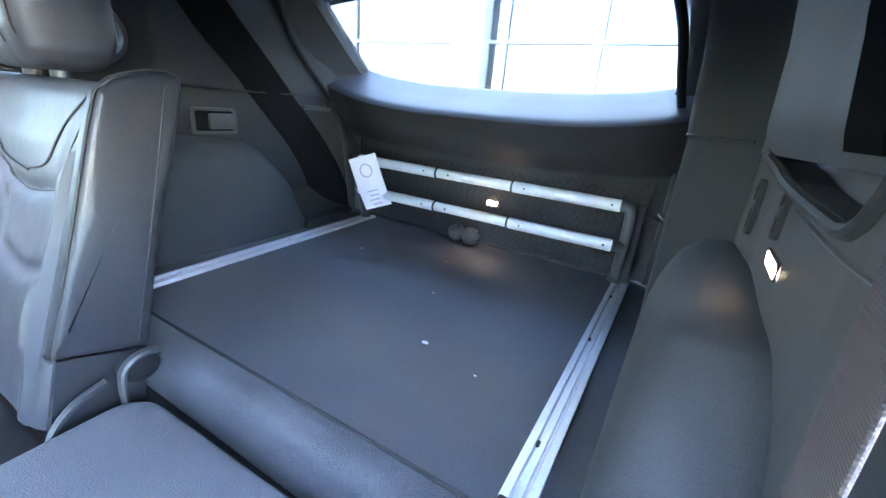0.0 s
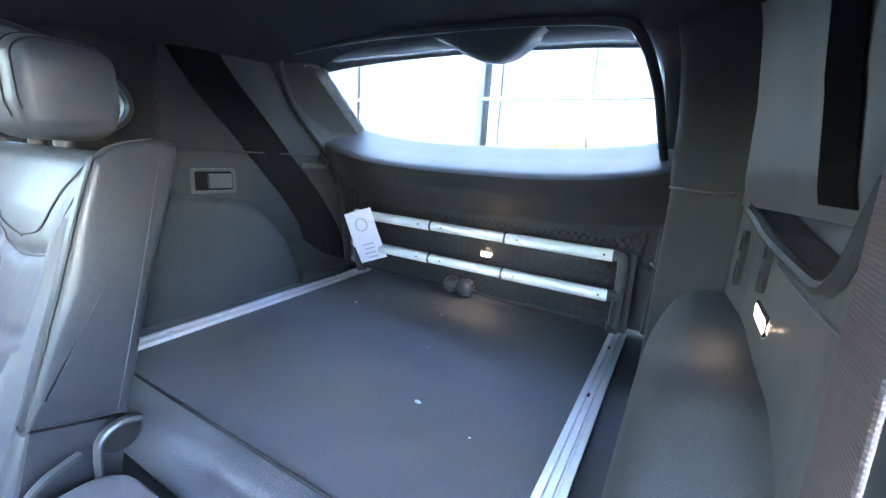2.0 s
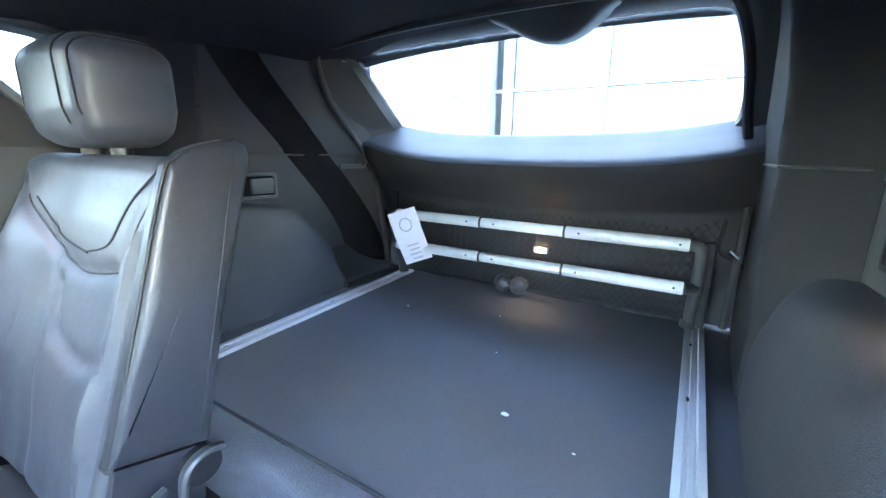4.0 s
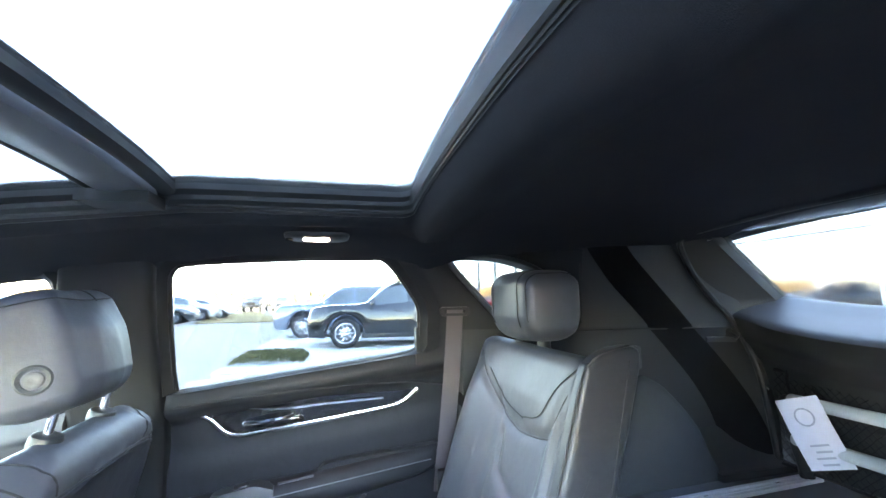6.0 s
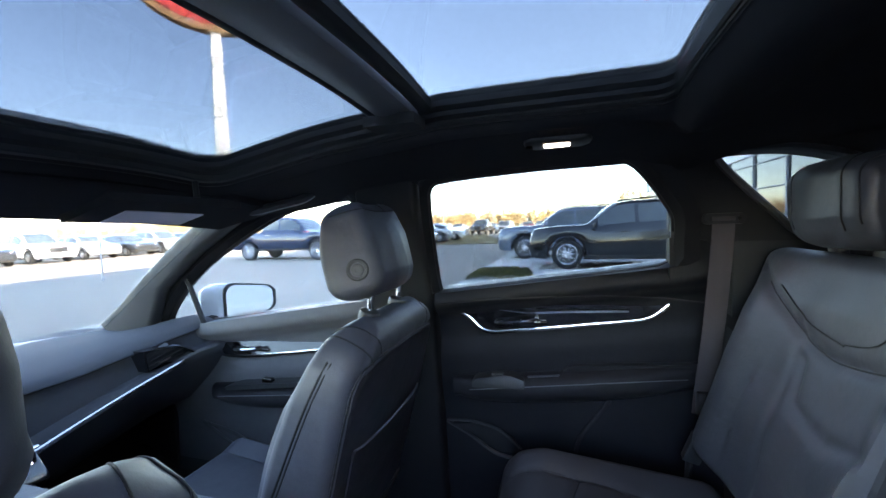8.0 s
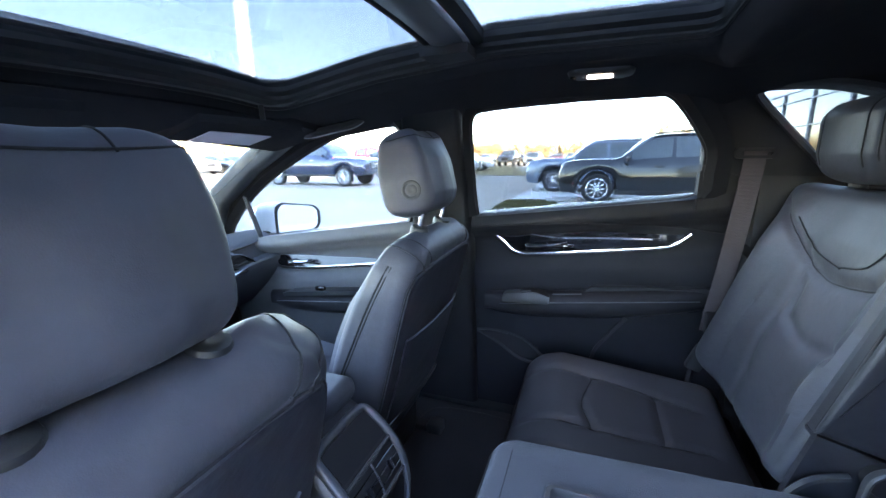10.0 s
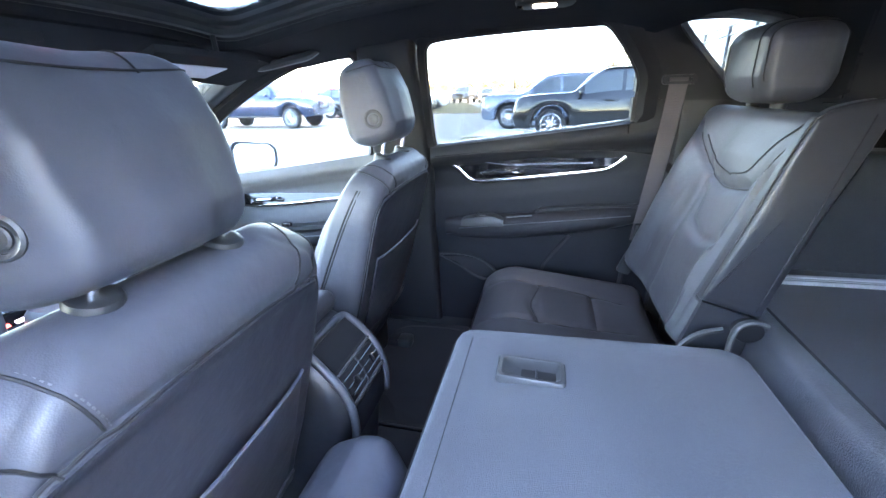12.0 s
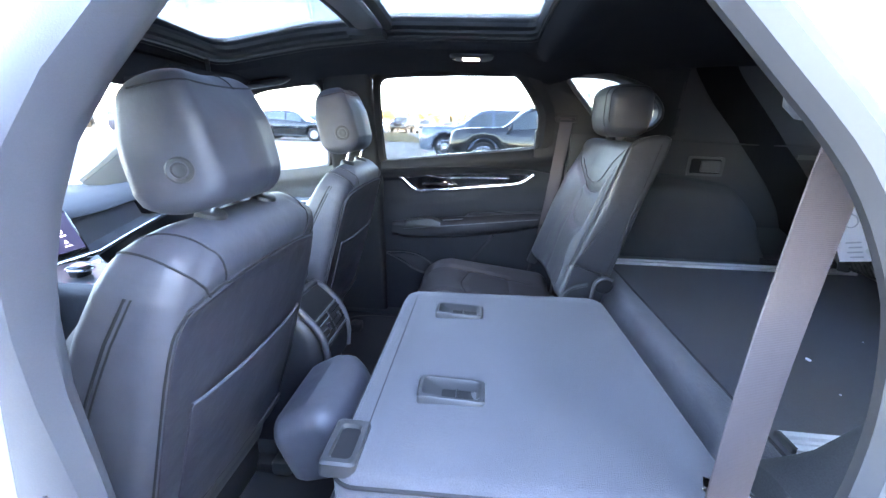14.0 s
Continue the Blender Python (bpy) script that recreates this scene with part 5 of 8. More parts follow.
bm = B()
collar(bm, [jamb_loop(0.012, 0.02), jamb_loop(0.05, 0.035), jamb_loop(0.075, 0.06), jamb_loop(0.105, 0.075), jamb_loop(0.14, 0.10), jamb_loop(0.14, 0.06), jamb_loop(0.03, 0.0)])
solo("door_jamb", bm, PAINT_BODY, "white painted jamb of the open rear door", "door jamb", kind="structure")
bm = B()
tube(bm, jamb_loop(0.0, 0.012), 0.016, 8, closed=True)
solo("trim", bm, RUBBER, "grey-black door seal round the opening", "door seal", kind="structure")
bm = B()
collar(bm, [jamb_loop(0.006, 0.006), jamb_loop(0.024, -0.020), jamb_loop(0.075, -0.055), jamb_loop(0.075, 0.0)])
solo("trim", bm, PLASTIC, "dark inner trim of the door opening", "opening trim", kind="structure")

# lined pillar face at the opening's front
bm = B()
rings = []
for z in (0.38, 0.6, 0.85, 1.02, 1.08, 1.12, 1.17, 1.22, 1.27, 1.32, 1.38, 1.44):
    c = curve([(0.38, -0.70), (0.60, -0.735), (0.85, -0.768), (0.95, -0.768), (1.06, -0.765), (1.107, -0.759), (1.153, -0.752), (1.22, -0.730), (1.266, -0.706), (1.311, -0.680), (1.44, -0.605)], z)
    q = curve([(0.38, 0.44), (0.60, 0.495), (0.85, 0.538), (0.955, 0.551), (1.04, 0.559), (1.126, 0.556), (1.204, 0.545), (1.257, 0.530), (1.311, 0.506), (1.44, 0.45)], z)
    w = curve([(0.38, 0.040), (0.95, 0.046), (1.10, 0.060), (1.25, 0.080)], z)
    rings.append([V(c - w, 0.66, z), V(c - w + 0.001, q + 0.028, z), V(c - w + 0.012, q + 0.004, z), V(c - w * 0.38, q, z), V(c - 0.006, q + 0.008, z), V(c + 0.010, q + 0.040, z), V(c + 0.014, 0.66, z)])
loft(bm, rings)
solo("door_jamb", bm, PLASTIC_BEZEL, "dark lining of the pillar at the rear door opening", "door jamb", kind="structure")
# the near rear door stands wide open: its painted shut face beside the pillar
near_door = thing("rear_door", (-1.2, 0.6, 0.36), "white painted rear car door standing wide open", "car door")
bm = B()
rings = []
for z in (0.36, 0.45, 0.60, 0.80, 1.00, 1.06, 1.12, 1.18, 1.25, 1.31, 1.37, 1.44):
    c = curve([(0.36, -0.03), (0.8, -0.045), (1.0, -0.042), (1.12, -0.030), (1.25, -0.024), (1.44, -0.004)], z)
    rings.append([V(-0.84 + c, 0.605, z), V(-0.826 + c, 0.560, z), V(-0.828 + c, 0.508, z), V(-0.838 + c, 0.492, z), V(-0.87 + c, 0.475, z), V(-1.00 + c, 0.49, z), V(-1.00 + c, 0.66, z), V(-0.90 + c, 0.64, z)])
loft(bm, rings)
part("shut_face", bm, PAINT_BODY, near_door, "white painted shut face")
def door_at(a, b, z):
    """A place in the open door: a outward from its hinge end, b across its thickness."""
    return V(-0.875, 0.475, z) + a * V(-0.743, -0.669, 0) + b * V(-0.669, 0.743, 0)


bm = B()
loft(bm, [[door_at(0.02, b0, z), door_at(0.02, 0.125, z), door_at(1.0, 0.125, z), door_at(1.02, 0.06, z), door_at(1.0, b0, z)] for z, b0 in ((0.37, 0.04), (0.45, 0.01), (0.60, 0.0), (0.80, 0.0), (1.00, 0.01), (1.09, 0.03))])
part("door_shell", bm, PAINT_BODY, near_door, "white painted door shell")
bm = B()
loft(bm, [[door_at(0.05, -0.012, z), door_at(0.05, 0.01, z), door_at(0.95, 0.01, z), door_at(0.95, -0.012, z)] for z in (0.42, 0.60, 0.85, 1.06)])
part("door_panel", bm, LEATHER_SIDE, near_door, "charcoal padded door panel")
bm = B()
tube(bm, smooth_path([door_at(0.03, 0.06, 1.08), door_at(0.10, 0.03, 1.25), door_at(0.20, 0.0, 1.38), door_at(0.50, -0.02, 1.42), door_at(0.80, -0.01, 1.36), door_at(0.97, 0.05, 1.09)], 6), 0.022, 8)
part("window_frame", bm, PLASTIC, near_door, "dark window frame")

# ---- seats ----
def seam_on(pts, fn, r=0.0022, n=5):
    """A seam laid on a surface: pts in the surface's own plane, fn gives the place."""
    bm = B()
    P = smooth_path([(a, 0, b) for a, b in pts], 6)
    tube(bm, [fn(p.x, p.z) for p in P], r, n)
    return bm


# rear seat with the upright backrest
rear_seat = thing("bench_seat", (0.33, 0.10, 0.35), "upright grey leather rear seat with stitched chevrons and a headrest", "car seat", "rear seats")
# backrest: x across, h up along the leaning face from the height of the side cover's foot
S_TILT = math.degrees(math.atan2(0.106, 0.326))
SM = pose(0.33, -0.117, 0.863, S_TILT, 0, 0)
CHEV_O = [(0.60, 0.323), (0.50, 0.278), (0.37, 0.212), (0.295, 0.192), (0.240, 0.190), (0.150, 0.208), (0.140, 0.235), (0.118, 0.290), (0.066, 0.302)]
CHEV_I = [(0.245, 0.218), (0.185, 0.236), (0.150, 0.292), (0.105, 0.333), (0.05, 0.344)]
CHEV_I2 = [(0.56, 0.335), (0.45, 0.277), (0.35, 0.232), (0.245, 0.216)]
LOW_G = [(0.325, 0.165), (0.305, 0.100), (0.245, 0.082), (0.200, 0.080), (0.135, 0.098)]
LEFT_G = [(0.37, 0.232), (0.345, 0.165), (0.335, 0.08), (0.325, -0.03), (0.32, -0.12)]


def s_front(x, z):
    X, h = x + 0.33, z - 0.13
    d = 0.0
    for line, dep, w in ((CHEV_O, 0.008, 0.010), (LOW_G, 0.007, 0.011), (LEFT_G, 0.004, 0.012)):
        k = near_line((X, h), line)
        if k < 0.05:
            d -= dep * math.exp(-(k / w) ** 2)
    # bolsters
    d += 0.020 * math.exp(-((X - 0.105) / 0.028) ** 2) * curve([(-0.13, 0.6), (0.0, 1), (0.22, 1), (0.31, 0.0)], h)
    d += 0.030 * math.exp(-((X - 0.50) / 0.07) ** 2) * curve([(-0.13, 1), (0.2, 1), (0.33, 0.1)], h)
    d += 0.010 * math.exp(-((h - 0.03) / 0.07) ** 2) * (1 if X < 0.42 else 0)
    if h > 0.2:
        d += 0.010 * math.exp(-((X - 0.26) / 0.10) ** 2) * curve([(0.2, 0), (0.26, 1), (0.33, 0.6), (0.36, 0)], h)
    d += 0.0025 * noise.noise(V(X * 9, h * 9, 1.7))
    return d


bm = B()
cushion(bm, lambda v: curve([(0, 0.250), (0.55, 0.250), (0.80, 0.249), (0.92, 0.246), (1, 0.240)], v), lambda v: 0.100, 0.488, 0.022, lambda x, z: s_front(x + 0.012, z), SM @ pose(0.012, 0.014, -0.13), nz=70, n=5, fx=60, cap_r=0.03)
back = part("backrest", bm, LEATHER_SHADED, rear_seat, "grey leather backrest with chevron seams")


def on_s(X, h, lift=0.001):
    return SM @ V(X - 0.33, 0.064 + s_front(X - 0.33, h + 0.13) + lift, h)


for line in (CHEV_I, CHEV_I2[1:], CHEV_O[1:]):
    part("seam", seam_on([p for p in line if 0.075 < p[0] < 0.56], on_s, 0.0014), SEAM, back)
# inboard side cover with its piping
bm = B()
prof = [(-0.060, 0.8735), (-0.0535, 0.876), (-0.0550, 0.883), (-0.100, 1.030), (-0.150, 1.190), (-0.166, 1.214), (-0.186, 1.227), (-0.222, 1.236), (-0.246, 1.235), (-0.256, 1.217), (-0.232, 1.125), (-0.206, 1.035), (-0.161, 0.854), (-0.157, 0.8475), (-0.149, 0.8485)]
outline = smooth_path([(0, y, z) for y, z in prof], 5, closed=True)
mid_p = sum(outline, Vector()) / len(outline)
rings = []
for X, k in ((0.100, 0.0), (0.084, 0.0), (0.0795, 0.0012), (0.0765, 0.004), (0.0745, 0.009), (0.0735, 0.020), (0.0730, 0.045)):
    rings.append([V(X, p.y, p.z) + (V(0, mid_p.y, mid_p.z) - V(0, p.y, p.z)).normalized() * k for p in outline])
loft(bm, rings)
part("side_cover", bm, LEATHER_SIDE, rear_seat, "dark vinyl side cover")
bm = B()
tube(bm, smooth_path([V(0.0800, y, z) for y, z in ((-0.056, 0.882), (-0.100, 1.030), (-0.148, 1.188), (-0.164, 1.212), (-0.186, 1.2255), (-0.238, 1.2375))], 4), 0.0022, 6)
part("piping", bm, SEAM, rear_seat)
bm = B()
tube(bm, smooth_path([V(0.0728, y, z) for y, z in ((-0.232, 1.215), (-0.194, 1.050), (-0.148, 0.862))], 4), 0.0011, 6)
part("edge_stitch", bm, SEAM, rear_seat)
# hinge cover and foot below the side cover
bm = B()
prism(bm, [V(0.092, y, z) for y, z in ((-0.058, 0.871), (-0.12, 0.853), (-0.157, 0.842), (-0.140, 0.72), (-0.020, 0.72))], (-0.012, 0, 0))
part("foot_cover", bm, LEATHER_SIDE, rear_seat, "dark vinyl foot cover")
hc = V(0.072, -0.142, 0.822)
bm = B()
M = Matrix.Translation(hc) @ pose(0, 0, 0, 0, 90, 0)
rings = []
for x, r in ((0.02, 0.024), (-0.004, 0.024), (-0.008, 0.022), (-0.009, 0.015)):
    rings.append([V(hc.x + x, hc.y + r * 1.15 * math.cos(2 * math.pi * k / 24), hc.z + r * math.sin(2 * math.pi * k / 24)) for k in range(24)])
loft(bm, rings)
hin = part("hinge_cover", bm, FRAME_BLACK, rear_seat, "round black hinge cover")
bm = B()
tube(bm, smooth_path([V(hc.x - 0.014, hc.y + y, hc.z + z) for y, z in ((0.030, -0.060), (0.030, -0.020), (0.026, 0.008), (0.013, 0.022), (-0.006, 0.026), (-0.024, 0.021))], 5), 0.0055, 8, flat=1.3, up=(1, 0, 0))
part("hinge_lip", bm, PLASTIC_GREY, hin, "grey lip")
bm = B()
tube(bm, smooth_path([V(0.066, -0.098, 0.822), V(0.062, -0.060, 0.812), V(0.060, -0.035, 0.790), V(0.060, -0.02, 0.76)], 4), 0.006, 6)
part("hinge_arm", bm, PLASTIC_GREY, rear_seat, "grey hinge arm")
# headrest on two posts
HM = SM @ pose(0.026, 0.040, 0.374, -19, 0, 0)


def h_front(x, z):
    return 0.008 * math.exp(-(x / 0.07) ** 2)


bm = B()
cushion(bm, lambda v: curve([(0, 0.094), (0.2, 0.107), (0.75, 0.111), (1, 0.103)], v), lambda v: curve([(0, 0.104), (0.35, 0.132), (0.8, 0.130), (1, 0.116)], v), 0.150, 0.028, h_front, HM @ pose(0, -0.010, -0.006), nz=24, n=7, fx=30, cap_r=0.026)
head_bm = bm.copy()
hr = part("headrest", bm, LEATHER_SHADED, rear_seat, "padded leather headrest")
H3 = HM.to_3x3()
for sx in (-1, 1):
    for X, a0, a1 in ((0.070, -35, 175), (0.097, -30, 165)):
        ring = cast(head_bm, [(HM @ V(sx * X, -0.01, 0.07), H3 @ V(0, math.cos(radians(q)), math.sin(radians(q)))) for q in range(a0, a1, 6)], 0.0002)
        bm = B()
        tube(bm, ring, 0.0016, 6)
        part("seam", bm, SEAM, hr)
head_bm.free()
for sx in (-1, 1):
    bm = B()
    tube(bm, [HM @ V(sx * 0.055, -0.005, -0.06), HM @ V(sx * 0.055, -0.005, 0.02)], 0.0055, 10)
    p_ = part("post", bm, CHROME, rear_seat, "chrome headrest post")
    bm = B()
    tube(bm, [HM @ V(sx * 0.055, -0.005, -0.020), HM @ V(sx * 0.055, -0.005, -0.004)], 0.014, 12)
    part("guide", bm, PLASTIC, p_, "black post guide")
# cushion
bm = B()


def c_front(x, z):
    X, y = x, z
    d = 0.0
    for line in ([(-0.10, 0.03), (-0.085, 0.26), (-0.06, 0.42)], [(0.13, 0.03), (0.125, 0.24), (0.10, 0.42)], [(-0.09, 0.18), (0.0, 0.155), (0.127, 0.18)], [(-0.07, 0.33), (0.12, 0.33)]):
        d -= 0.007 * math.exp(-(near_line((X, y), line) / 0.009) ** 2)
    d += 0.018 * math.exp(-((x - 0.20) / 0.06) ** 2) + 0.010 * math.exp(-((x + 0.2) / 0.06) ** 2)
    return d - 0.03 * max(0, (0.10 - z) / 0.10) ** 2


CM = pose(0.34, 0.430, 0.640, 0, 0, 0) @ Matrix(((1, 0, 0, 0), (0, 0, -1, 0), (0, 1, 0, 0), (0, 0, 0, 1))) @ pose(0, 0, 0, 6, 0, 0)
cushion(bm, lambda v: curve([(0, 0.235), (0.15, 0.255), (1, 0.265)], v), lambda v: curve([(0, 0.11), (0.2, 0.15), (1, 0.14)], v), 0.50, 0.045, c_front, CM, nz=44, n=6, fx=44, cap_r=0.05)
cu = part("seat_cushion", bm, LEATHER_PERF, rear_seat, "dark perforated leather seat cushion")


def on_c(x, z):
    return CM @ V(x, curve([(0, 0.11), (0.2, 0.15), (1, 0.14)], z / 0.5) / 2 + c_front(x, z) + 0.001, z)


for line in ([(-0.098, 0.06), (-0.085, 0.26), (-0.06, 0.42)], [(0.13, 0.06), (0.125, 0.24), (0.10, 0.42)], [(-0.09, 0.18), (0.0, 0.155), (0.127, 0.18)]):
    part("seam", seam_on(line, on_c, 0.0016), SEAM, cu)
bm = B()
box(bm, (-0.60, -0.12, 0.33), (0.60, 0.37, 0.585), 0.03)
box(bm, (-0.60, -0.215, 0.32), (0.66, -0.165, 0.690), 0.01)
part("seat_base", bm, PLASTIC, rear_seat, "black seat base")
# buckle and latch beside the cushion
bk = thing("belt_buckle", (0.565, 0.0, 0.70), "black seat belt buckle beside the rear cushion", "belt buckle", "belt buckles")
bm = B()
box(bm, (-0.012, -0.02, 0), (0.012, 0.02, 0.075), 0.006, m=pose(0.565, -0.005, 0.715, 18, -8, 0))
part("buckle", bm, PLASTIC, bk)
bm = B()
box(bm, (-0.010, -0.014, 0.066), (0.010, 0.014, 0.078), 0.002, m=pose(0.565, -0.005, 0.715, 18, -8, 0))
part("press_key", bm, CHROME, bk, "bright press key")
bm = B()
tube(bm, [(0.565, 0.0, 0.66), (0.565, -0.005, 0.72)], 0.008, 6)
part("stalk", bm, BLACK, bk)

# folded rear seat: its carpeted back lies flat
folded = thing("folded_seat", (-0.28, 0.12, 0.35), "rear seat folded flat with a carpeted back and two anchor bezels", "car seat", "rear seats")
FX0, FX1, FY0, FY1 = -0.612, 0.062, -0.153, 0.418


def fold_z(x, y):
    t = (y - FY0) / (FY1 - FY0)
    return 0.790 - 0.018 * t + 0.004 * math.sin(math.pi * t)


bm = B()
rings = []


def fold_ring(ins, dz, n=9):
    cx, cy = (FX0 + FX1) / 2, (FY0 + FY1) / 2
    a, b = (FX1 - FX0) / 2 - ins, (FY1 - FY0) / 2 - ins
    q = []
    for x, y in rrect(a, b, max(0.045 - ins, 0.01), n):
        X, Y = cx + x, cy + y
        if Y < cy and X > cx:
            Y += 0.020 * max(0, (X - FX1 + 0.12) / 0.12)
        q.append(V(X, Y, fold_z(X, Y) + dz))
    full = []
    for h, (p, r) in enumerate(zip(q, q[1:] + q[:1])):
        k = 12 if h % (n + 1) == n else 1
        full += [p.lerp(r, i / k) for i in range(k)]
    return full


rings = [fold_ring(0.012, -0.095), fold_ring(0.002, -0.075), fold_ring(0.0, -0.03), fold_ring(0.003, -0.012), fold_ring(0.008, -0.004), fold_ring(0.016, 0.0), fold_ring(0.06, 0.001), fold_ring(0.12, 0.001), fold_ring(0.2, 0.0015), fold_ring(0.265, 0.0015)]
loft(bm, rings)
fb = part("back_panel", bm, FOLD_CARPET, folded, "grey-blue carpeted back panel")
bm = B()
tube(bm, fold_ring(0.001, -0.020), 0.0035, 6, closed=True)
part("piping", bm, SEAM, fb, "dark edge piping")
bm = B()
tube(bm, [V(x, FY1 - 0.038, fold_z(x, FY1 - 0.038) + 0.0015) for x in [FX0 + 0.03 + k * 0.03 for k in range(21)]], 0.0008, 6)
part("seam", bm, SEAM, fb)


def anchor_bezel(x, y):
    """Framed slot of a child seat anchor."""
    z = fold_z(x, y)
    bm = B()
    M = pose(x, y, z + 0.0045, 1.5, 0, 0)
    loopz = lambda ha, hb, dz, ox=0.0, oy=0.0, r=0.010: [M @ V(a + ox, b + oy, dz) for a, b in rrect(ha, hb, r, 3)]
    collar(bm, [loopz(0.0345, 0.0610, -0.008), loopz(0.0338, 0.0603, 0.0045), loopz(0.0318, 0.0580, 0.0072), loopz(0.0270, 0.0520, 0.0072), loopz(0.0245, 0.049, 0.0040), loopz(0.0105, 0.030, -0.0010, -0.007, -0.014, 0.004), loopz(0.0100, 0.029, -0.0030, -0.007, -0.014, 0.004), loopz(0.033, 0.059, -0.005)])
    bz = part("anchor_bezel", bm, PLASTIC_GREY, folded, "dark grey moulded anchor bezel")
    bm = B()
    prism(bm, loopz(0.0115, 0.031, -0.0006, -0.007, -0.014, 0.004), (0, 0, -0.002))
    part("slot", bm, BLACK, bz, "black slot", smooth=0)
    bm = B()
    tube(bm, [M @ V(-0.018, -0.010, 0.0008), M @ V(0.004, -0.010, 0.0012)], 0.0020, 8)
    part("anchor_bar", bm, PLASTIC_GREY, bz, "dark anchor bar")


anchor_bezel(-0.088, 0.256)
anchor_bezel(-0.418, 0.253)
# latch frame at the outer front corner
bm = B()
M = pose(-0.557, 0.402, fold_z(-0.557, 0.402) + 0.001, 0, 0, 0)
lz = lambda ha, hb, dz, r=0.008: [M @ V(a, b, dz) for a, b in rrect(ha, hb, r, 3)]
collar(bm, [lz(0.048, 0.028, -0.012), lz(0.047, 0.027, 0.008), lz(0.043, 0.024, 0.011), lz(0.035, 0.017, 0.010), lz(0.032, 0.0145, 0.002), lz(0.046, 0.026, -0.012)])
lf = part("latch_frame", bm, PLASTIC_GREY, folded, "grey latch frame")
bm = B()
prism(bm, lz(0.0335, 0.0155, 0.0035, 0.005), (0, 0, -0.003))
part("latch_well", bm, BLACK, lf, "black latch well", smooth=0)
# padding and cushion beneath
bm = B()
sheet(bm, lambda u, v: (lerp(FX0 + 0.012, FX1 - 0.01, u), lerp(FY0 + 0.02, FY1 - 0.008, v), 0.700), 4, 4, (0, 0, -0.012))
box(bm, (FX0 + 0.01, FY0 + 0.02, 0.56), (FX1 - 0.012, FY1 + 0.015, 0.70), 0.035)
part("padding", bm, LEATHER, folded, "grey leather padding under the back panel")
# headrest that lies in front of the folded back
HF = pose(-0.335, 0.436, 0.676, -113, 0, 0)
bm = B()
cushion(bm, lambda v: curve([(0, 0.10), (0.2, 0.118), (0.8, 0.122), (1, 0.105)], v), lambda v: curve([(0, 0.13), (0.4, 0.165), (1, 0.14)], v), 0.165, 0.040, None, HF, nz=20, n=7, fx=20, cap_r=0.045)
hf = part("headrest", bm, LEATHER, folded, "leather headrest tipped forward")
bm = B()
tube(bm, [HF @ V(x, 0.0, 0.1655) if abs(x) < 0.1 else HF @ V(x, 0.0, 0.14) for x in (-0.118, -0.08, 0.0, 0.08, 0.118)], 0.0018, 6)
part("seam", bm, SEAM, hf)

# ---- front seats ----
def taper_at(y, k, y0, y1):
    t = max(0.0, min(1.0, (y - y0) / (y1 - y0)))
    return lerp(k, 1.0, t * t * (3 - 2 * t) * 0.5 + t * 0.5)


def taper(bm, k, y0, y1, m):
    """Narrows a block towards its rear, then sets it in place."""
    for v in bm.verts:
        v.co.x *= taper_at(v.co.y, k, y0, y1)
    bmesh.ops.transform(bm, matrix=m, verts=bm.verts[:])


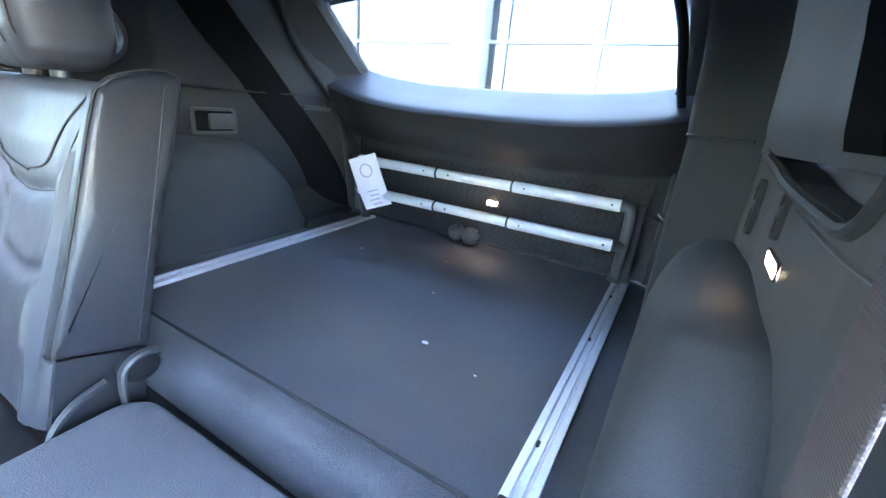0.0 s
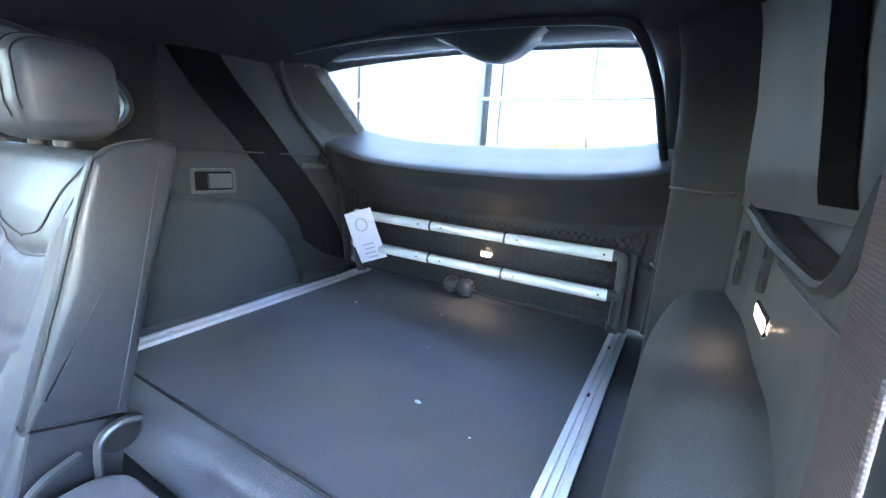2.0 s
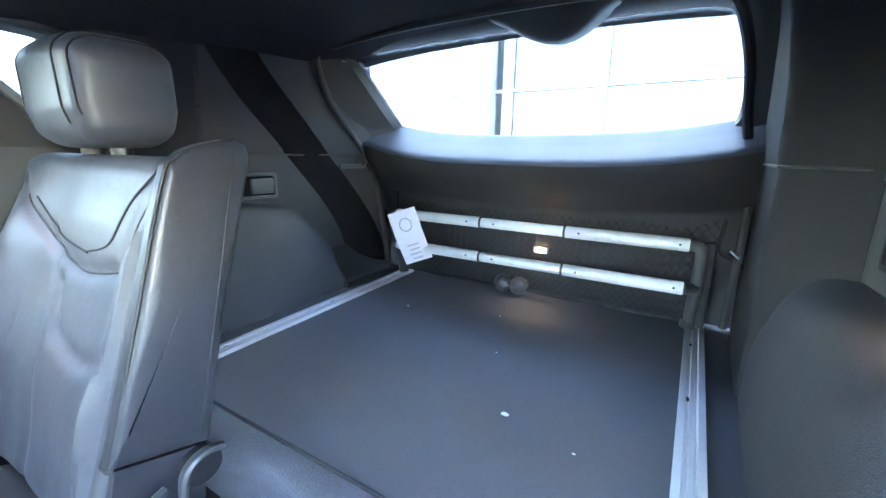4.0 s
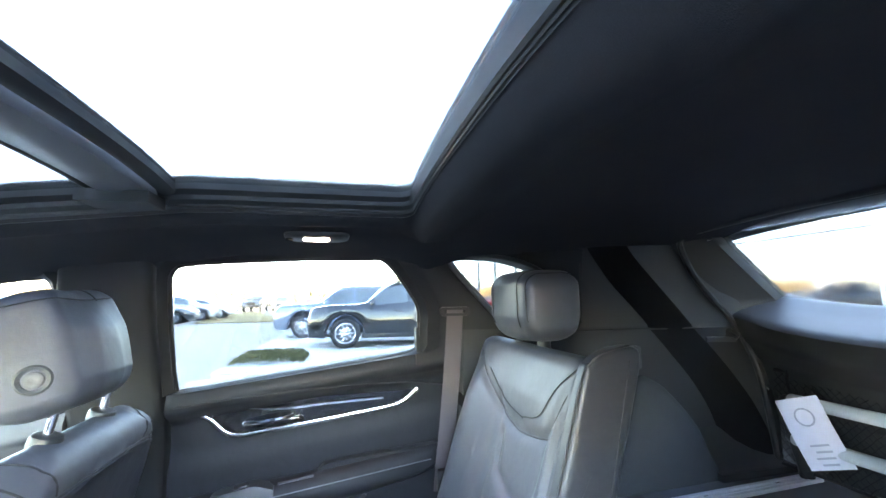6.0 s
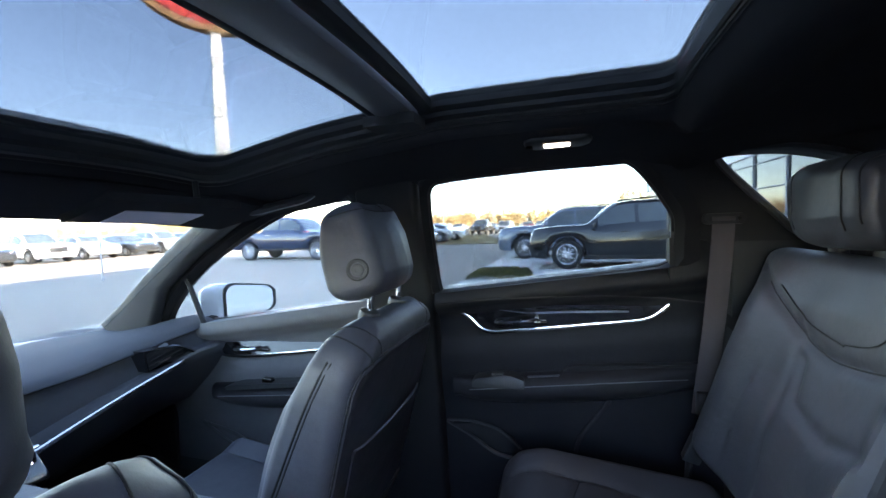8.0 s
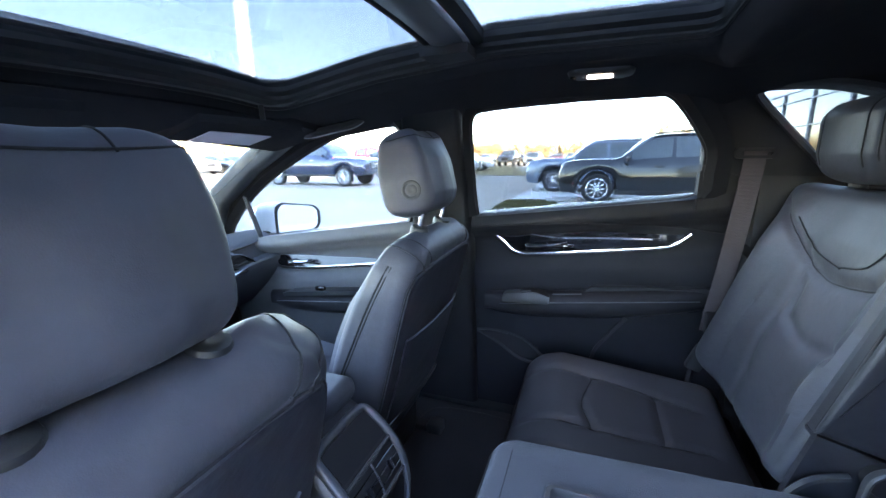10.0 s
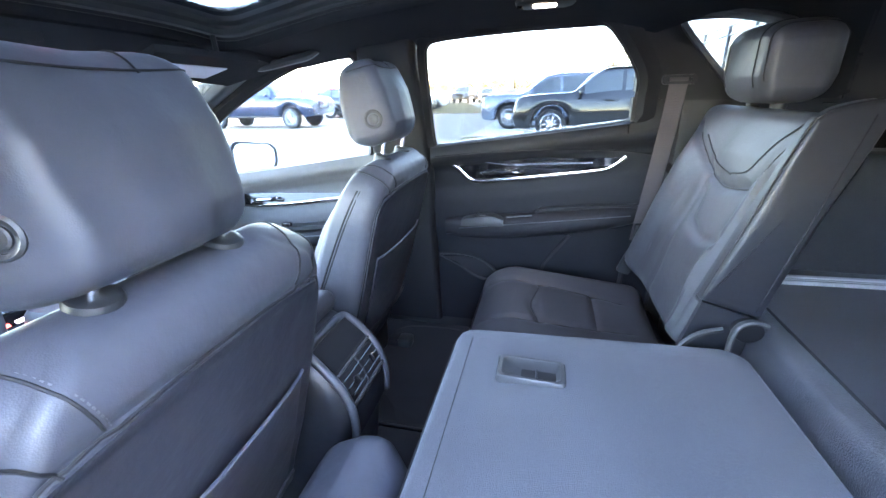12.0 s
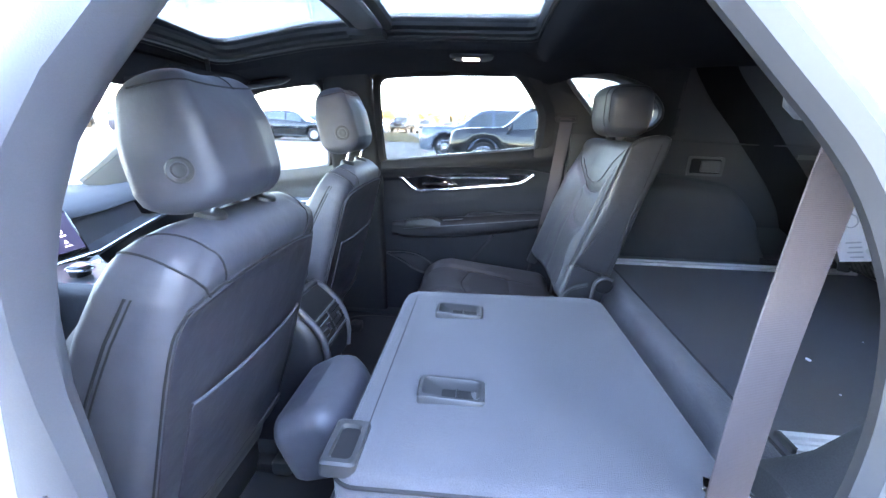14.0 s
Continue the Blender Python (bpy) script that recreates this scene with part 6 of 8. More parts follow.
def front_seat(cx, y0, dz, label, slim=0.55, head=0.0, tall=0.182, up=0.0, knob=1.18, bulge=0.022):
    """A leather bucket seat seen from behind: reclined back, pocket, headrest with a side button."""
    st = thing("front_seat", (cx, y0 + 0.3, 0.35), label, "car seat", "front seats")
    R = 16.0
    M = pose(cx, y0 + 0.162, 0.524 + dz, R, 0, 0)       # foot of the backrest; z runs up the back, -y is its rear
    hgt = 0.585 + up
    TB = 0.93

    def half(v):
        return curve([(0, 0.235), (0.30, 0.247), (0.62, 0.250), (0.78, 0.247), (0.88, 0.236), (0.95, 0.216), (1, 0.18)], v)

    def dep(v):
        return curve([(0, 0.13), (0.35, 0.140), (0.7, 0.132), (0.88, 0.124), (1, 0.110)], v)

    RIM_X = [(0.0, 0.18), (0.05, 0.222), (0.12, 0.232), (0.36, 0.236), (0.44, 0.234), (0.48, 0.229), (0.505, 0.217), (0.522, 0.196), (0.532, 0.13), (0.536, 0.0)]
    SHELL = [(-x, z) for z, x in RIM_X] + [(x, z) for z, x in reversed(RIM_X[:-1])]
    SHELL = [(x, z + up * 0.1 if z > 0.4 else z) for x, z in SHELL]

    def rear(x, z):
        d = 0.012 * math.cos(max(-1, min(1, x / 0.26)) * math.pi / 2) ** 0.5
        k = near_line((x, z), SHELL)
        inside = abs(x) < curve(RIM_X, z - up * 0.1) and z < 0.536 + up * 0.1
        if inside:
            d -= 0.007 * (1 - math.exp(-(k / 0.016) ** 2))
        else:
            d -= 0.004 * math.exp(-(k / 0.012) ** 2)
        return d + 0.0018 * noise.noise(V(x * 8, z * 8, cx * 5))

    def fr(x, z):
        d = bulge * math.exp(-((abs(x) - 0.205) / 0.045) ** 2) * curve([(0, 0.7), (0.15, 1), (0.40, 0.9), (0.50, 0.1)], z)
        for line in ([(-0.14, 0.0), (-0.13, 0.42)], [(0.14, 0.0), (0.13, 0.42)]):
            d -= 0.006 * math.exp(-(near_line((x, z), line) / 0.008) ** 2)
        return d

    bm = B()
    cushion(bm, half, dep, hgt, 0.032, fr, None, nz=90, n=8, fx=64, back=rear, cap_r=0.045)
    for v in bm.verts:
        if v.co.y > -0.02:
            v.co.y = -0.02 + (v.co.y + 0.02) * soft([(0, 1), (0.30, 1), (0.45, 1 - 0.36 * slim), (0.56, 1 - 0.87 * slim), (0.60, 1 - slim)], v.co.z, 0.02)
    taper(bm, TB, -0.075, 0.05, M)
    back_bm = bm.copy()
    bk = part("backrest", bm, LEATHER, st, "charcoal leather backrest")

    R3 = M.to_3x3()
    rear_tree = BVHTree.FromBMesh(back_bm)

    def on_r(x, z, lift=0.001):
        hit = None
        while hit is None:
            hit = rear_tree.ray_cast(M @ V(x * TB, 0, z), R3 @ V(0, -1, 0))[0]
            x *= 0.985
        return hit + R3 @ V(0, -lift, 0)

    bm = B()
    P = smooth_path([(a, 0, b) for a, b in SHELL], 8)
    tube(bm, [on_r(p.x, max(p.z, 0.004), 0.0008) for p in P], 0.0019, 6)
    part("shell_seam", bm, SEAM, bk, "dark seam of the rear panel")
    # dark panel that fills the seam's outline
    edge = [(z, x - 0.004) for z, x in RIM_X[:-2]] + [(0.529, 0.13), (0.533, 0.09)]
    bm = B()
    sheet(bm, lambda u, v: on_r(lerp(-1, 1, u) * curve(edge, lerp(0.02, 0.533, v)), lerp(0.02, 0.533 + up * 0.1, v), 0.0026), 48, 60, R3 @ V(0, 0.004, 0))
    part("rear_panel", bm, PANEL_VINYL, bk, "dark vinyl rear panel")
    # yoke seams: a stitched one over the shoulder, one from the panel's corner round the flank
    for sx in (-1, 1):
        over = cast(back_bm, [(M @ V(sx * lerp(0.122, 0.182, k / 24), 0, 0.534 + up * 0.1), R3 @ V(sx * 0.10, -math.cos(radians(lerp(2, 150, k / 24))), math.sin(radians(lerp(2, 150, k / 24))))) for k in range(25)], 0.0004)
        bm = B()
        tube(bm, over, 0.0015, 6)
        part("yoke_seam", bm, SEAM, bk)
        way = [V(sx * 0.35, -1.0, 0.02), V(sx * 0.55, -0.9, 0.35), V(sx * 0.9, -0.5, 0.72), V(sx * 0.9, 0.0, 0.75), V(sx * 0.9, 0.6, 0.6)]
        flank = cast(back_bm, [(M @ V(sx * 0.135, 0, 0.520), R3 @ p) for p in smooth_path(way, 6)], 0.0004)
        bm = B()
        tube(bm, flank, 0.0017, 6)
        part("yoke_seam", bm, SEAM, bk)
        bm = B()
        P = smooth_path([p + R3 @ V(-sx * 0.005, 0, 0) for p in over], 3)
        for k in range(0, len(P) - 1, 2):
            tube(bm, [P[k], P[k + 1]], 0.0009, 4)
        tagged(part("stitching", bm, STITCH, bk, "pale stitches beside the seam"), kind="stuff")
        # long seam down the side bolster
        bm = B()
        for off, r in ((-0.013, 0.0022), (-0.020, 0.0015)):
            tube(bm, cast(back_bm, [(M @ V(0, curve([(0, 0.056), (0.25, 0.048), (0.42, 0.024), (0.53, 0.006)], z) + off, z), R3 @ V(sx, 0, 0)) for z in [0.02 + 0.03 * k for k in range(18)]], 0.0003), r, 6)
        part("bolster_seam", bm, SEAM, bk)
    back_bm.free()
    # map pocket: a slack panel with a stiff top edge
    bm = B()

    def pk(u, v):
        x = lerp(-0.185, 0.185, u)
        z = lerp(0.085, 0.354 + 0.004 * math.sin(math.pi * u), v)
        return on_r(x, z, 0.006 + 0.010 * math.sin(math.pi * u) ** 0.5 * (0.5 + 0.5 * v))
    sheet(bm, pk, 24, 20, R3 @ V(0, 0.003, 0))
    po = part("map_pocket", bm, PANEL_VINYL, st, "dark vinyl map pocket")
    bm = B()
    tube(bm, [V(*pk(k / 24, 1.0)) for k in range(25)], 0.0032, 6)
    part("pocket_edge", bm, LEATHER, po, "rolled pocket edge")
    # hem under the rear panel
    bm = B()
    strap(bm, [on_r(lerp(-0.20, 0.20, k / 16), 0.082 + 0.002 * math.sin(3 * k), 0.010) for k in range(17)], R3 @ V(0, 0, 1), 0.024, 0.004)
    part("hem", bm, PLASTIC_GREY, st, "pale grey hem strip")
    # posts, guides and headrest
    H = M @ pose(0, 0.008, hgt + 0.020 + head, -31, 0, 0)
    for sx in (-1, 1):
        bm = B()
        tube(bm, [M @ V(sx * 0.075, -0.004, hgt - 0.03), M @ V(sx * 0.075, 0.004, hgt + 0.07)], 0.0065, 12)
        p_ = part("post", bm, CHROME, st, "chrome headrest post")
        bm = B()
        rings = [[M @ V(sx * 0.075 + r * math.cos(2 * math.pi * k / 20), -0.002 + r * math.sin(2 * math.pi * k / 20), hgt + z) for k in range(20)] for r, z in ((0.022, -0.012), (0.022, 0.001), (0.020, 0.0055), (0.015, 0.0075), (0.009, 0.0075))]
        loft(bm, rings)
        part("guide", bm, PLASTIC, p_, "black post guide")

    def hb(x, z):
        return 0.010 * math.cos(max(-1, min(1, x / 0.14)) * math.pi / 2) - 0.016 * max(0, (z - 0.09) / 0.09) ** 2

    def hf_(x, z):
        return 0.012 * math.cos(max(-1, min(1, x / 0.14)) * math.pi / 2)

    bm = B()
    cushion(bm, lambda v: curve([(0, 0.134), (0.12, 0.143), (0.45, 0.137), (0.85, 0.116), (1, 0.097)], v), lambda v: curve([(0, 0.078), (0.2, 0.112), (0.6, 0.115), (1, 0.082)], v), tall, 0.026, hf_, None, nz=34, n=8, fx=30, back=hb, cap_r=0.024, fade=0.07)
    for v in bm.verts:
        v.co.x *= taper_at(v.co.y, lerp(0.60, 0.90, v.co.z / tall), -0.058, 0.056)
    bmesh.ops.transform(bm, matrix=H, verts=bm.verts[:])
    hd = part("headrest", bm, LEATHER, st, "padded charcoal leather headrest")
    head_bm = B()
    head_bm.from_mesh(hd.data)
    H3 = H.to_3x3()
    for rays, r in (([(H @ V(0, 0, tall - 0.028), H3 @ V(math.cos(radians(q)), math.sin(radians(q)), 0.06)) for q in range(170, 371, 5)], 0.0013), ([(H @ V(0.03, 0, tall - 0.042), H3 @ V(0.0, math.cos(radians(q)), math.sin(radians(q)))) for q in range(60, 165, 6)], 0.0011)):
        bm = B()
        tube(bm, cast(head_bm, rays, 0.0007), r, 6)
        part("seam", bm, SEAM, hd)
    head_bm.free()
    # release button on the left flank
    head_bm = B()
    head_bm.from_mesh(hd.data)
    bc, ax = BVHTree.FromBMesh(head_bm).ray_cast(H @ V(0, -0.014, 0.060), H3 @ V(-1, 0, 0))[:2]
    head_bm.free()
    w_ = (H3 @ V(0, 0, 1) - ax * ax.dot(H3 @ V(0, 0, 1))).normalized()
    u_ = ax.cross(w_)
    ringp = lambda r, o: [bc + ax * o + knob * r * (math.cos(2 * math.pi * k / 24) * u_ + math.sin(2 * math.pi * k / 24) * w_) for k in range(24)]
    bm = B()
    collar(bm, [ringp(0.0190, -0.006), ringp(0.0190, 0.0012), ringp(0.0165, 0.0030), ringp(0.0125, 0.0015), ringp(0.0115, -0.006)])
    bz = part("button_ring", bm, PLASTIC_GREY, hd, "grey ring round the release button")
    bm = B()
    loft(bm, [ringp(0.0105, -0.006), ringp(0.0105, 0.002), ringp(0.0085, 0.0030), ringp(0.004, 0.0020)])
    part("button", bm, PLASTIC_GREY, bz, "grey release button")
    # cushion and frame

    def cf(x, z):
        return 0.030 * math.exp(-((abs(x) - 0.215) / 0.04) ** 2) - 0.006 * math.exp(-(near_line((abs(x), z), [(0.15, 0.02), (0.14, 0.5)]) / 0.009) ** 2)
    bm = B()
    cm = Matrix(((1, 0, 0, cx), (0, 0, 1, y0 + 0.13), (0, 1, 0, 0.470 + dz), (0, 0, 0, 1))) @ pose(0, 0, 0, -6, 0, 0)
    cushion(bm, lambda v: 0.25, lambda v: curve([(0, 0.13), (1, 0.15)], v), 0.53, 0.05, cf, cm, nz=30, n=6, fx=40, cap_r=0.05)
    part("seat_cushion", bm, LEATHER, st, "charcoal leather seat cushion")
    bm = B()
    box(bm, (cx - 0.21, y0 + 0.14, 0.34), (cx + 0.21, y0 + 0.62, 0.46 + dz), 0.02)
    part("seat_base", bm, PLASTIC, st, "black seat frame")
    for sx in (-1, 1):
        bm = B()
        box(bm, (cx + sx * 0.20 - 0.02, y0 + 0.06, 0.345), (cx + sx * 0.20 + 0.02, y0 + 0.68, 0.375), 0.008)
        rl = part("slide_rail", bm, BLACK, st, "black seat slide rail")
        bm = B()
        box(bm, (cx + sx * 0.20 - 0.028, y0 + 0.045, 0.345), (cx + sx * 0.20 + 0.028, y0 + 0.10, 0.39), 0.012)
        part("rail_cap", bm, PLASTIC, rl, "black rail end cap")
    return st


front_seat(-0.415, 0.622, 0.004, "charcoal leather driver seat seen from behind with a map pocket", 0.35, -0.016, 0.195, 0.015, 0.95, 0.045)
front_seat(0.350, 0.660, 0.024, "charcoal leather front passenger seat with a map pocket", head=0.012, tall=0.200)

# ---- seat belts ----
def seat_belt(f, P, label, guide_y, guide_z):
    b = thing("seat_belt", (f(0.62), -0.1, 0.80), label, "seat belt", "rear seat belts")
    bm = B()
    strap(bm, P[0], P[1], 0.047, 0.0024)
    part("webbing", bm, BELT, b, "grey woven webbing")
    bm = B()
    gx_ = f(0.628)
    collar(bm, [[V(gx_, guide_y + a, guide_z + c) for a, c in rrect(0.045, 0.013, 0.010, 4)], [V(gx_ - 0.012 * (1 if gx_ > 0 else -1), guide_y + a, guide_z + c) for a, c in rrect(0.044, 0.012, 0.010, 4)],
                [V(gx_ - 0.012 * (1 if gx_ > 0 else -1), guide_y + a, guide_z + c) for a, c in rrect(0.032, 0.005, 0.004, 4)], [V(gx_, guide_y + a, guide_z + c) for a, c in rrect(0.032, 0.005, 0.004, 4)]])
    part("guide_loop", bm, PLASTIC_WALL, b, "dark belt guide")
    return b


rb = seat_belt(lambda x: x, (smooth_path([(0.640, -0.092, 1.290), (0.618, -0.090, 1.272), (0.612, -0.080, 1.15), (0.618, -0.068, 1.0), (0.628, -0.055, 0.86), (0.630, -0.050, 0.80)], 6), (0, 1, 0)), "grey-brown rear seat belt hanging from the pillar", -0.092, 1.280)
bm = B()
box(bm, (0.612, -0.075, 0.80), (0.640, -0.035, 0.86), 0.006)
part("latch_plate", bm, BLACK, rb, "black belt tongue")
lb = seat_belt(lambda x: xm(x), (smooth_path([(-0.640, -0.116, 1.284), (-0.628, -0.114, 1.268), (-0.626, -0.110, 1.235), (-0.627, -0.102, 1.12), (-0.627, -0.097, 0.98), (-0.626, -0.098, 0.86), (-0.618, -0.105, 0.797)], 6), (0.05, 1, 0)), "grey-brown rear seat belt by the open door", -0.105, 1.288)
bm = B()
box(bm, (-0.035, -0.010, 0), (0.035, 0.010, 0.012), 0.003, m=pose(-0.600, -0.125, 0.792, 0, 0, 65))
pl = part("latch_plate", bm, CHROME, lb, "steel belt tongue")
bm = B()
box(bm, (-0.030, 0.012, 0), (0.030, 0.03, 0.010), 0.003, m=pose(-0.600, -0.125, 0.792, 0, 0, 65))
part("tongue_grip", bm, PLASTIC, pl, "black grip")
bm = B()
rings = []
for z, hx, hy, k in ((1.256, 0.022, 0.060, 0.0), (1.260, 0.034, 0.076, 0.0), (1.270, 0.040, 0.084, 0.0), (1.30, 0.042, 0.087, 0.0), (1.36, 0.042, 0.088, 0.012), (1.43, 0.042, 0.088, 0.035), (1.50, 0.045, 0.092, 0.065)):
    rings.append([V(-0.676 + k + a, -0.112 + b, z) for a, b in rrect(hx, hy, 0.018, 5)])
loft(bm, rings)
solo("pillar", bm, PLASTIC_BEZEL, "grey pillar cover from which the near belt runs", "pillar trim", kind="structure")
bm = B()
prism(bm, [V(-0.6325, -0.118 + a, 1.281 + b) for a, b in rrect(0.036, 0.011, 0.008, 4)], (-0.012, 0, 0))
part("belt_slot", bm, CLOTH, lb, "black belt slot", smooth=0)
# ---- rear face of the centre console ----
console = thing("rear_console", (-0.045, 0.75, 0.35), "centre console with rear air vents and a silver frame", "console")
KX = -0.050
bm = B()
rings = []
for z, w, y0_ in ((0.34, 0.105, 0.640), (0.45, 0.106, 0.625), (0.56, 0.106, 0.612), (0.64, 0.105, 0.603), (0.69, 0.104, 0.608), (0.73, 0.102, 0.628), (0.765, 0.098, 0.658), (0.790, 0.092, 0.690), (0.802, 0.080, 0.715)):
    rings.append([V(KX + a, (y0_ + 1.45) / 2 + b, z) for a, b in rrect(w, (1.45 - y0_) / 2, 0.045, 6)])
loft(bm, rings)
part("console_body", bm, LEATHER_SIDE, console, "dark moulded console body")
bm = B()
cushion(bm, lambda v: 0.105, lambda v: 0.05, 0.36, 0.02, None, Matrix(((1, 0, 0, KX), (0, 0, 1, 0.71), (0, 1, 0, 0.815), (0, 0, 0, 1))), nz=10, n=5, fx=10)
part("armrest_lid", bm, LEATHER, console, "leather armrest lid")
# rounded face: a grey hoop round a dark display, two vents and a flap
FACE = smooth_path([(0, 0.690, 0.792), (0, 0.660, 0.768), (0, 0.630, 0.738), (0, 0.608, 0.702), (0, 0.598, 0.662), (0, 0.596, 0.620), (0, 0.602, 0.575)], 6)


def face_at(a, s, lift):
    """A place on the console's rounded face: a across, s from its top (0) to its foot (1)."""
    q = max(0.0, min(1.0, s)) * (len(FACE) - 1)
    i = min(int(q), len(FACE) - 2)
    p = FACE[i].lerp(FACE[i + 1], q - i)
    t = (FACE[min(i + 2, len(FACE) - 1)] - FACE[max(i - 1, 0)]).normalized()
    return V(KX - 0.004 + a, p.y, p.z) + V(0, t.z, -t.y).normalized() * lift


def face_patch(a0, a1, s0, s1, lift, th=0.004):
    bm = B()
    f = [[bm.verts.new(face_at(lerp(a0, a1, i / 6), lerp(s0, s1, j / 8), lift - (0.0 if k else th))) for i in range(7)] for k in (0, 1) for j in range(9)]
    lo_, hi_ = f[:9], f[9:]
    for j in range(8):
        for i in range(6):
            bm.faces.new((hi_[j][i], hi_[j][i + 1], hi_[j + 1][i + 1], hi_[j + 1][i]))
    for j in range(8):
        for i in (0, 6):
            bm.faces.new((hi_[j][i], hi_[j + 1][i], lo_[j + 1][i], lo_[j][i]))
    for i in range(6):
        for j in (0, 8):
            bm.faces.new((hi_[j][i], hi_[j][i + 1], lo_[j][i + 1], lo_[j][i]))
    return bm


UPF = 1 if face_at(0, 0.5, 0.01).y < face_at(0, 0.5, 0.0).y else -1
bm = B()
hoop = [(a, s_) for a, s_ in [(-0.083, 0.92), (-0.084, 0.7), (-0.084, 0.45), (-0.083, 0.2), (-0.078, 0.06), (-0.055, 0.015), (0.0, 0.01), (0.055, 0.015), (0.078, 0.06), (0.083, 0.2), (0.084, 0.45), (0.084, 0.7), (0.083, 0.92)]]
tube(bm, smooth_path([face_at(a, s_, 0.003 * UPF) for a, s_ in hoop], 5), 0.0090, 10)
part("face_hoop", bm, PLASTIC_BEZEL, console, "satin grey hoop")
part("face_plate", face_patch(-0.081, 0.081, 0.03, 0.93, 0.0025 * UPF), BLACK, console, "black face plate")
part("display", face_patch(-0.070, 0.070, 0.07, 0.30, 0.0045 * UPF), FRAME_BLACK, console, "gloss black climate display")
bm = B()
tube(bm, [face_at(a, 0.335, 0.006 * UPF) for a in (-0.074, -0.03, 0.03, 0.074)], 0.0035, 6)
part("vent_rail", bm, PLASTIC_GREY, console, "grey rail")
bm = B()
tube(bm, [face_at(a, 0.60, 0.006 * UPF) for a in (-0.074, -0.03, 0.03, 0.074)], 0.0035, 6)
part("vent_rail", bm, PLASTIC_GREY, console, "grey rail")
for sx in (-1, 1):
    o = sx * 0.037
    vf = part("air_vent", face_patch(o - 0.034, o + 0.034, 0.36, 0.57, 0.0040 * UPF), BLACK, console, "black air vent")
    for k in range(3):
        bm = B()
        tube(bm, [face_at(o - 0.033, 0.40 + 0.065 * k, 0.006 * UPF), face_at(o + 0.033, 0.40 + 0.065 * k, 0.006 * UPF)], 0.0016, 5)
        part("slat", bm, GLOSS, vf, "gloss black slat")
    bm = B()
    tube(bm, [face_at(o, 0.43, 0.009 * UPF), face_at(o, 0.50, 0.009 * UPF)], 0.0065, 8)
    part("vent_tab", bm, CHROME, vf, "chrome tab")
bm = B()
tube(bm, [face_at(0, 0.34, 0.006 * UPF), face_at(0, 0.60, 0.006 * UPF)], 0.003, 6)
part("vent_divider", bm, PLASTIC_GREY, console, "grey divider between the vents")
part("socket_flap", face_patch(-0.066, 0.066, 0.65, 0.86, 0.005 * UPF), FRAME_BLACK, console, "dark socket flap")

# carpet mat in the rear footwell
mat_pts = smooth_path([(0.09, 0.50, 0), (0.10, 0.72, 0), (0.16, 0.80, 0), (0.40, 0.82, 0), (0.62, 0.80, 0), (0.68, 0.72, 0), (0.68, 0.52, 0), (0.62, 0.47, 0), (0.36, 0.46, 0), (0.15, 0.46, 0)], 5, closed=True)
floor_mat = thing("floor_mat", (0.38, 0.62, 0.345), "black carpet mat with a bound edge in the rear footwell", "floor mat")
mz = lambda p: 0.350 + 0.10 * math.exp(-((p.x + 0.02) / 0.13) ** 4)
bm = B()
prism(bm, [V(p.x, p.y, mz(p) + 0.006) for p in mat_pts], (0, 0, -0.010))
part("mat_body", bm, CARPET, floor_mat, "black carpet pile", smooth=0)
bm = B()
tube(bm, [V(p.x, p.y, mz(p) + 0.005) for p in mat_pts], 0.0045, 6, closed=True)
part("bound_edge", bm, SEAM, floor_mat, "black bound edge")

# ---- dashboard and front end ----
dash = thing("dashboard", (0.0, 1.7, 0.5), "charcoal dashboard with a silver strip, vents and a lit screen", "dashboard")


def dash_edge(x):
    """How far forward the dashboard's lip stands: bowed, nearest at the doors."""
    return 1.665 - 0.20 * abs(x + 0.02) ** 2


def strip_z(x):
    """The silver strip's height: it sweeps down towards the middle."""
    return curve([(0.0, 0.700), (0.22, 0.735), (0.45, 0.805), (0.64, 0.860), (0.8, 0.88)], abs(x + 0.02))


def lip_z(x):
    """The height of the dashboard's lip, which rises to meet the doors."""
    e = abs(x + 0.02)
    return 0.888 + 0.045 * e + 0.12 * max(0.0, e - 0.36)


def dash_ring(x):
    y, e = dash_edge(x), abs(x + 0.02)
    zt, zs = lip_z(x), strip_z(x)
    prof = [(2.34, 0.60), (2.34, 0.890), (2.15, 0.905), (1.95, 0.915), (y + 0.10, zt + 0.006), (y + 0.03, zt), (y + 0.004, zt - 0.010), (y - 0.004, zt - 0.020), (y + 0.014, zt - 0.028),
            (y + 0.004 - 0.02 * (zt - zs) / 0.15, lerp(zt, zs, 0.85)), (y - 0.046, zs + 0.012), (y - 0.054, zs + 0.004), (y - 0.054, zs - 0.010), (y - 0.040, zs - 0.030), (y + 0.03, zs - 0.13), (y + 0.13, zs - 0.22), (y + 0.30, zs - 0.28)]
    return [V(x, a, b) for a, b in prof]


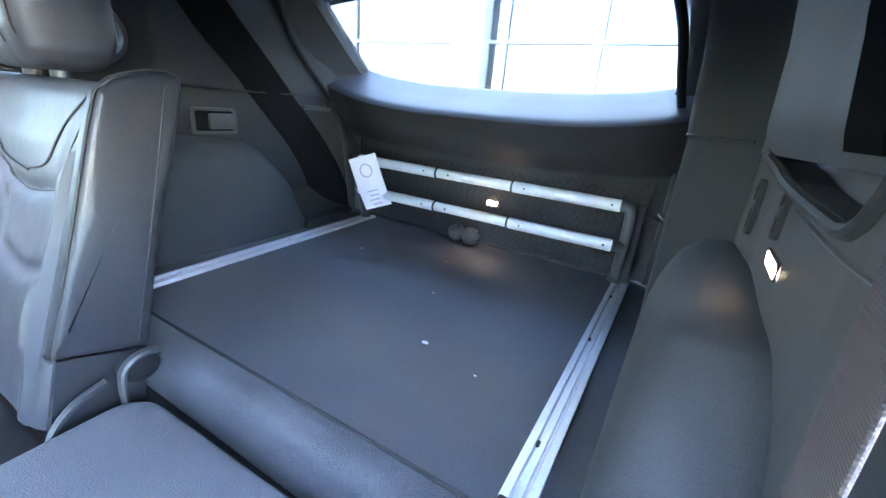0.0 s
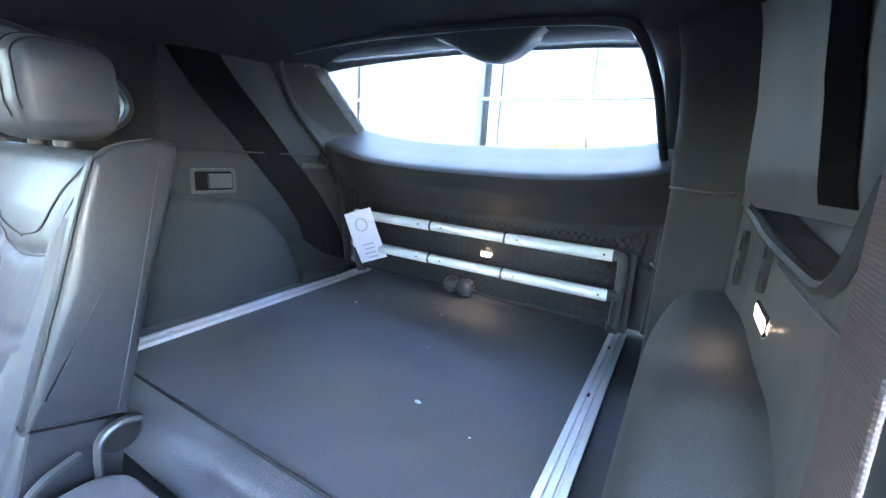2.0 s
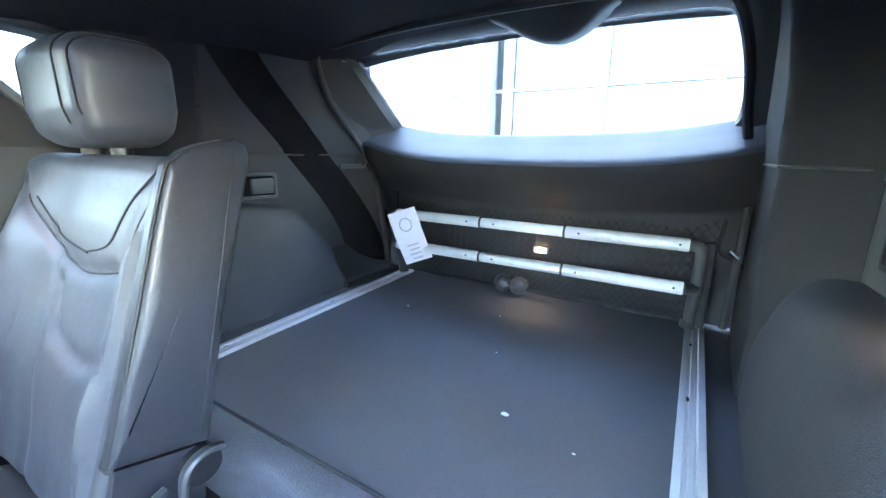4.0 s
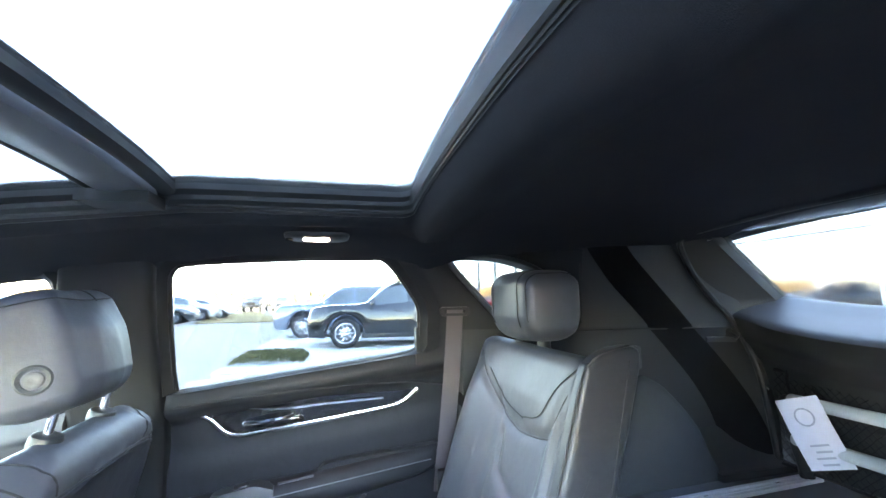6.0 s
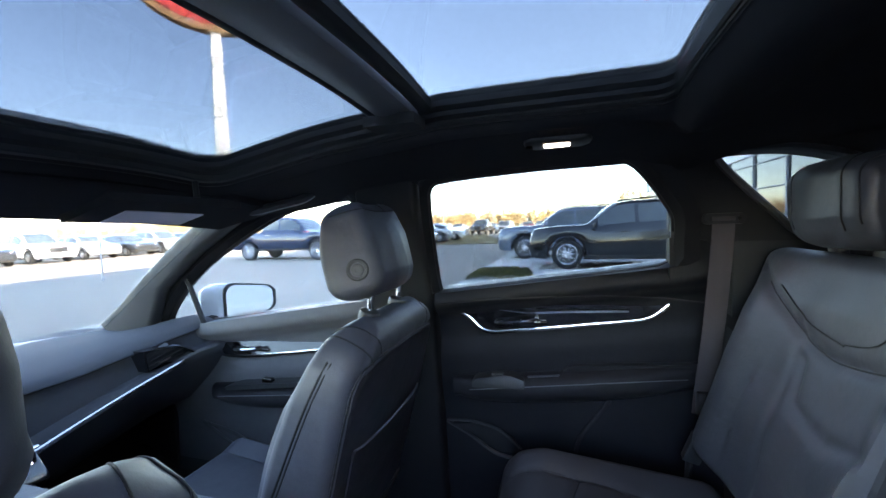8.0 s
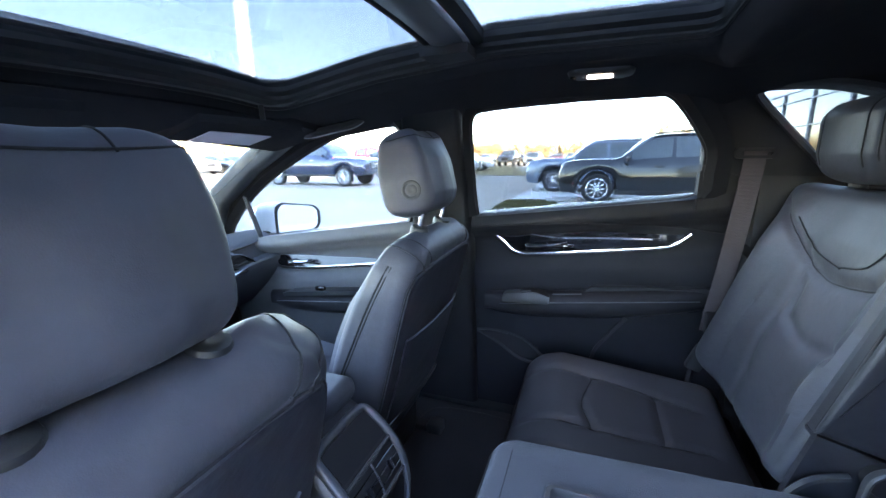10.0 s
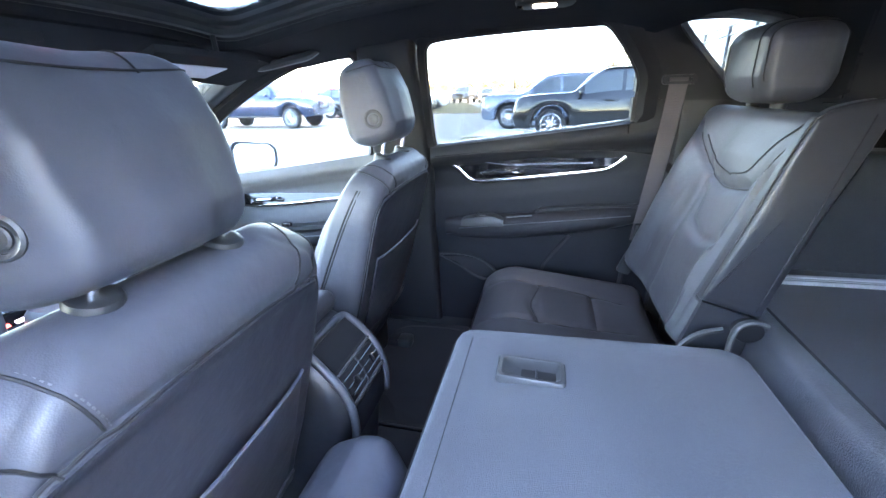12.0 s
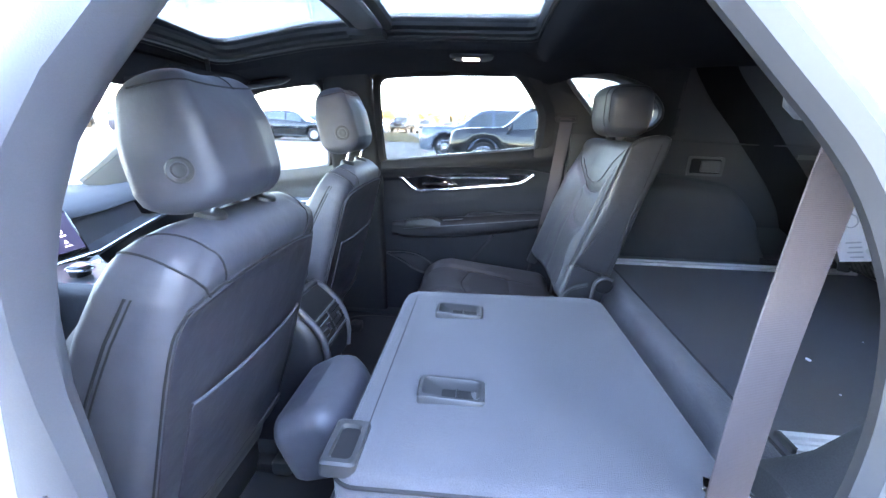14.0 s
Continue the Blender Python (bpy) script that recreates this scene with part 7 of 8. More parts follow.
bm = B()
loft(bm, [dash_ring(-0.76 + 0.0484 * k) for k in range(32)])
part("dash_body", bm, DASH, dash, "charcoal dashboard moulding")
bm = B()
tube(bm, [V(x, dash_edge(x) - 0.056, strip_z(x) - 0.003) for x in [0.10 + 0.0288 * k for k in range(18)]], 0.0085, 8, flat=0.7, up=(0, 1, 0))
part("silver_strip", bm, CHROME, dash, "bright silver strip")
bm = B()
tube(bm, [V(x, dash_edge(x) - 0.056, strip_z(x) - 0.003) for x in [-0.64 + 0.0288 * k for k in range(14)]], 0.0085, 8, flat=0.7, up=(0, 1, 0))
part("silver_strip", bm, CHROME, dash, "bright silver strip")
bm = B()
tube(bm, [V(x, dash_edge(x) - 0.003, lip_z(x) - 0.024) for x in [-0.70 + 0.0288 * k for k in range(48)]], 0.0022, 5)
part("lip_seam", bm, SEAM, dash)
for sx in (1, -1):
    f = (lambda x: x) if sx > 0 else xm
    # a wedge of slats over the strip's outer end
    VENT = [(0.478, 0.914), (0.530, 0.915), (0.574, 0.908), (0.606, 0.891), (0.634, 0.868), (0.626, 0.862), (0.560, 0.853), (0.484, 0.845)]

    def vent_loop(k, dy):
        return [V(f(lerp(0.545, x, k)), dash_edge(x) + dy, lerp(0.880, z, k)) for x, z in VENT]
    bm = B()
    collar(bm, [vent_loop(1.0, 0.03), vent_loop(1.0, -0.046), vent_loop(0.92, -0.048), vent_loop(0.90, -0.02)])
    vt = part("side_vent", bm, GLOSS, dash, "gloss black framed side vent")
    bm = B()
    prism(bm, vent_loop(0.91, -0.022), (0, 0.004, 0))
    part("vent_well", bm, BLACK, vt, "black vent well", smooth=0)
    for k in range(4):
        bm = B()
        x1 = (0.604, 0.600, 0.580, 0.556)[k]
        z1 = 0.864 + 0.0125 * k
        strap(bm, [V(f(lerp(0.488, x1, t / 6)), dash_edge(lerp(0.488, x1, t / 6)) - 0.034, z1 - 0.012 + 0.030 * t / 6) for t in range(7)], (0, 1, 0.3), 0.020, 0.003)
        part("slat", bm, PLASTIC_GREY, vt, "dark slat")
    bm = B()
    tube(bm, [V(f(x), dash_edge(x) - 0.048, 0.868 + (x - 0.53) * 0.25) for x in (0.515, 0.53, 0.555)], 0.0035, 8)
    part("vent_tab", bm, CHROME, vt, "chrome tab")
    bm = B()
    tube(bm, smooth_path([V(f(x), dash_edge(x) - 0.047, z + 0.001) for x, z in VENT[1:6]], 5), 0.0024, 6)
    part("vent_edge", bm, CHROME, vt, "thin bright edge")
# defroster slots on the top
for k in range(4):
    bm = B()
    box(bm, (0.56 + 0.022 * k, 1.74, 0.914 - 0.0014 * k), (0.572 + 0.022 * k, 1.765, 0.922), 0.002)
    part("defrost_slot", bm, BLACK, dash, "small black defroster slot")

# screen with its icons
SCM = pose(-0.010, 1.520, 0.868, -24, 0, 0)
bm = B()
box(bm, (-0.140, 0.0, -0.075), (0.140, 0.02, 0.075), 0.008, m=SCM)
sc = part("screen_frame", bm, GLOSS, dash, "gloss black screen frame")
bm = B()
box(bm, (-0.128, -0.0025, -0.056), (0.128, 0.001, 0.066), 0.0, m=SCM)
part("screen", bm, SCREEN, sc, "dark lit touch screen")
for i in range(5):
    for j in range(3):
        bm = B()
        c = V(-0.104 + 0.046 * i, -0.0035, 0.043 - 0.034 * j)
        k = (i + 2 * j) % 3
        if k == 0:
            tube(bm, [SCM @ (c + V(0.0055 * math.cos(math.pi * t / 8), 0, 0.0055 * math.sin(math.pi * t / 8))) for t in range(16)], 0.0010, 4, closed=True)
        elif k == 1:
            box(bm, (c.x - 0.005, -0.0045, c.z - 0.0045), (c.x + 0.005, -0.0030, c.z + 0.0045), 0.0, m=SCM)
        else:
            prism(bm, [SCM @ V(c.x + a, -0.0045, c.z + b) for a, b in ((-0.006, -0.0045), (0.006, -0.0045), (0, 0.006))], SCM.to_3x3() @ V(0, 0.0015, 0))
        part("icon", bm, ICON, sc, "pale lit icon", smooth=0)
        bm = B()
        box(bm, (c.x - 0.010, -0.0045, c.z - 0.0155), (c.x + 0.010, -0.0030, c.z - 0.0130), 0.0, m=SCM)
        part("caption_bar", bm, ICON, sc, "unreadable caption", smooth=0)
# centre stack with lit keys
bm = B()
box(bm, (-0.165, 0.0, -0.06), (0.165, 0.05, 0.03), 0.012, m=pose(-0.02, 1.470, 0.775, -42, 0, 0))
ck = part("key_panel", bm, GLOSS, dash, "gloss black climate key panel")
for k in range(9):
    bm = B()
    box(bm, (-0.150 + 0.034 * k, -0.003, -0.012), (-0.128 + 0.034 * k, 0.001, -0.004), 0.0, m=pose(-0.02, 1.470, 0.775, -42, 0, 0))
    part("key", bm, RED_LIT if k in (0, 5) else BLUE_LIT if k in (4, 6) else ICON, ck, "small lit key", smooth=0)
bm = B()
box(bm, (-0.17, -0.006, 0.020), (0.17, 0.004, 0.028), 0.003, m=pose(-0.02, 1.470, 0.775, -42, 0, 0))
part("key_rail", bm, CHROME, ck, "bright rail over the keys")

# gear selector and tunnel top
gear = thing("gear_selector", (-0.06, 1.32, 0.70), "short chrome and black gear selector on the console", "gear selector")
bm = B()
box(bm, (-0.13, 1.20, 0.700), (0.09, 1.46, 0.745), 0.012)
part("selector_plate", bm, GLOSS, gear, "gloss black plate")
bm = B()
cushion(bm, lambda v: curve([(0, 0.012), (0.4, 0.016), (1, 0.024)], v), lambda v: curve([(0, 0.02), (0.4, 0.03), (1, 0.045)], v), 0.10, 0.009, None, pose(-0.075, 1.33, 0.735, 8, 0, 0), nz=8, n=4, fx=4)
part("knob", bm, GLOSS, gear, "black knob")
bm = B()
tube(bm, [V(-0.075 + 0.026 * math.cos(math.pi * t / 10), 1.318 + 0.034 * math.sin(math.pi * t / 10), 0.822) for t in range(20)], 0.004, 6, closed=True)
part("knob_ring", bm, CHROME, gear, "chrome ring")

# steering wheel
wheel = thing("steering_wheel", (-0.415, 1.34, 0.72), "dark leather steering wheel behind the driver seat", "steering wheel")
WM = pose(-0.415, 1.335, 0.885, 66, 0, 0)
bm = B()
tube(bm, [WM @ V(0.182 * math.cos(math.pi * t / 24), 0.178 * math.sin(math.pi * t / 24), 0) for t in range(48)], 0.0165, 10, closed=True)
part("rim", bm, LEATHER, wheel, "leather rim")
bm = B()
cushion(bm, lambda v: 0.07, lambda v: 0.05, 0.12, 0.03, None, WM @ pose(0, -0.06, -0.03, -90, 0, 0), nz=8, n=5, fx=8)
part("hub", bm, PLASTIC, wheel, "dark hub")
for a in (0, 180, 270):
    bm = B()
    tube(bm, [WM @ V(0.05 * math.cos(radians(a)), 0.05 * math.sin(radians(a)), -0.012), WM @ V(0.178 * math.cos(radians(a)), 0.174 * math.sin(radians(a)), 0)], 0.014, 8, flat=0.6)
    part("spoke", bm, PLASTIC_GREY, wheel, "grey spoke")
bm = B()
tube(bm, [(-0.415, 1.38, 0.86), (-0.415, 1.64, 0.78)], 0.035, 12)
part("column", bm, PLASTIC, wheel, "dark steering column")

# windscreen, header and inner mirror
bm = B()
sheet(bm, lambda u, v: (lerp(-0.79, 0.75, u) * lerp(1.0, 0.84, v), lerp(2.36, 1.27, v) - 0.32 * (abs(lerp(-0.70, 0.66, u) + 0.02) / 0.68) ** 2.2 * lerp(1, 0.35, v), lerp(0.905, 1.425, v) + 0.0), 20, 14, (0, 0, 0.005))
ws = solo("window_2", bm, GLASS_SCREEN, "wide clear windscreen", "windscreen", kind="structure")
ws.visible_shadow = False
bm = B()
sheet(bm, lambda u, v: (lerp(-0.60, 0.56, u), lerp(1.20, 1.43, v) - 0.11 * abs(lerp(-1, 1, u)) ** 2.2, lerp(roof_z(lerp(-0.6, 0.56, u), 1.25) - 0.004, 1.336 - 0.03 * (lerp(-0.6, 0.56, u) / 0.5) ** 2, v)), 20, 6, (0, 0, 0.02))
solo("trim", bm, HEADLINER, "black header lining over the windscreen", "header lining", kind="structure")
im = thing("inner_mirror", (-0.04, 1.62, 1.225), "black rear-view mirror under the header", "rear-view mirror")
bm = B()
cushion(bm, lambda v: 0.115, lambda v: 0.03, 0.065, 0.012, None, pose(-0.045, 1.62, 1.225, 0, 0, -10), nz=6, n=4, fx=10)
part("housing", bm, PLASTIC, im, "black housing")
bm = B()
prism(bm, [pose(-0.045, 1.62, 1.225, 0, 0, 170) @ V(a, 0.0165, b + 0.032) for a, b in rrect(0.105, 0.026, 0.014, 4)], (0, 0.002, 0))
part("mirror_glass", bm, MIRROR, im, "mirror glass", smooth=0)
bm = B()
tube(bm, [(-0.04, 1.63, 1.27), (-0.04, 1.66, 1.262), (-0.04, 1.69, 1.225)], 0.012, 8)
part("stem", bm, PLASTIC, im)


def side_mirror(f, label):
    s = 1 if f(1) > 0 else -1
    m_ = thing("side_mirror", (f(0.86), 1.66, 0.93), label, "side mirror", "side mirrors")
    M = pose(f(0.985), 1.60, 0.915, 0, 0, -14 * s)
    point = lambda a, b: 1 - (0.42 if b > 0 else 0.30) * max(0.0, (a * s + 0.02) / 0.126) ** 1.6
    bm = B()
    rings = []
    for y, k, sh in ((-0.004, 1.0, 0.0), (0.0, 1.02, 0.004), (0.02, 1.03, 0.022), (0.05, 0.98, 0.040), (0.09, 0.78, 0.05), (0.115, 0.40, 0.05)):
        rings.append([M @ V(a * k - s * sh * 1.5, y, b * k * point(a, b) + 0.075) for a, b in rrect(0.126, 0.086, 0.040, 5)])
    loft(bm, rings)
    hs = part("mirror_shell", bm, PAINT_BODY, m_, "white mirror shell")
    bm = B()
    q = lambda a, b, y: [M @ V(p, y, r * point(p, r) + 0.075) for p, r in rrect(a, b, 0.040, 5)]
    collar(bm, [q(0.126, 0.087, 0.0), q(0.125, 0.086, -0.010), q(0.114, 0.076, -0.010), q(0.112, 0.075, -0.003)])
    part("mirror_bezel", bm, BLACK, hs, "black bezel")
    bm = B()
    prism(bm, q(0.115, 0.077, -0.006), (0, 0.002, 0))
    part("mirror_glass", bm, MIRROR, hs, "mirror glass", smooth=0)
    bm = B()
    tube(bm, [(f(0.80), 1.66, 0.93), (f(0.90), 1.655, 0.935)], 0.022, 8)
    part("mirror_foot", bm, BLACK, m_, "black mirror foot")
    return m_


side_mirror(lambda x: x, "white door mirror with a black bezel outside the passenger window")
side_mirror(xm, "white door mirror outside the driver window")

# ---- outside: ground ----
ASPHALT = mat("worn grey asphalt", (0.25, 0.222, 0.18), 0.9, vary=0.22, grain=18, bump=0.4, depth=0.01, blotch=0.25, spec=0.3)
CONCRETE = mat("pale concrete", (0.52, 0.51, 0.48), 0.9, vary=0.12, grain=12, bump=0.3, depth=0.006, blotch=0.5, spec=0.3)
DRY_GRASS = mat("dry grass", (0.22, 0.16, 0.07), 0.95, vary=0.35, grain=8, bump=0.5, depth=0.03, blotch=0.08, spec=0.1)
TWIG = mat("bare brown branches", (0.44, 0.31, 0.15), 0.95, vary=0.3, grain=3, bump=0.3, blotch=0.1, spec=0.1)
BARK = mat("grey bark", (0.12, 0.10, 0.08), 0.95, vary=0.3, grain=12, bump=0.5, depth=0.02, spec=0.1)
FIR = mat("dark fir needles", (0.045, 0.06, 0.03), 0.95, vary=0.3, grain=6, bump=0.4, spec=0.1)
HEDGE = mat("brown green hedge leaf", (0.085, 0.080, 0.03), 0.8, vary=0.4, grain=30, bump=0.3, spec=0.2)
WALL_WHITE = mat("white metal cladding", (0.78, 0.79, 0.80), 0.5, vary=0.05, grain=4, bump=0.05, blotch=0.6)
FRAME_WHITE = mat("pale grey window frame", (0.22, 0.225, 0.235), 0.45, vary=0.04, grain=20, bump=0.05)
STEEL = mat("galvanised steel", (0.45, 0.46, 0.48), 0.5, metal=0.5, vary=0.1, grain=20, bump=0.1)
WHITE_PAINT = mat("white gloss paint", (0.80, 0.80, 0.78), 0.4, vary=0.05, grain=3, bump=0.05, blotch=0.3)
RED_SIGN = mat("red sign face", (0.62, 0.04, 0.035), 0.4, vary=0.06, grain=3, bump=0.03)
TAN = mat("tan sign rim", (0.42, 0.24, 0.12), 0.5, vary=0.08, grain=5, bump=0.03)
DARK_GLASS = mat("dark car glass", (0.055, 0.070, 0.075), 0.05, vary=0.05, grain=5, bump=0.0, coat=0.5)
STORE_GLASS = mat("bright shop glass", (0.075, 0.078, 0.084), 0.03, metal=1.0, vary=0.02, grain=2, bump=0.0)
TYRE = mat("black tyre", (0.015, 0.015, 0.016), 0.8, vary=0.15, grain=60, bump=0.3)
RIM = mat("silver alloy rim", (0.70, 0.71, 0.73), 0.25, metal=0.9, vary=0.05, grain=20, bump=0.0)
HEADLAMP = mat("clear headlamp", (0.55, 0.57, 0.60), 0.08, vary=0.05, grain=20, bump=0.0, coat=0.8)
TAIL_RED = mat("red tail lamp", (0.45, 0.02, 0.02), 0.15, vary=0.05, grain=20, bump=0.0, coat=0.8)


def paint(name, col, metal=0.35):
    return mat(name, col, 0.22, metal=metal, vary=0.03, grain=300, bump=0.0, coat=1.0)


bm = B()
R_ = [1.2, 4, 10, 25, 60, 150, 400, 1000, 2500]
ring_pts = []
for r in R_:
    ring_pts.append([V(r * math.cos(2 * math.pi * k / 48), r * math.sin(2 * math.pi * k / 48), -0.004 * min(r, 25) / 25) for k in range(48)])
loft(bm, ring_pts, cap=False)
bm.faces.new([v for v in bm.verts if abs(v.co.xy.length - 1.2) < 1e-3])
solo("ground", bm, ASPHALT, "worn grey asphalt car park reaching the horizon", "ground", kind="structure")
bm = B()
sheet(bm, lambda u, v: (lerp(7.2, 46, u), lerp(-16, 2.35, v), 0.10), 12, 6, (0, 0, -0.16))
solo("pavement", bm, CONCRETE, "pale concrete parking pad with a low kerb", "pavement", kind="structure")
bm = B()
sheet(bm, lambda u, v: (lerp(-3, 12, u), lerp(-6.9, -3.4, v), 0.10), 10, 3, (0, 0, -0.16))
solo("pavement", bm, CONCRETE, "pale concrete walk along the showroom", "pavement", kind="structure")
bm = B()
sheet(bm, lambda u, v: (lerp(70, 2200, u), lerp(-1500, 1800, v), 0.05 + 14 * (u ** 1.3)), 12, 12, (0, 0, -0.3))
solo("field", bm, DRY_GRASS, "sunlit dry grass rising beyond the car park", "field", kind="structure")
bm = B()
sheet(bm, lambda u, v: (lerp(26, 48, u), lerp(3.6, 8.6, v) + 5.5 * u, 0.03), 8, 4, (0, 0, -0.1))
solo("verge", bm, DRY_GRASS, "strip of dry grass in the car park", "verge", kind="structure")

# low hedge at the pad's corner
rng = random.Random(11)
bm = B()
for k in range(2600):
    x, y = rng.uniform(7.9, 9.2), rng.uniform(0.95, 2.30)
    h = 0.17 * (1 - abs((y - 1.62) / 0.70) ** 6) * min(1, (x - 7.8) / 0.2, (9.3 - x) / 0.2) * rng.uniform(0.55, 1.05)
    p = V(x, y, 0.10 + max(0.01, h))
    a, b = V(rng.gauss(0, 1), rng.gauss(0, 1), rng.gauss(0, 1)).normalized() * 0.04, V(rng.gauss(0, 1), rng.gauss(0, 1), rng.gauss(0, 1)).normalized() * 0.018
    bm.faces.new([bm.verts.new(q) for q in (p - a, p + b, p + a, p - b)])
tagged(solo("hedge", bm, HEDGE, "clipped low hedge with dry leaves on the pad", "hedge", smooth=0), kind="stuff")

# ---- far trees ----
def bare_wood(name, seed, n, place, hmin, hmax, label):
    """A belt of leafless trees: many thin limbs, of uneven height."""
    rng = random.Random(seed)
    verts, faces = [], []

    def limb(p, q, w):
        d = (q - p)
        s = d.cross(V(0.3, 0.7, 0.1)).normalized()
        t = d.cross(s).normalized()
        i = len(verts)
        for c, r in ((p, w), (q, w * 0.35)):
            for k in range(3):
                verts.append(tuple(c + r * (math.cos(2.1 * k) * s + math.sin(2.1 * k) * t)))
        for k in range(3):
            faces.append((i + k, i + (k + 1) % 3, i + 3 + (k + 1) % 3, i + 3 + k))
    for _ in range(n):
        x, y = place(rng)
        h = rng.uniform(hmin, hmax)
        base = V(x, y, 0)
        lean = V(rng.gauss(0, 0.03), rng.gauss(0, 0.03), 1)
        limb(base, base + lean * h, 0.018 * h)
        for k in range(rng.randint(13, 20)):
            f = rng.uniform(0.22, 0.95)
            a = rng.uniform(0, 6.28)
            ln = h * rng.uniform(0.14, 0.32) * (1.1 - f * 0.6)
            p = base + lean * (h * f)
            q = p + V(math.cos(a) * ln * 0.8, math.sin(a) * ln * 0.8, ln * rng.uniform(0.3, 0.9))
            limb(p, q, 0.018 * h)
            for m in range(3):
                g = p.lerp(q, rng.uniform(0.4, 1.0))
                limb(g, g + V(rng.gauss(0, 1), rng.gauss(0, 1), rng.uniform(0.2, 1.4)) * ln * 0.40, 0.013 * h)
    me = bpy.data.meshes.new(name)
    me.from_pydata(verts, [], faces)
    me.materials.append(TWIG)
    ob = tagged(new(name, me), label, "woods", kind="stuff")
    return ob


def arc(r0, r1, a0, a1):
    """Places in a belt round the eye, azimuths in degrees clockwise from +y."""
    def f(rng):
        r, a = rng.uniform(r0, r1), radians(rng.uniform(a0, a1))
        return r * math.sin(a), r * math.cos(a)
    return f


bare_wood("far_woods", 3, 1900, arc(160, 260, 30, 125), 4.2, 7.8, "belt of bare brown trees beyond the car park")
bare_wood("far_woods", 5, 560, arc(160, 260, -60, 30), 3.5, 6.0, "bare brown trees beyond the road")
bare_wood("roadside_trees", 8, 460, arc(104, 122, -12, 20), 4.5, 8.5, "bare golden brown trees along the road")
bare_wood("roadside_trees", 6, 90, arc(105, 140, 97, 122), 5.5, 9.0, "bare brown trees by the car park edge")


def fir(x, y, h):
    t = thing("fir_tree", (x, y, 0), "dark green fir tree beyond the car park", "tree", "far fir trees")
    bm = B()
    tube(bm, [(x, y, 0), (x, y, h * 0.9)], [0.02 * h, 0.004 * h], 6)
    part("trunk", bm, BARK, t, "grey trunk")
    bm = B()
    rng = random.Random(int(x * 10 + y))
    for k in range(260):
        f = rng.random() ** 0.8
        z = h * (0.10 + 0.88 * f)
        a, ln = rng.uniform(0, 6.28), h * 0.24 * (1 - f) * rng.uniform(0.6, 1.1) + 0.05
        p, q = V(x, y, z), V(x + math.cos(a) * ln, y + math.sin(a) * ln, z - ln * 0.25)
        s = V(-math.sin(a), math.cos(a), 0) * ln * 0.28
        bm.faces.new([bm.verts.new(v) for v in (p, p.lerp(q, 0.6) + s, q, p.lerp(q, 0.6) - s)])
    part("crown", bm, FIR, t, "uneven dark crown", smooth=0)


for x, y, h in ((135, 24, 5.5), (128, 10, 6)):
    fir(x, y, h)

# ---- lamp posts and sign ----
def light_pole(x, y, h):
    p = thing("street_lamp", (x, y, 0), "tall grey car park lamp post with flat heads", "street lamp", "car park lamp posts")
    bm = B()
    tube(bm, [(x, y, 0), (x, y, h)], [0.11, 0.07], 8)
    part("pole", bm, STEEL, p, "grey steel pole")
    bm = B()
    tube(bm, [(x, y - 0.9, h), (x, y + 0.9, h)], 0.05, 6)
    part("arm", bm, STEEL, p)
    for s in (-1, 1):
        bm = B()
        box(bm, (x - 0.2, y + s * 0.9 - 0.3, h - 0.09), (x + 0.2, y + s * 0.9 + 0.3, h + 0.06), 0.04)
        part("lamp_head", bm, STEEL, p, "flat lamp head")


for x, y, h in ((62, 18.5, 8.0), (85, -4.8, 9.5), (95, 8, 8.5), (120, 20, 8.5), (105, 2, 8), (110, -12, 9), (30, 48, 9), (12, 60, 9)):
    light_pole(x, y, h)

sign = thing("pylon_sign", (25.6, 25.6, 0), "tall white pylon with a big red oval sign", "pylon sign")
SX, SY = 25.6, 25.6
SM2 = pose(SX, SY, 0, 0, 0, -46)
bm = B()
loft(bm, [[SM2 @ V(a * w, b * w, z) for a, b in rrect(0.5, 0.35, 0.08, 3)] for z, w in ((0, 1.25), (14.8, 0.8), (17.5, 0.7))])
part("pylon", bm, WHITE_PAINT, sign, "white painted pylon")
el = lambda a, b, y: [SM2 @ V(a * math.cos(2 * math.pi * k / 48), y, 20.1 + b * math.sin(2 * math.pi * k / 48)) for k in range(48)]
bm = B()
loft(bm, [el(5.1, 3.2, 0.5), el(5.4, 3.5, 0.4), el(5.4, 3.5, -0.4), el(5.1, 3.2, -0.5)])
part("sign_rim", bm, TAN, sign, "tan sign rim")
for y, o in ((-0.5, -0.06), (0.5, 0.06)):
    bm = B()
    prism(bm, el(4.95, 3.05, y), SM2.to_3x3() @ V(0, o, 0))
    part("sign_face", bm, RED_SIGN, sign, "red oval sign face", smooth=0)
    bm = B()
    prism(bm, [SM2 @ V(p, y + o * 1.5, 20.1 + q) for p, q in rrect(3.2, 0.6, 0.3, 3)], SM2.to_3x3() @ V(0, o, 0))
    part("sign_bar", bm, WHITE_PAINT, sign, "white lettering bar", smooth=0)


def small_sign(x, y):
    s = thing("post_sign", (x, y, 0), "small pale sign on a thin post", "sign", "small post signs")
    bm = B()
    tube(bm, [(x, y, 0), (x, y, 1.9)], 0.03, 6)
    part("post", bm, STEEL, s)
    bm = B()
    box(bm, (x - 0.2, y - 0.02, 1.5), (x + 0.2, y + 0.02, 2.0), 0.01)
    part("plate", bm, WHITE_PAINT, s, "pale plate")
    bm = B()
    box(bm, (x - 0.15, y - 0.026, 1.85), (x + 0.15, y - 0.021, 1.94), 0)
    part("lettering", bm, RED_SIGN, s, "red bar of lettering", smooth=0)


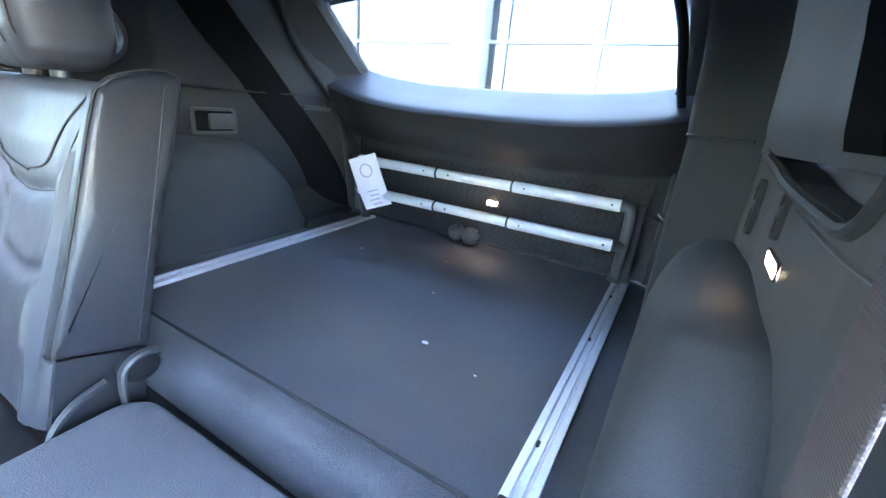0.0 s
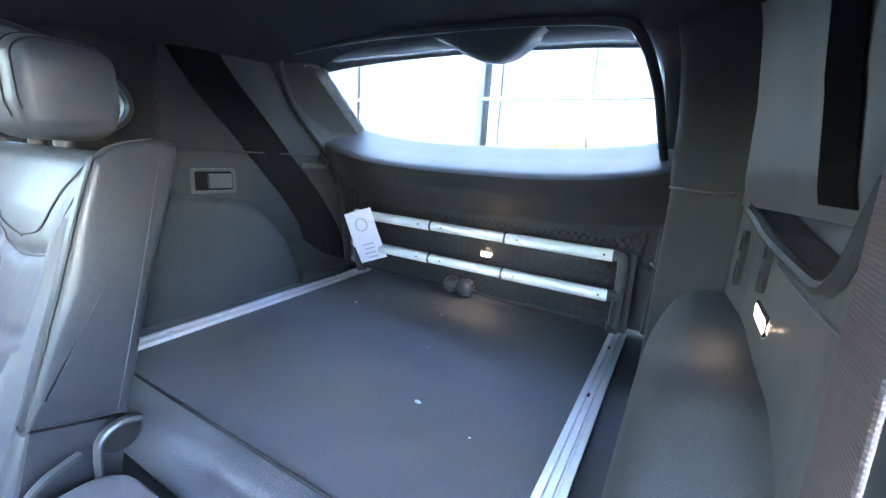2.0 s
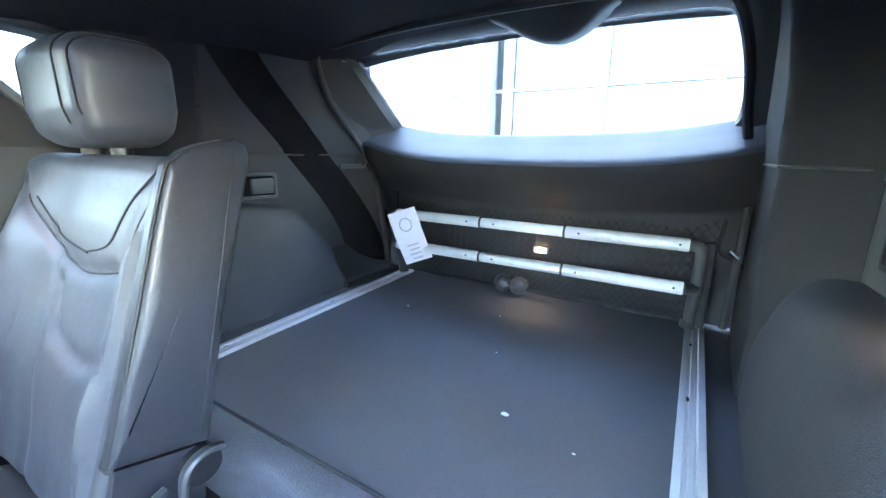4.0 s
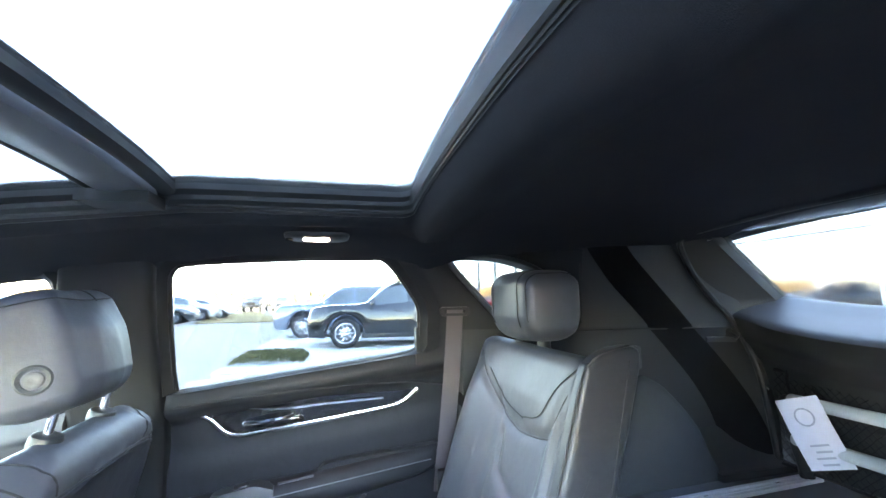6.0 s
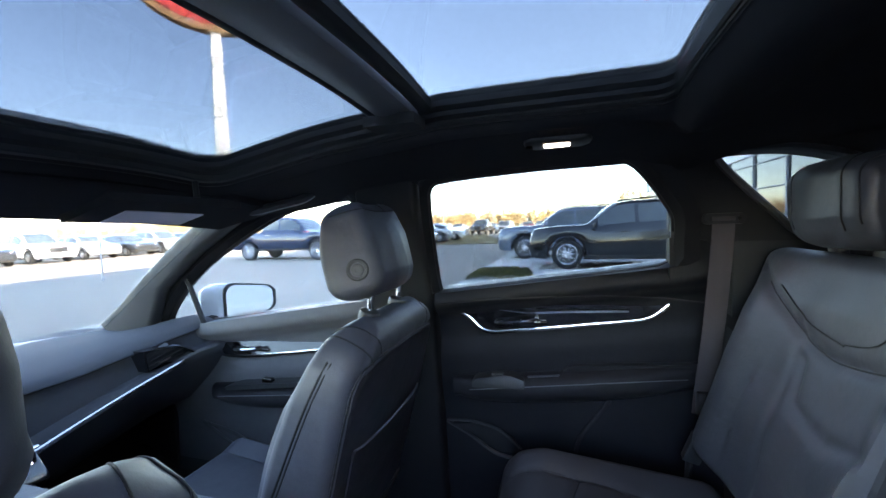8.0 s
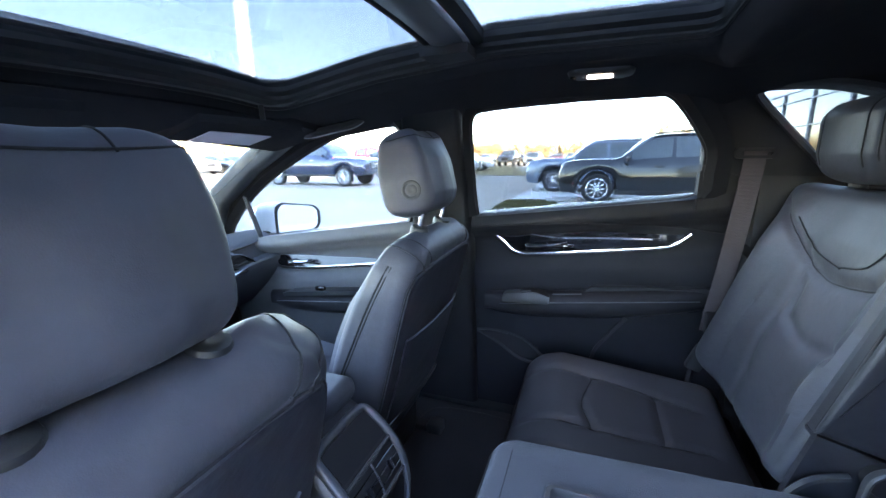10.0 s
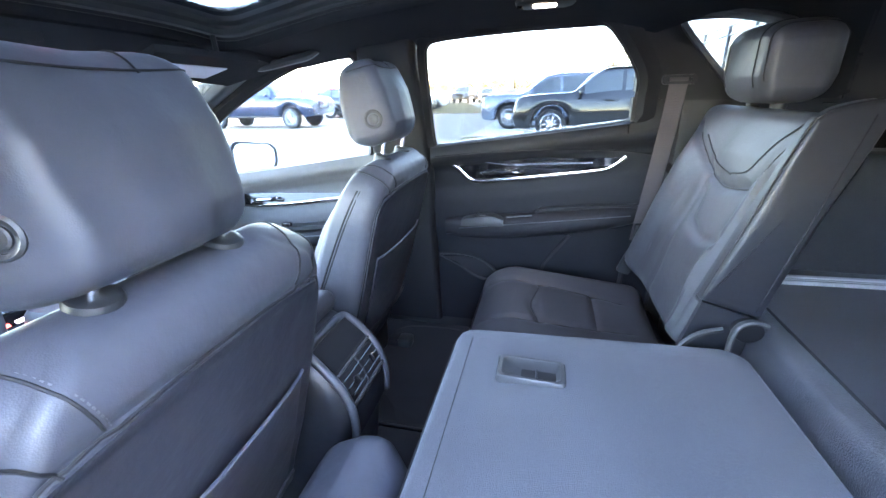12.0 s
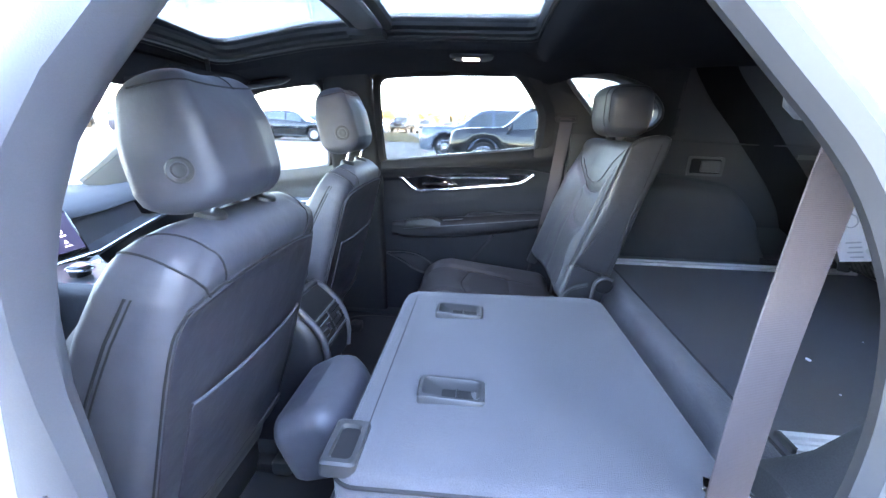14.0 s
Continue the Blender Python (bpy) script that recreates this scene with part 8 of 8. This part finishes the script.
small_sign(8.2, 13.4)
small_sign(4.6, 13.0)

# ---- showroom behind the car ----
SHY = -7.0
show = thing("showroom", (2, SHY, 0), "white clad showroom with a framed glass front", "building")
bm = B()
box(bm, (-24, SHY - 12, 3.6), (40, SHY - 0.05, 9.1), 0.05)
part("fascia", bm, WALL_WHITE, show, "white clad upper wall")
bm = B()
box(bm, (-24, SHY - 12, 9.1), (40, SHY + 0.05, 9.4), 0.03)
part("roof", bm, FRAME_WHITE, show, "white roof edge")
bm = B()
box(bm, (-24, SHY - 12, 0), (40, SHY - 3, 3.6), 0.02)
part("core", bm, WALL_WHITE, show, "white inner wall")
bm = B()
box(bm, (-24, SHY - 0.25, 0.0), (40, SHY - 0.05, 0.45), 0.02)
part("plinth", bm, WALL_WHITE, show, "white plinth")
bm = B()
box(bm, (2.84, SHY - 0.3, 0), (3.36, SHY + 0.28, 3.6), 0.03)
part("column", bm, FRAME_WHITE, show, "grey-blue metal column")
XS = [-22 + 1.5 * k for k in range(15)] + [-0.55, 0.98, 2.55, 3.5, 5.9, 8.4, 10.9, 13.4, 16, 18.5, 21, 24, 27, 30, 33, 36, 39]
XS = sorted(x for x in XS if x <= -1.9 or x >= -0.6)
for a, b in zip(XS, XS[1:]):
    bm = B()
    box(bm, (a - 0.045, SHY - 0.10, 0.45), (a + 0.045, SHY + 0.04, 3.6), 0.01)
    part("mullion", bm, FRAME_WHITE, show, "white mullion")
    for z0, z1 in ((0.45, 2.26), (2.32, 3.22), (3.27, 3.6)):
        if b - a < 0.4:
            continue
        bm = B()
        box(bm, (a + 0.045, SHY - 0.045, z0), (b - 0.045, SHY - 0.03, z1), 0)
        part("shop_pane", bm, STORE_GLASS, show, "bright reflecting shop pane", smooth=0)
        bm = B()
        box(bm, (a + 0.045, SHY - 0.09, z1 + 0.0), (b - 0.045, SHY + 0.03, z1 + 0.055), 0.008)
        part("transom", bm, FRAME_WHITE, show, "white transom")

# ---- parked cars ----
def wheel_at(parent, x, y, r, side, w=0.22, spokes=10, detail=True):
    bm = B()
    rings = []
    for dx, rr in ((-w / 2, r * 0.66), (-w / 2, r * 0.93), (-w * 0.36, r), (w * 0.36, r), (w / 2, r * 0.93), (w / 2, r * 0.66)):
        rings.append([V(x + dx, y + rr * math.cos(2 * math.pi * k / 28), r + rr * math.sin(2 * math.pi * k / 28)) for k in range(28)])
    loft(bm, rings)
    wh = part("wheel", bm, TYRE, parent, "black tyre")
    bm = B()
    X = x + side * (w / 2 + 0.004)
    if detail:
        for k in range(spokes):
            a = 2 * math.pi * k / spokes
            for s in (-0.055, 0.055):
                tube(bm, [V(X, y + r * 0.12 * math.cos(a), r + r * 0.12 * math.sin(a)), V(X - side * 0.015, y + r * 0.64 * math.cos(a + s * 1.5), r + r * 0.64 * math.sin(a + s * 1.5))], r * 0.035, 4)
        tube(bm, [V(X - side * 0.01, y + r * 0.655 * math.cos(2 * math.pi * k / 24), r + r * 0.655 * math.sin(2 * math.pi * k / 24)) for k in range(24)], r * 0.035, 6, closed=True)
        tube(bm, [V(X - side * 0.03, y, r), V(X + side * 0.005, y, r)], r * 0.16, 10)
    else:
        tube(bm, [V(X - side * 0.03, y, r), V(X, y, r)], r * 0.62, 12)
    part("rim", bm, RIM, wh, "silver alloy rim")


def parked_car(m, body, label, kind="suv", detail=True, group=""):
    """A parked car built along its own y (nose at +y), then set down at the pose m."""
    car = thing("parked_car", (0, 0, 0), label, "car", group)
    if kind == "suv":
        L, W, H, wr, wb = 4.65, 0.95, 1.66, 0.37, 1.42
        st = [(-2.32, 0.45, 0.95, 0.97, .86, .5), (-2.27, 0.36, 1.02, 1.06, .92, .62), (-2.18, 0.30, 1.05, 1.40, .94, .68), (-1.95, 0.26, 1.05, 1.58, .95, .70), (-1.4, 0.24, 1.04, 1.645, .95, .72), (-0.6, 0.24, 1.02, 1.66, .95, .73), (0.10, 0.24, 1.00, 1.635, .95, .72), (0.42, 0.24, 0.99, 1.52, .95, .71), (0.76, 0.24, 0.985, 1.25, .95, .74), (1.00, 0.24, 1.00, 1.10, .95, .82), (1.40, 0.24, 1.00, 1.085, .95, .83), (1.80, 0.25, 0.99, 1.065, .945, .83), (2.10, 0.27, 0.96, 1.03, .935, .81), (2.23, 0.29, 0.91, 0.98, .91, .78), (2.30, 0.33, 0.82, 0.88, .87, .73), (2.335, 0.42, 0.70, 0.75, .83, .68)]
    elif kind == "pickup":
        L, W, H, wr, wb = 5.85, 1.0, 1.92, 0.41, 1.85
        st = [(-2.92, 0.55, 1.20, 1.21, .96, .90), (-2.85, 0.48, 1.24, 1.25, .98, .92), (-1.05, 0.45, 1.25, 1.26, 1.0, .93), (-1.0, 0.45, 1.25, 1.60, 1.0, .78), (-0.85, 0.45, 1.25, 1.86, 1.0, .76), (-0.2, 0.45, 1.24, 1.92, 1.0, .77), (0.5, 0.45, 1.23, 1.88, 1.0, .76), (0.95, 0.45, 1.22, 1.60, 1.0, .76), (1.30, 0.45, 1.21, 1.30, 1.0, .84), (2.2, 0.45, 1.20, 1.24, 1.0, .84), (2.75, 0.48, 1.12, 1.17, .98, .82), (2.90, 0.55, 0.95, 1.0, .94, .8)]
    else:
        L, W, H, wr, wb = 4.7, 0.92, 1.45, 0.33, 1.40
        st = [(-2.33, 0.4, 0.90, 0.92, .82, .62), (-2.2, 0.3, 0.98, 1.02, .88, .70), (-1.7, 0.24, 0.98, 1.06, .91, .72), (-1.2, 0.22, 0.96, 1.34, .92, .64), (-0.6, 0.2, 0.95, 1.44, .92, .63), (0.1, 0.2, 0.93, 1.43, .92, .63), (0.6, 0.2, 0.92, 1.25, .92, .65), (1.0, 0.2, 0.91, 0.98, .92, .76), (1.8, 0.22, 0.84, 0.88, .90, .72), (2.2, 0.26, 0.72, 0.76, .82, .6), (2.33, 0.36, 0.58, 0.62, .74, .5)]
    n_ = 6 if detail else 3
    P = smooth_path([(s[0], s[1], s[2]) for s in st], n_)
    Q = smooth_path([(s[3], s[4], s[5]) for s in st], n_)

    def arch(y):
        d = min(abs(y - wb), abs(y + wb + (0.02 if kind != "pickup" else -0.1)))
        q = wr * 1.22
        return math.sqrt(max(0, q * q - d * d)) if d < q else 0.0

    def ring(i):
        y, zb, zw = P[i]
        zr, w, wt = Q[i]
        zb2 = max(zb, wr + arch(y) * 1.0 if arch(y) > 0 else zb)
        zb2 = min(zb2, zw - 0.12)
        half_ = [(w * 0.90, zb2), (w * 0.985, lerp(zb2, zw, 0.22)), (w, lerp(zb2, zw, 0.55)), (w * 0.985, lerp(zb2, zw, 0.85)), (w * 0.955, zw), (lerp(w * 0.945, wt, 0.15), lerp(zw, zr, 0.12)), (lerp(w * 0.93, wt, 0.85), lerp(zw, zr, 0.86)), (wt * 0.90, lerp(zw, zr, 0.975)), (wt * 0.5, zr)]
        return y, half_

    def ring_pts_(i):
        y, h_ = ring(i)
        return [V(a, y, b) for a, b in h_] + [V(-a, y, b) for a, b in reversed(h_)]

    bm = B()
    loft(bm, [ring_pts_(i) for i in range(len(P))])
    part("car_body", bm, body, car, "painted body", smooth=30)
    # side windows as panes proud of the body
    gl = {"suv": [(-2.0, -1.28), (-1.22, -0.22), (-0.14, 0.68)], "pickup": [(-0.88, -0.12), (-0.04, 0.98)], "sedan": [(-1.35, -0.45), (-0.38, 0.72)]}[kind]

    def side_pt(y, f, sgn):
        i = min(range(len(P)), key=lambda k: abs(P[k][0] - y))
        j = min(max(i + (1 if P[i][0] < y else -1), 0), len(P) - 1)
        t = 0 if i == j else (y - P[i][0]) / (P[j][0] - P[i][0])
        a, b = ring(i)[1], ring(j)[1]
        p5 = [lerp(a[5][k], b[5][k], t) for k in (0, 1)]
        p6 = [lerp(a[6][k], b[6][k], t) for k in (0, 1)]
        return V(sgn * (lerp(p5[0], p6[0], f) + 0.006), y, lerp(p5[1], p6[1], f))
    for y0_, y1_ in gl:
        for sgn in (-1, 1):
            bm = B()
            sheet(bm, lambda u, v: side_pt(lerp(y0_, y1_, u), lerp(0.06, 0.97, v), sgn), 8, 3, (-0.004 * sgn, 0, 0))
            part("car_window", bm, DARK_GLASS, car, "dark side window")
    # windscreen and rear glass
    k0 = [i for i in range(len(P)) if P[i][0] > (0.1 if kind != "pickup" else 0.45) and Q[i][0] - P[i][2] > 0.10]
    if len(k0) > 2:
        bm = B()
        sheet(bm, lambda u, v: (lambda i: V(lerp(-1, 1, u) * Q[i][2] * 0.88, P[i][0] + 0.012, lerp(P[i][2], Q[i][0], 0.985) + 0.012 - 0.02 * abs(lerp(-1, 1, u)) ** 3))(k0[min(int(v * (len(k0) - 1) + 0.5), len(k0) - 1)]), 8, len(k0) - 1, (0, -0.01, -0.01))
        part("windscreen", bm, DARK_GLASS, car, "dark windscreen")
    for sgn in (-1, 1):
        for y in (wb, -wb - (0.02 if kind != "pickup" else -0.1)):
            wheel_at(car, sgn * (W - 0.13), y, wr, sgn, detail=detail)
    # lower cladding
    bm = B()
    for sgn in (-1, 1):
        box(bm, (sgn * W * 0.93 - 0.03, -wb + wr * 1.1, 0.24 if kind != "pickup" else 0.42), (sgn * W * 0.93 + 0.03, wb - wr * 1.1, 0.36 if kind != "pickup" else 0.52), 0.02)
    part("sill", bm, BLACK, car, "black sill cladding")
    # face: grille, lamps, bumper
    zn = {"suv": 0.73, "pickup": 0.92, "sedan": 0.56}[kind]
    ny = {"suv": 2.30, "pickup": 2.88, "sedan": 2.28}[kind]
    bm = B()
    box(bm, (-0.42, ny - 0.10, zn - 0.16), (0.42, ny + 0.045, zn + 0.14), 0.03)
    gr = part("grille", bm, BLACK, car, "black grille")
    if detail:
        for k in range(6):
            bm = B()
            box(bm, (-0.38, ny + 0.045, zn - 0.13 + 0.045 * k), (0.38, ny + 0.052, zn - 0.118 + 0.045 * k), 0)
            part("grille_bar", bm, STEEL, gr, "grey grille bar", smooth=0)
        bm = B()
        prism(bm, [V(a, ny + 0.05, zn + 0.02 + b) for a, b in ((-0.09, 0.06), (0.09, 0.06), (0.06, -0.02), (0, -0.06), (-0.06, -0.02))], (0, 0.012, 0))
        part("badge", bm, CHROME, gr, "plain bright badge", smooth=0)
    for sgn in (-1, 1):
        bm = B()
        M_ = pose(sgn * 0.66, ny - 0.14, zn + 0.15, 0, 0, -38 * sgn)
        box(bm, (-0.17, -0.05, -0.05), (0.17, 0.06, 0.045), 0.03, m=M_)
        part("headlamp", bm, HEADLAMP, car, "clear headlamp")
        bm = B()
        box(bm, (sgn * 0.64 - 0.16, -ny - 0.015, zn + 0.18), (sgn * 0.64 + 0.16, -ny + 0.12, zn + 0.34), 0.03)
        part("tail_lamp", bm, TAIL_RED, car, "red tail lamp")
    if detail:
        bm = B()
        box(bm, (-0.72, ny - 0.25, zn - 0.34), (0.72, ny + 0.02, zn - 0.20), 0.05)
        part("lower_intake", bm, BLACK, car, "black lower intake")
        for sgn in (-1, 1):
            bm = B()
            cushion(bm, lambda v: 0.10, lambda v: 0.09, 0.15, 0.04, None, pose(sgn * (W + 0.10), 0.78 if kind != "pickup" else 0.92, 1.0 if kind != "pickup" else 1.25), nz=4, n=4, fx=4)
            part("door_mirror", bm, body, car, "painted door mirror")
            for y in ((-0.95, 0.10) if kind == "suv" else (-0.65, 0.25)):
                bm = B()
                tube(bm, [V(sgn * (W + 0.004), y - 0.10, 0.90 if kind != "pickup" else 1.12), V(sgn * (W + 0.012), y, 0.91 if kind != "pickup" else 1.13), V(sgn * (W + 0.004), y + 0.10, 0.91 if kind != "pickup" else 1.13)], 0.016, 6)
                part("door_handle", bm, CHROME if kind == "pickup" else body, car, "door handle")
            for y in ((-1.28, -0.18, 0.92) if kind == "suv" else (-0.95, -0.08, 1.02)):
                bm = B()
                tube(bm, [V(sgn * (W * 0.985 + 0.002), y, z) for z in (0.45, 0.62, 0.8)] + [V(sgn * W * 0.965, y, 0.97)], 0.005, 4)
                part("door_gap", bm, BLACK, car, "dark door gap")
        if kind == "suv":
            for sgn in (-1, 1):
                bm = B()
                tube(bm, smooth_path([(sgn * 0.66, -1.8, 1.61), (sgn * 0.68, -1.2, 1.68), (sgn * 0.68, -0.4, 1.695), (sgn * 0.66, 0.25, 1.64)], 4), 0.018, 6)
                part("roof_rail", bm, BLACK, car, "black roof rail")
    return m, car


def set_down(pair):
    m, car = pair
    car.matrix_basis = m
    return car


P_BLACK, P_GREY, P_BLUE = paint("black car paint", (0.006, 0.0065, 0.007)), paint("blue-grey car paint", (0.16, 0.20, 0.26)), paint("deep blue car paint", (0.013, 0.026, 0.064))
P_WHITE, P_SILVER, P_RED, P_DARK = paint("white car paint", (0.75, 0.75, 0.75), 0.0), paint("silver car paint", (0.45, 0.46, 0.48)), paint("red car paint", (0.35, 0.015, 0.02)), paint("dark grey car paint", (0.04, 0.042, 0.045))
set_down(parked_car(pose(10.95, -1.25, 0.10), P_BLACK, "glossy black SUV parked on the concrete pad", "suv"))
set_down(parked_car(pose(14.2, 0.05, 0.10), P_GREY, "blue-grey metallic SUV parked beside a black one", "suv"))
set_down(parked_car(pose(15.9, 12.4, 0.0, 0, 0, 180), P_BLUE, "deep blue crew cab pickup truck in the car park", "pickup"))
set_down(parked_car(pose(26.3, 15.5, 0.0, 0, 0, 184), P_RED, "red pickup truck parked beyond a blue one", "pickup", detail=False))
far_proto = {}
rng = random.Random(21)
LABELS = {"w": "white", "s": "silver", "r": "red", "d": "dark grey", "k": "black", "b": "blue-grey"}
PAINTS = {"w": P_WHITE, "s": P_SILVER, "r": P_RED, "d": P_DARK, "k": P_BLACK, "b": P_GREY}
LINES = []
for k in range(11):
    LINES.append((4.0 + 2.75 * k, 27.5 + 0.35 * k, 176, "swsdwsdskdw"[k], ("sedan", "suv", "sedan")[k % 3]))
for k in range(10):
    LINES.append((50 + 0.6 * k, 19 - 2.9 * k, 90 + rng.uniform(-4, 4), "wkwdsrbkdr"[k], ("pickup", "suv", "sedan")[k % 3]))
for k in range(9):
    LINES.append((78 + 0.5 * k, 26 - 3.1 * k, 90, "dwrskwdbr"[k], ("sedan", "suv")[k % 2]))
for k in range(4):
    LINES.append((23.0 + 3.6 * k, 11.2 - 0.2 * k, 184, "kdsw"[k], ("suv", "sedan")[k % 2]))
for k in range(4):
    LINES.append((17.6 + 3.2 * k, 0.1 + 0.2 * k, 0, "dkws"[k], "suv"))
for x, y, a, c, kd in LINES:
    if (c, kd) not in far_proto:
        far_proto[c, kd] = parked_car(pose(x, y, 0), PAINTS[c], f"{LABELS[c]} {kd} parked in a row across the lot", kd, detail=False, group="rows of parked cars")[1]
        far_proto[c, kd].matrix_basis = pose(x, y, 0, 0, 0, a)
    else:
        copy_thing(far_proto[c, kd], pose(x, y, 0, 0, 0, a))
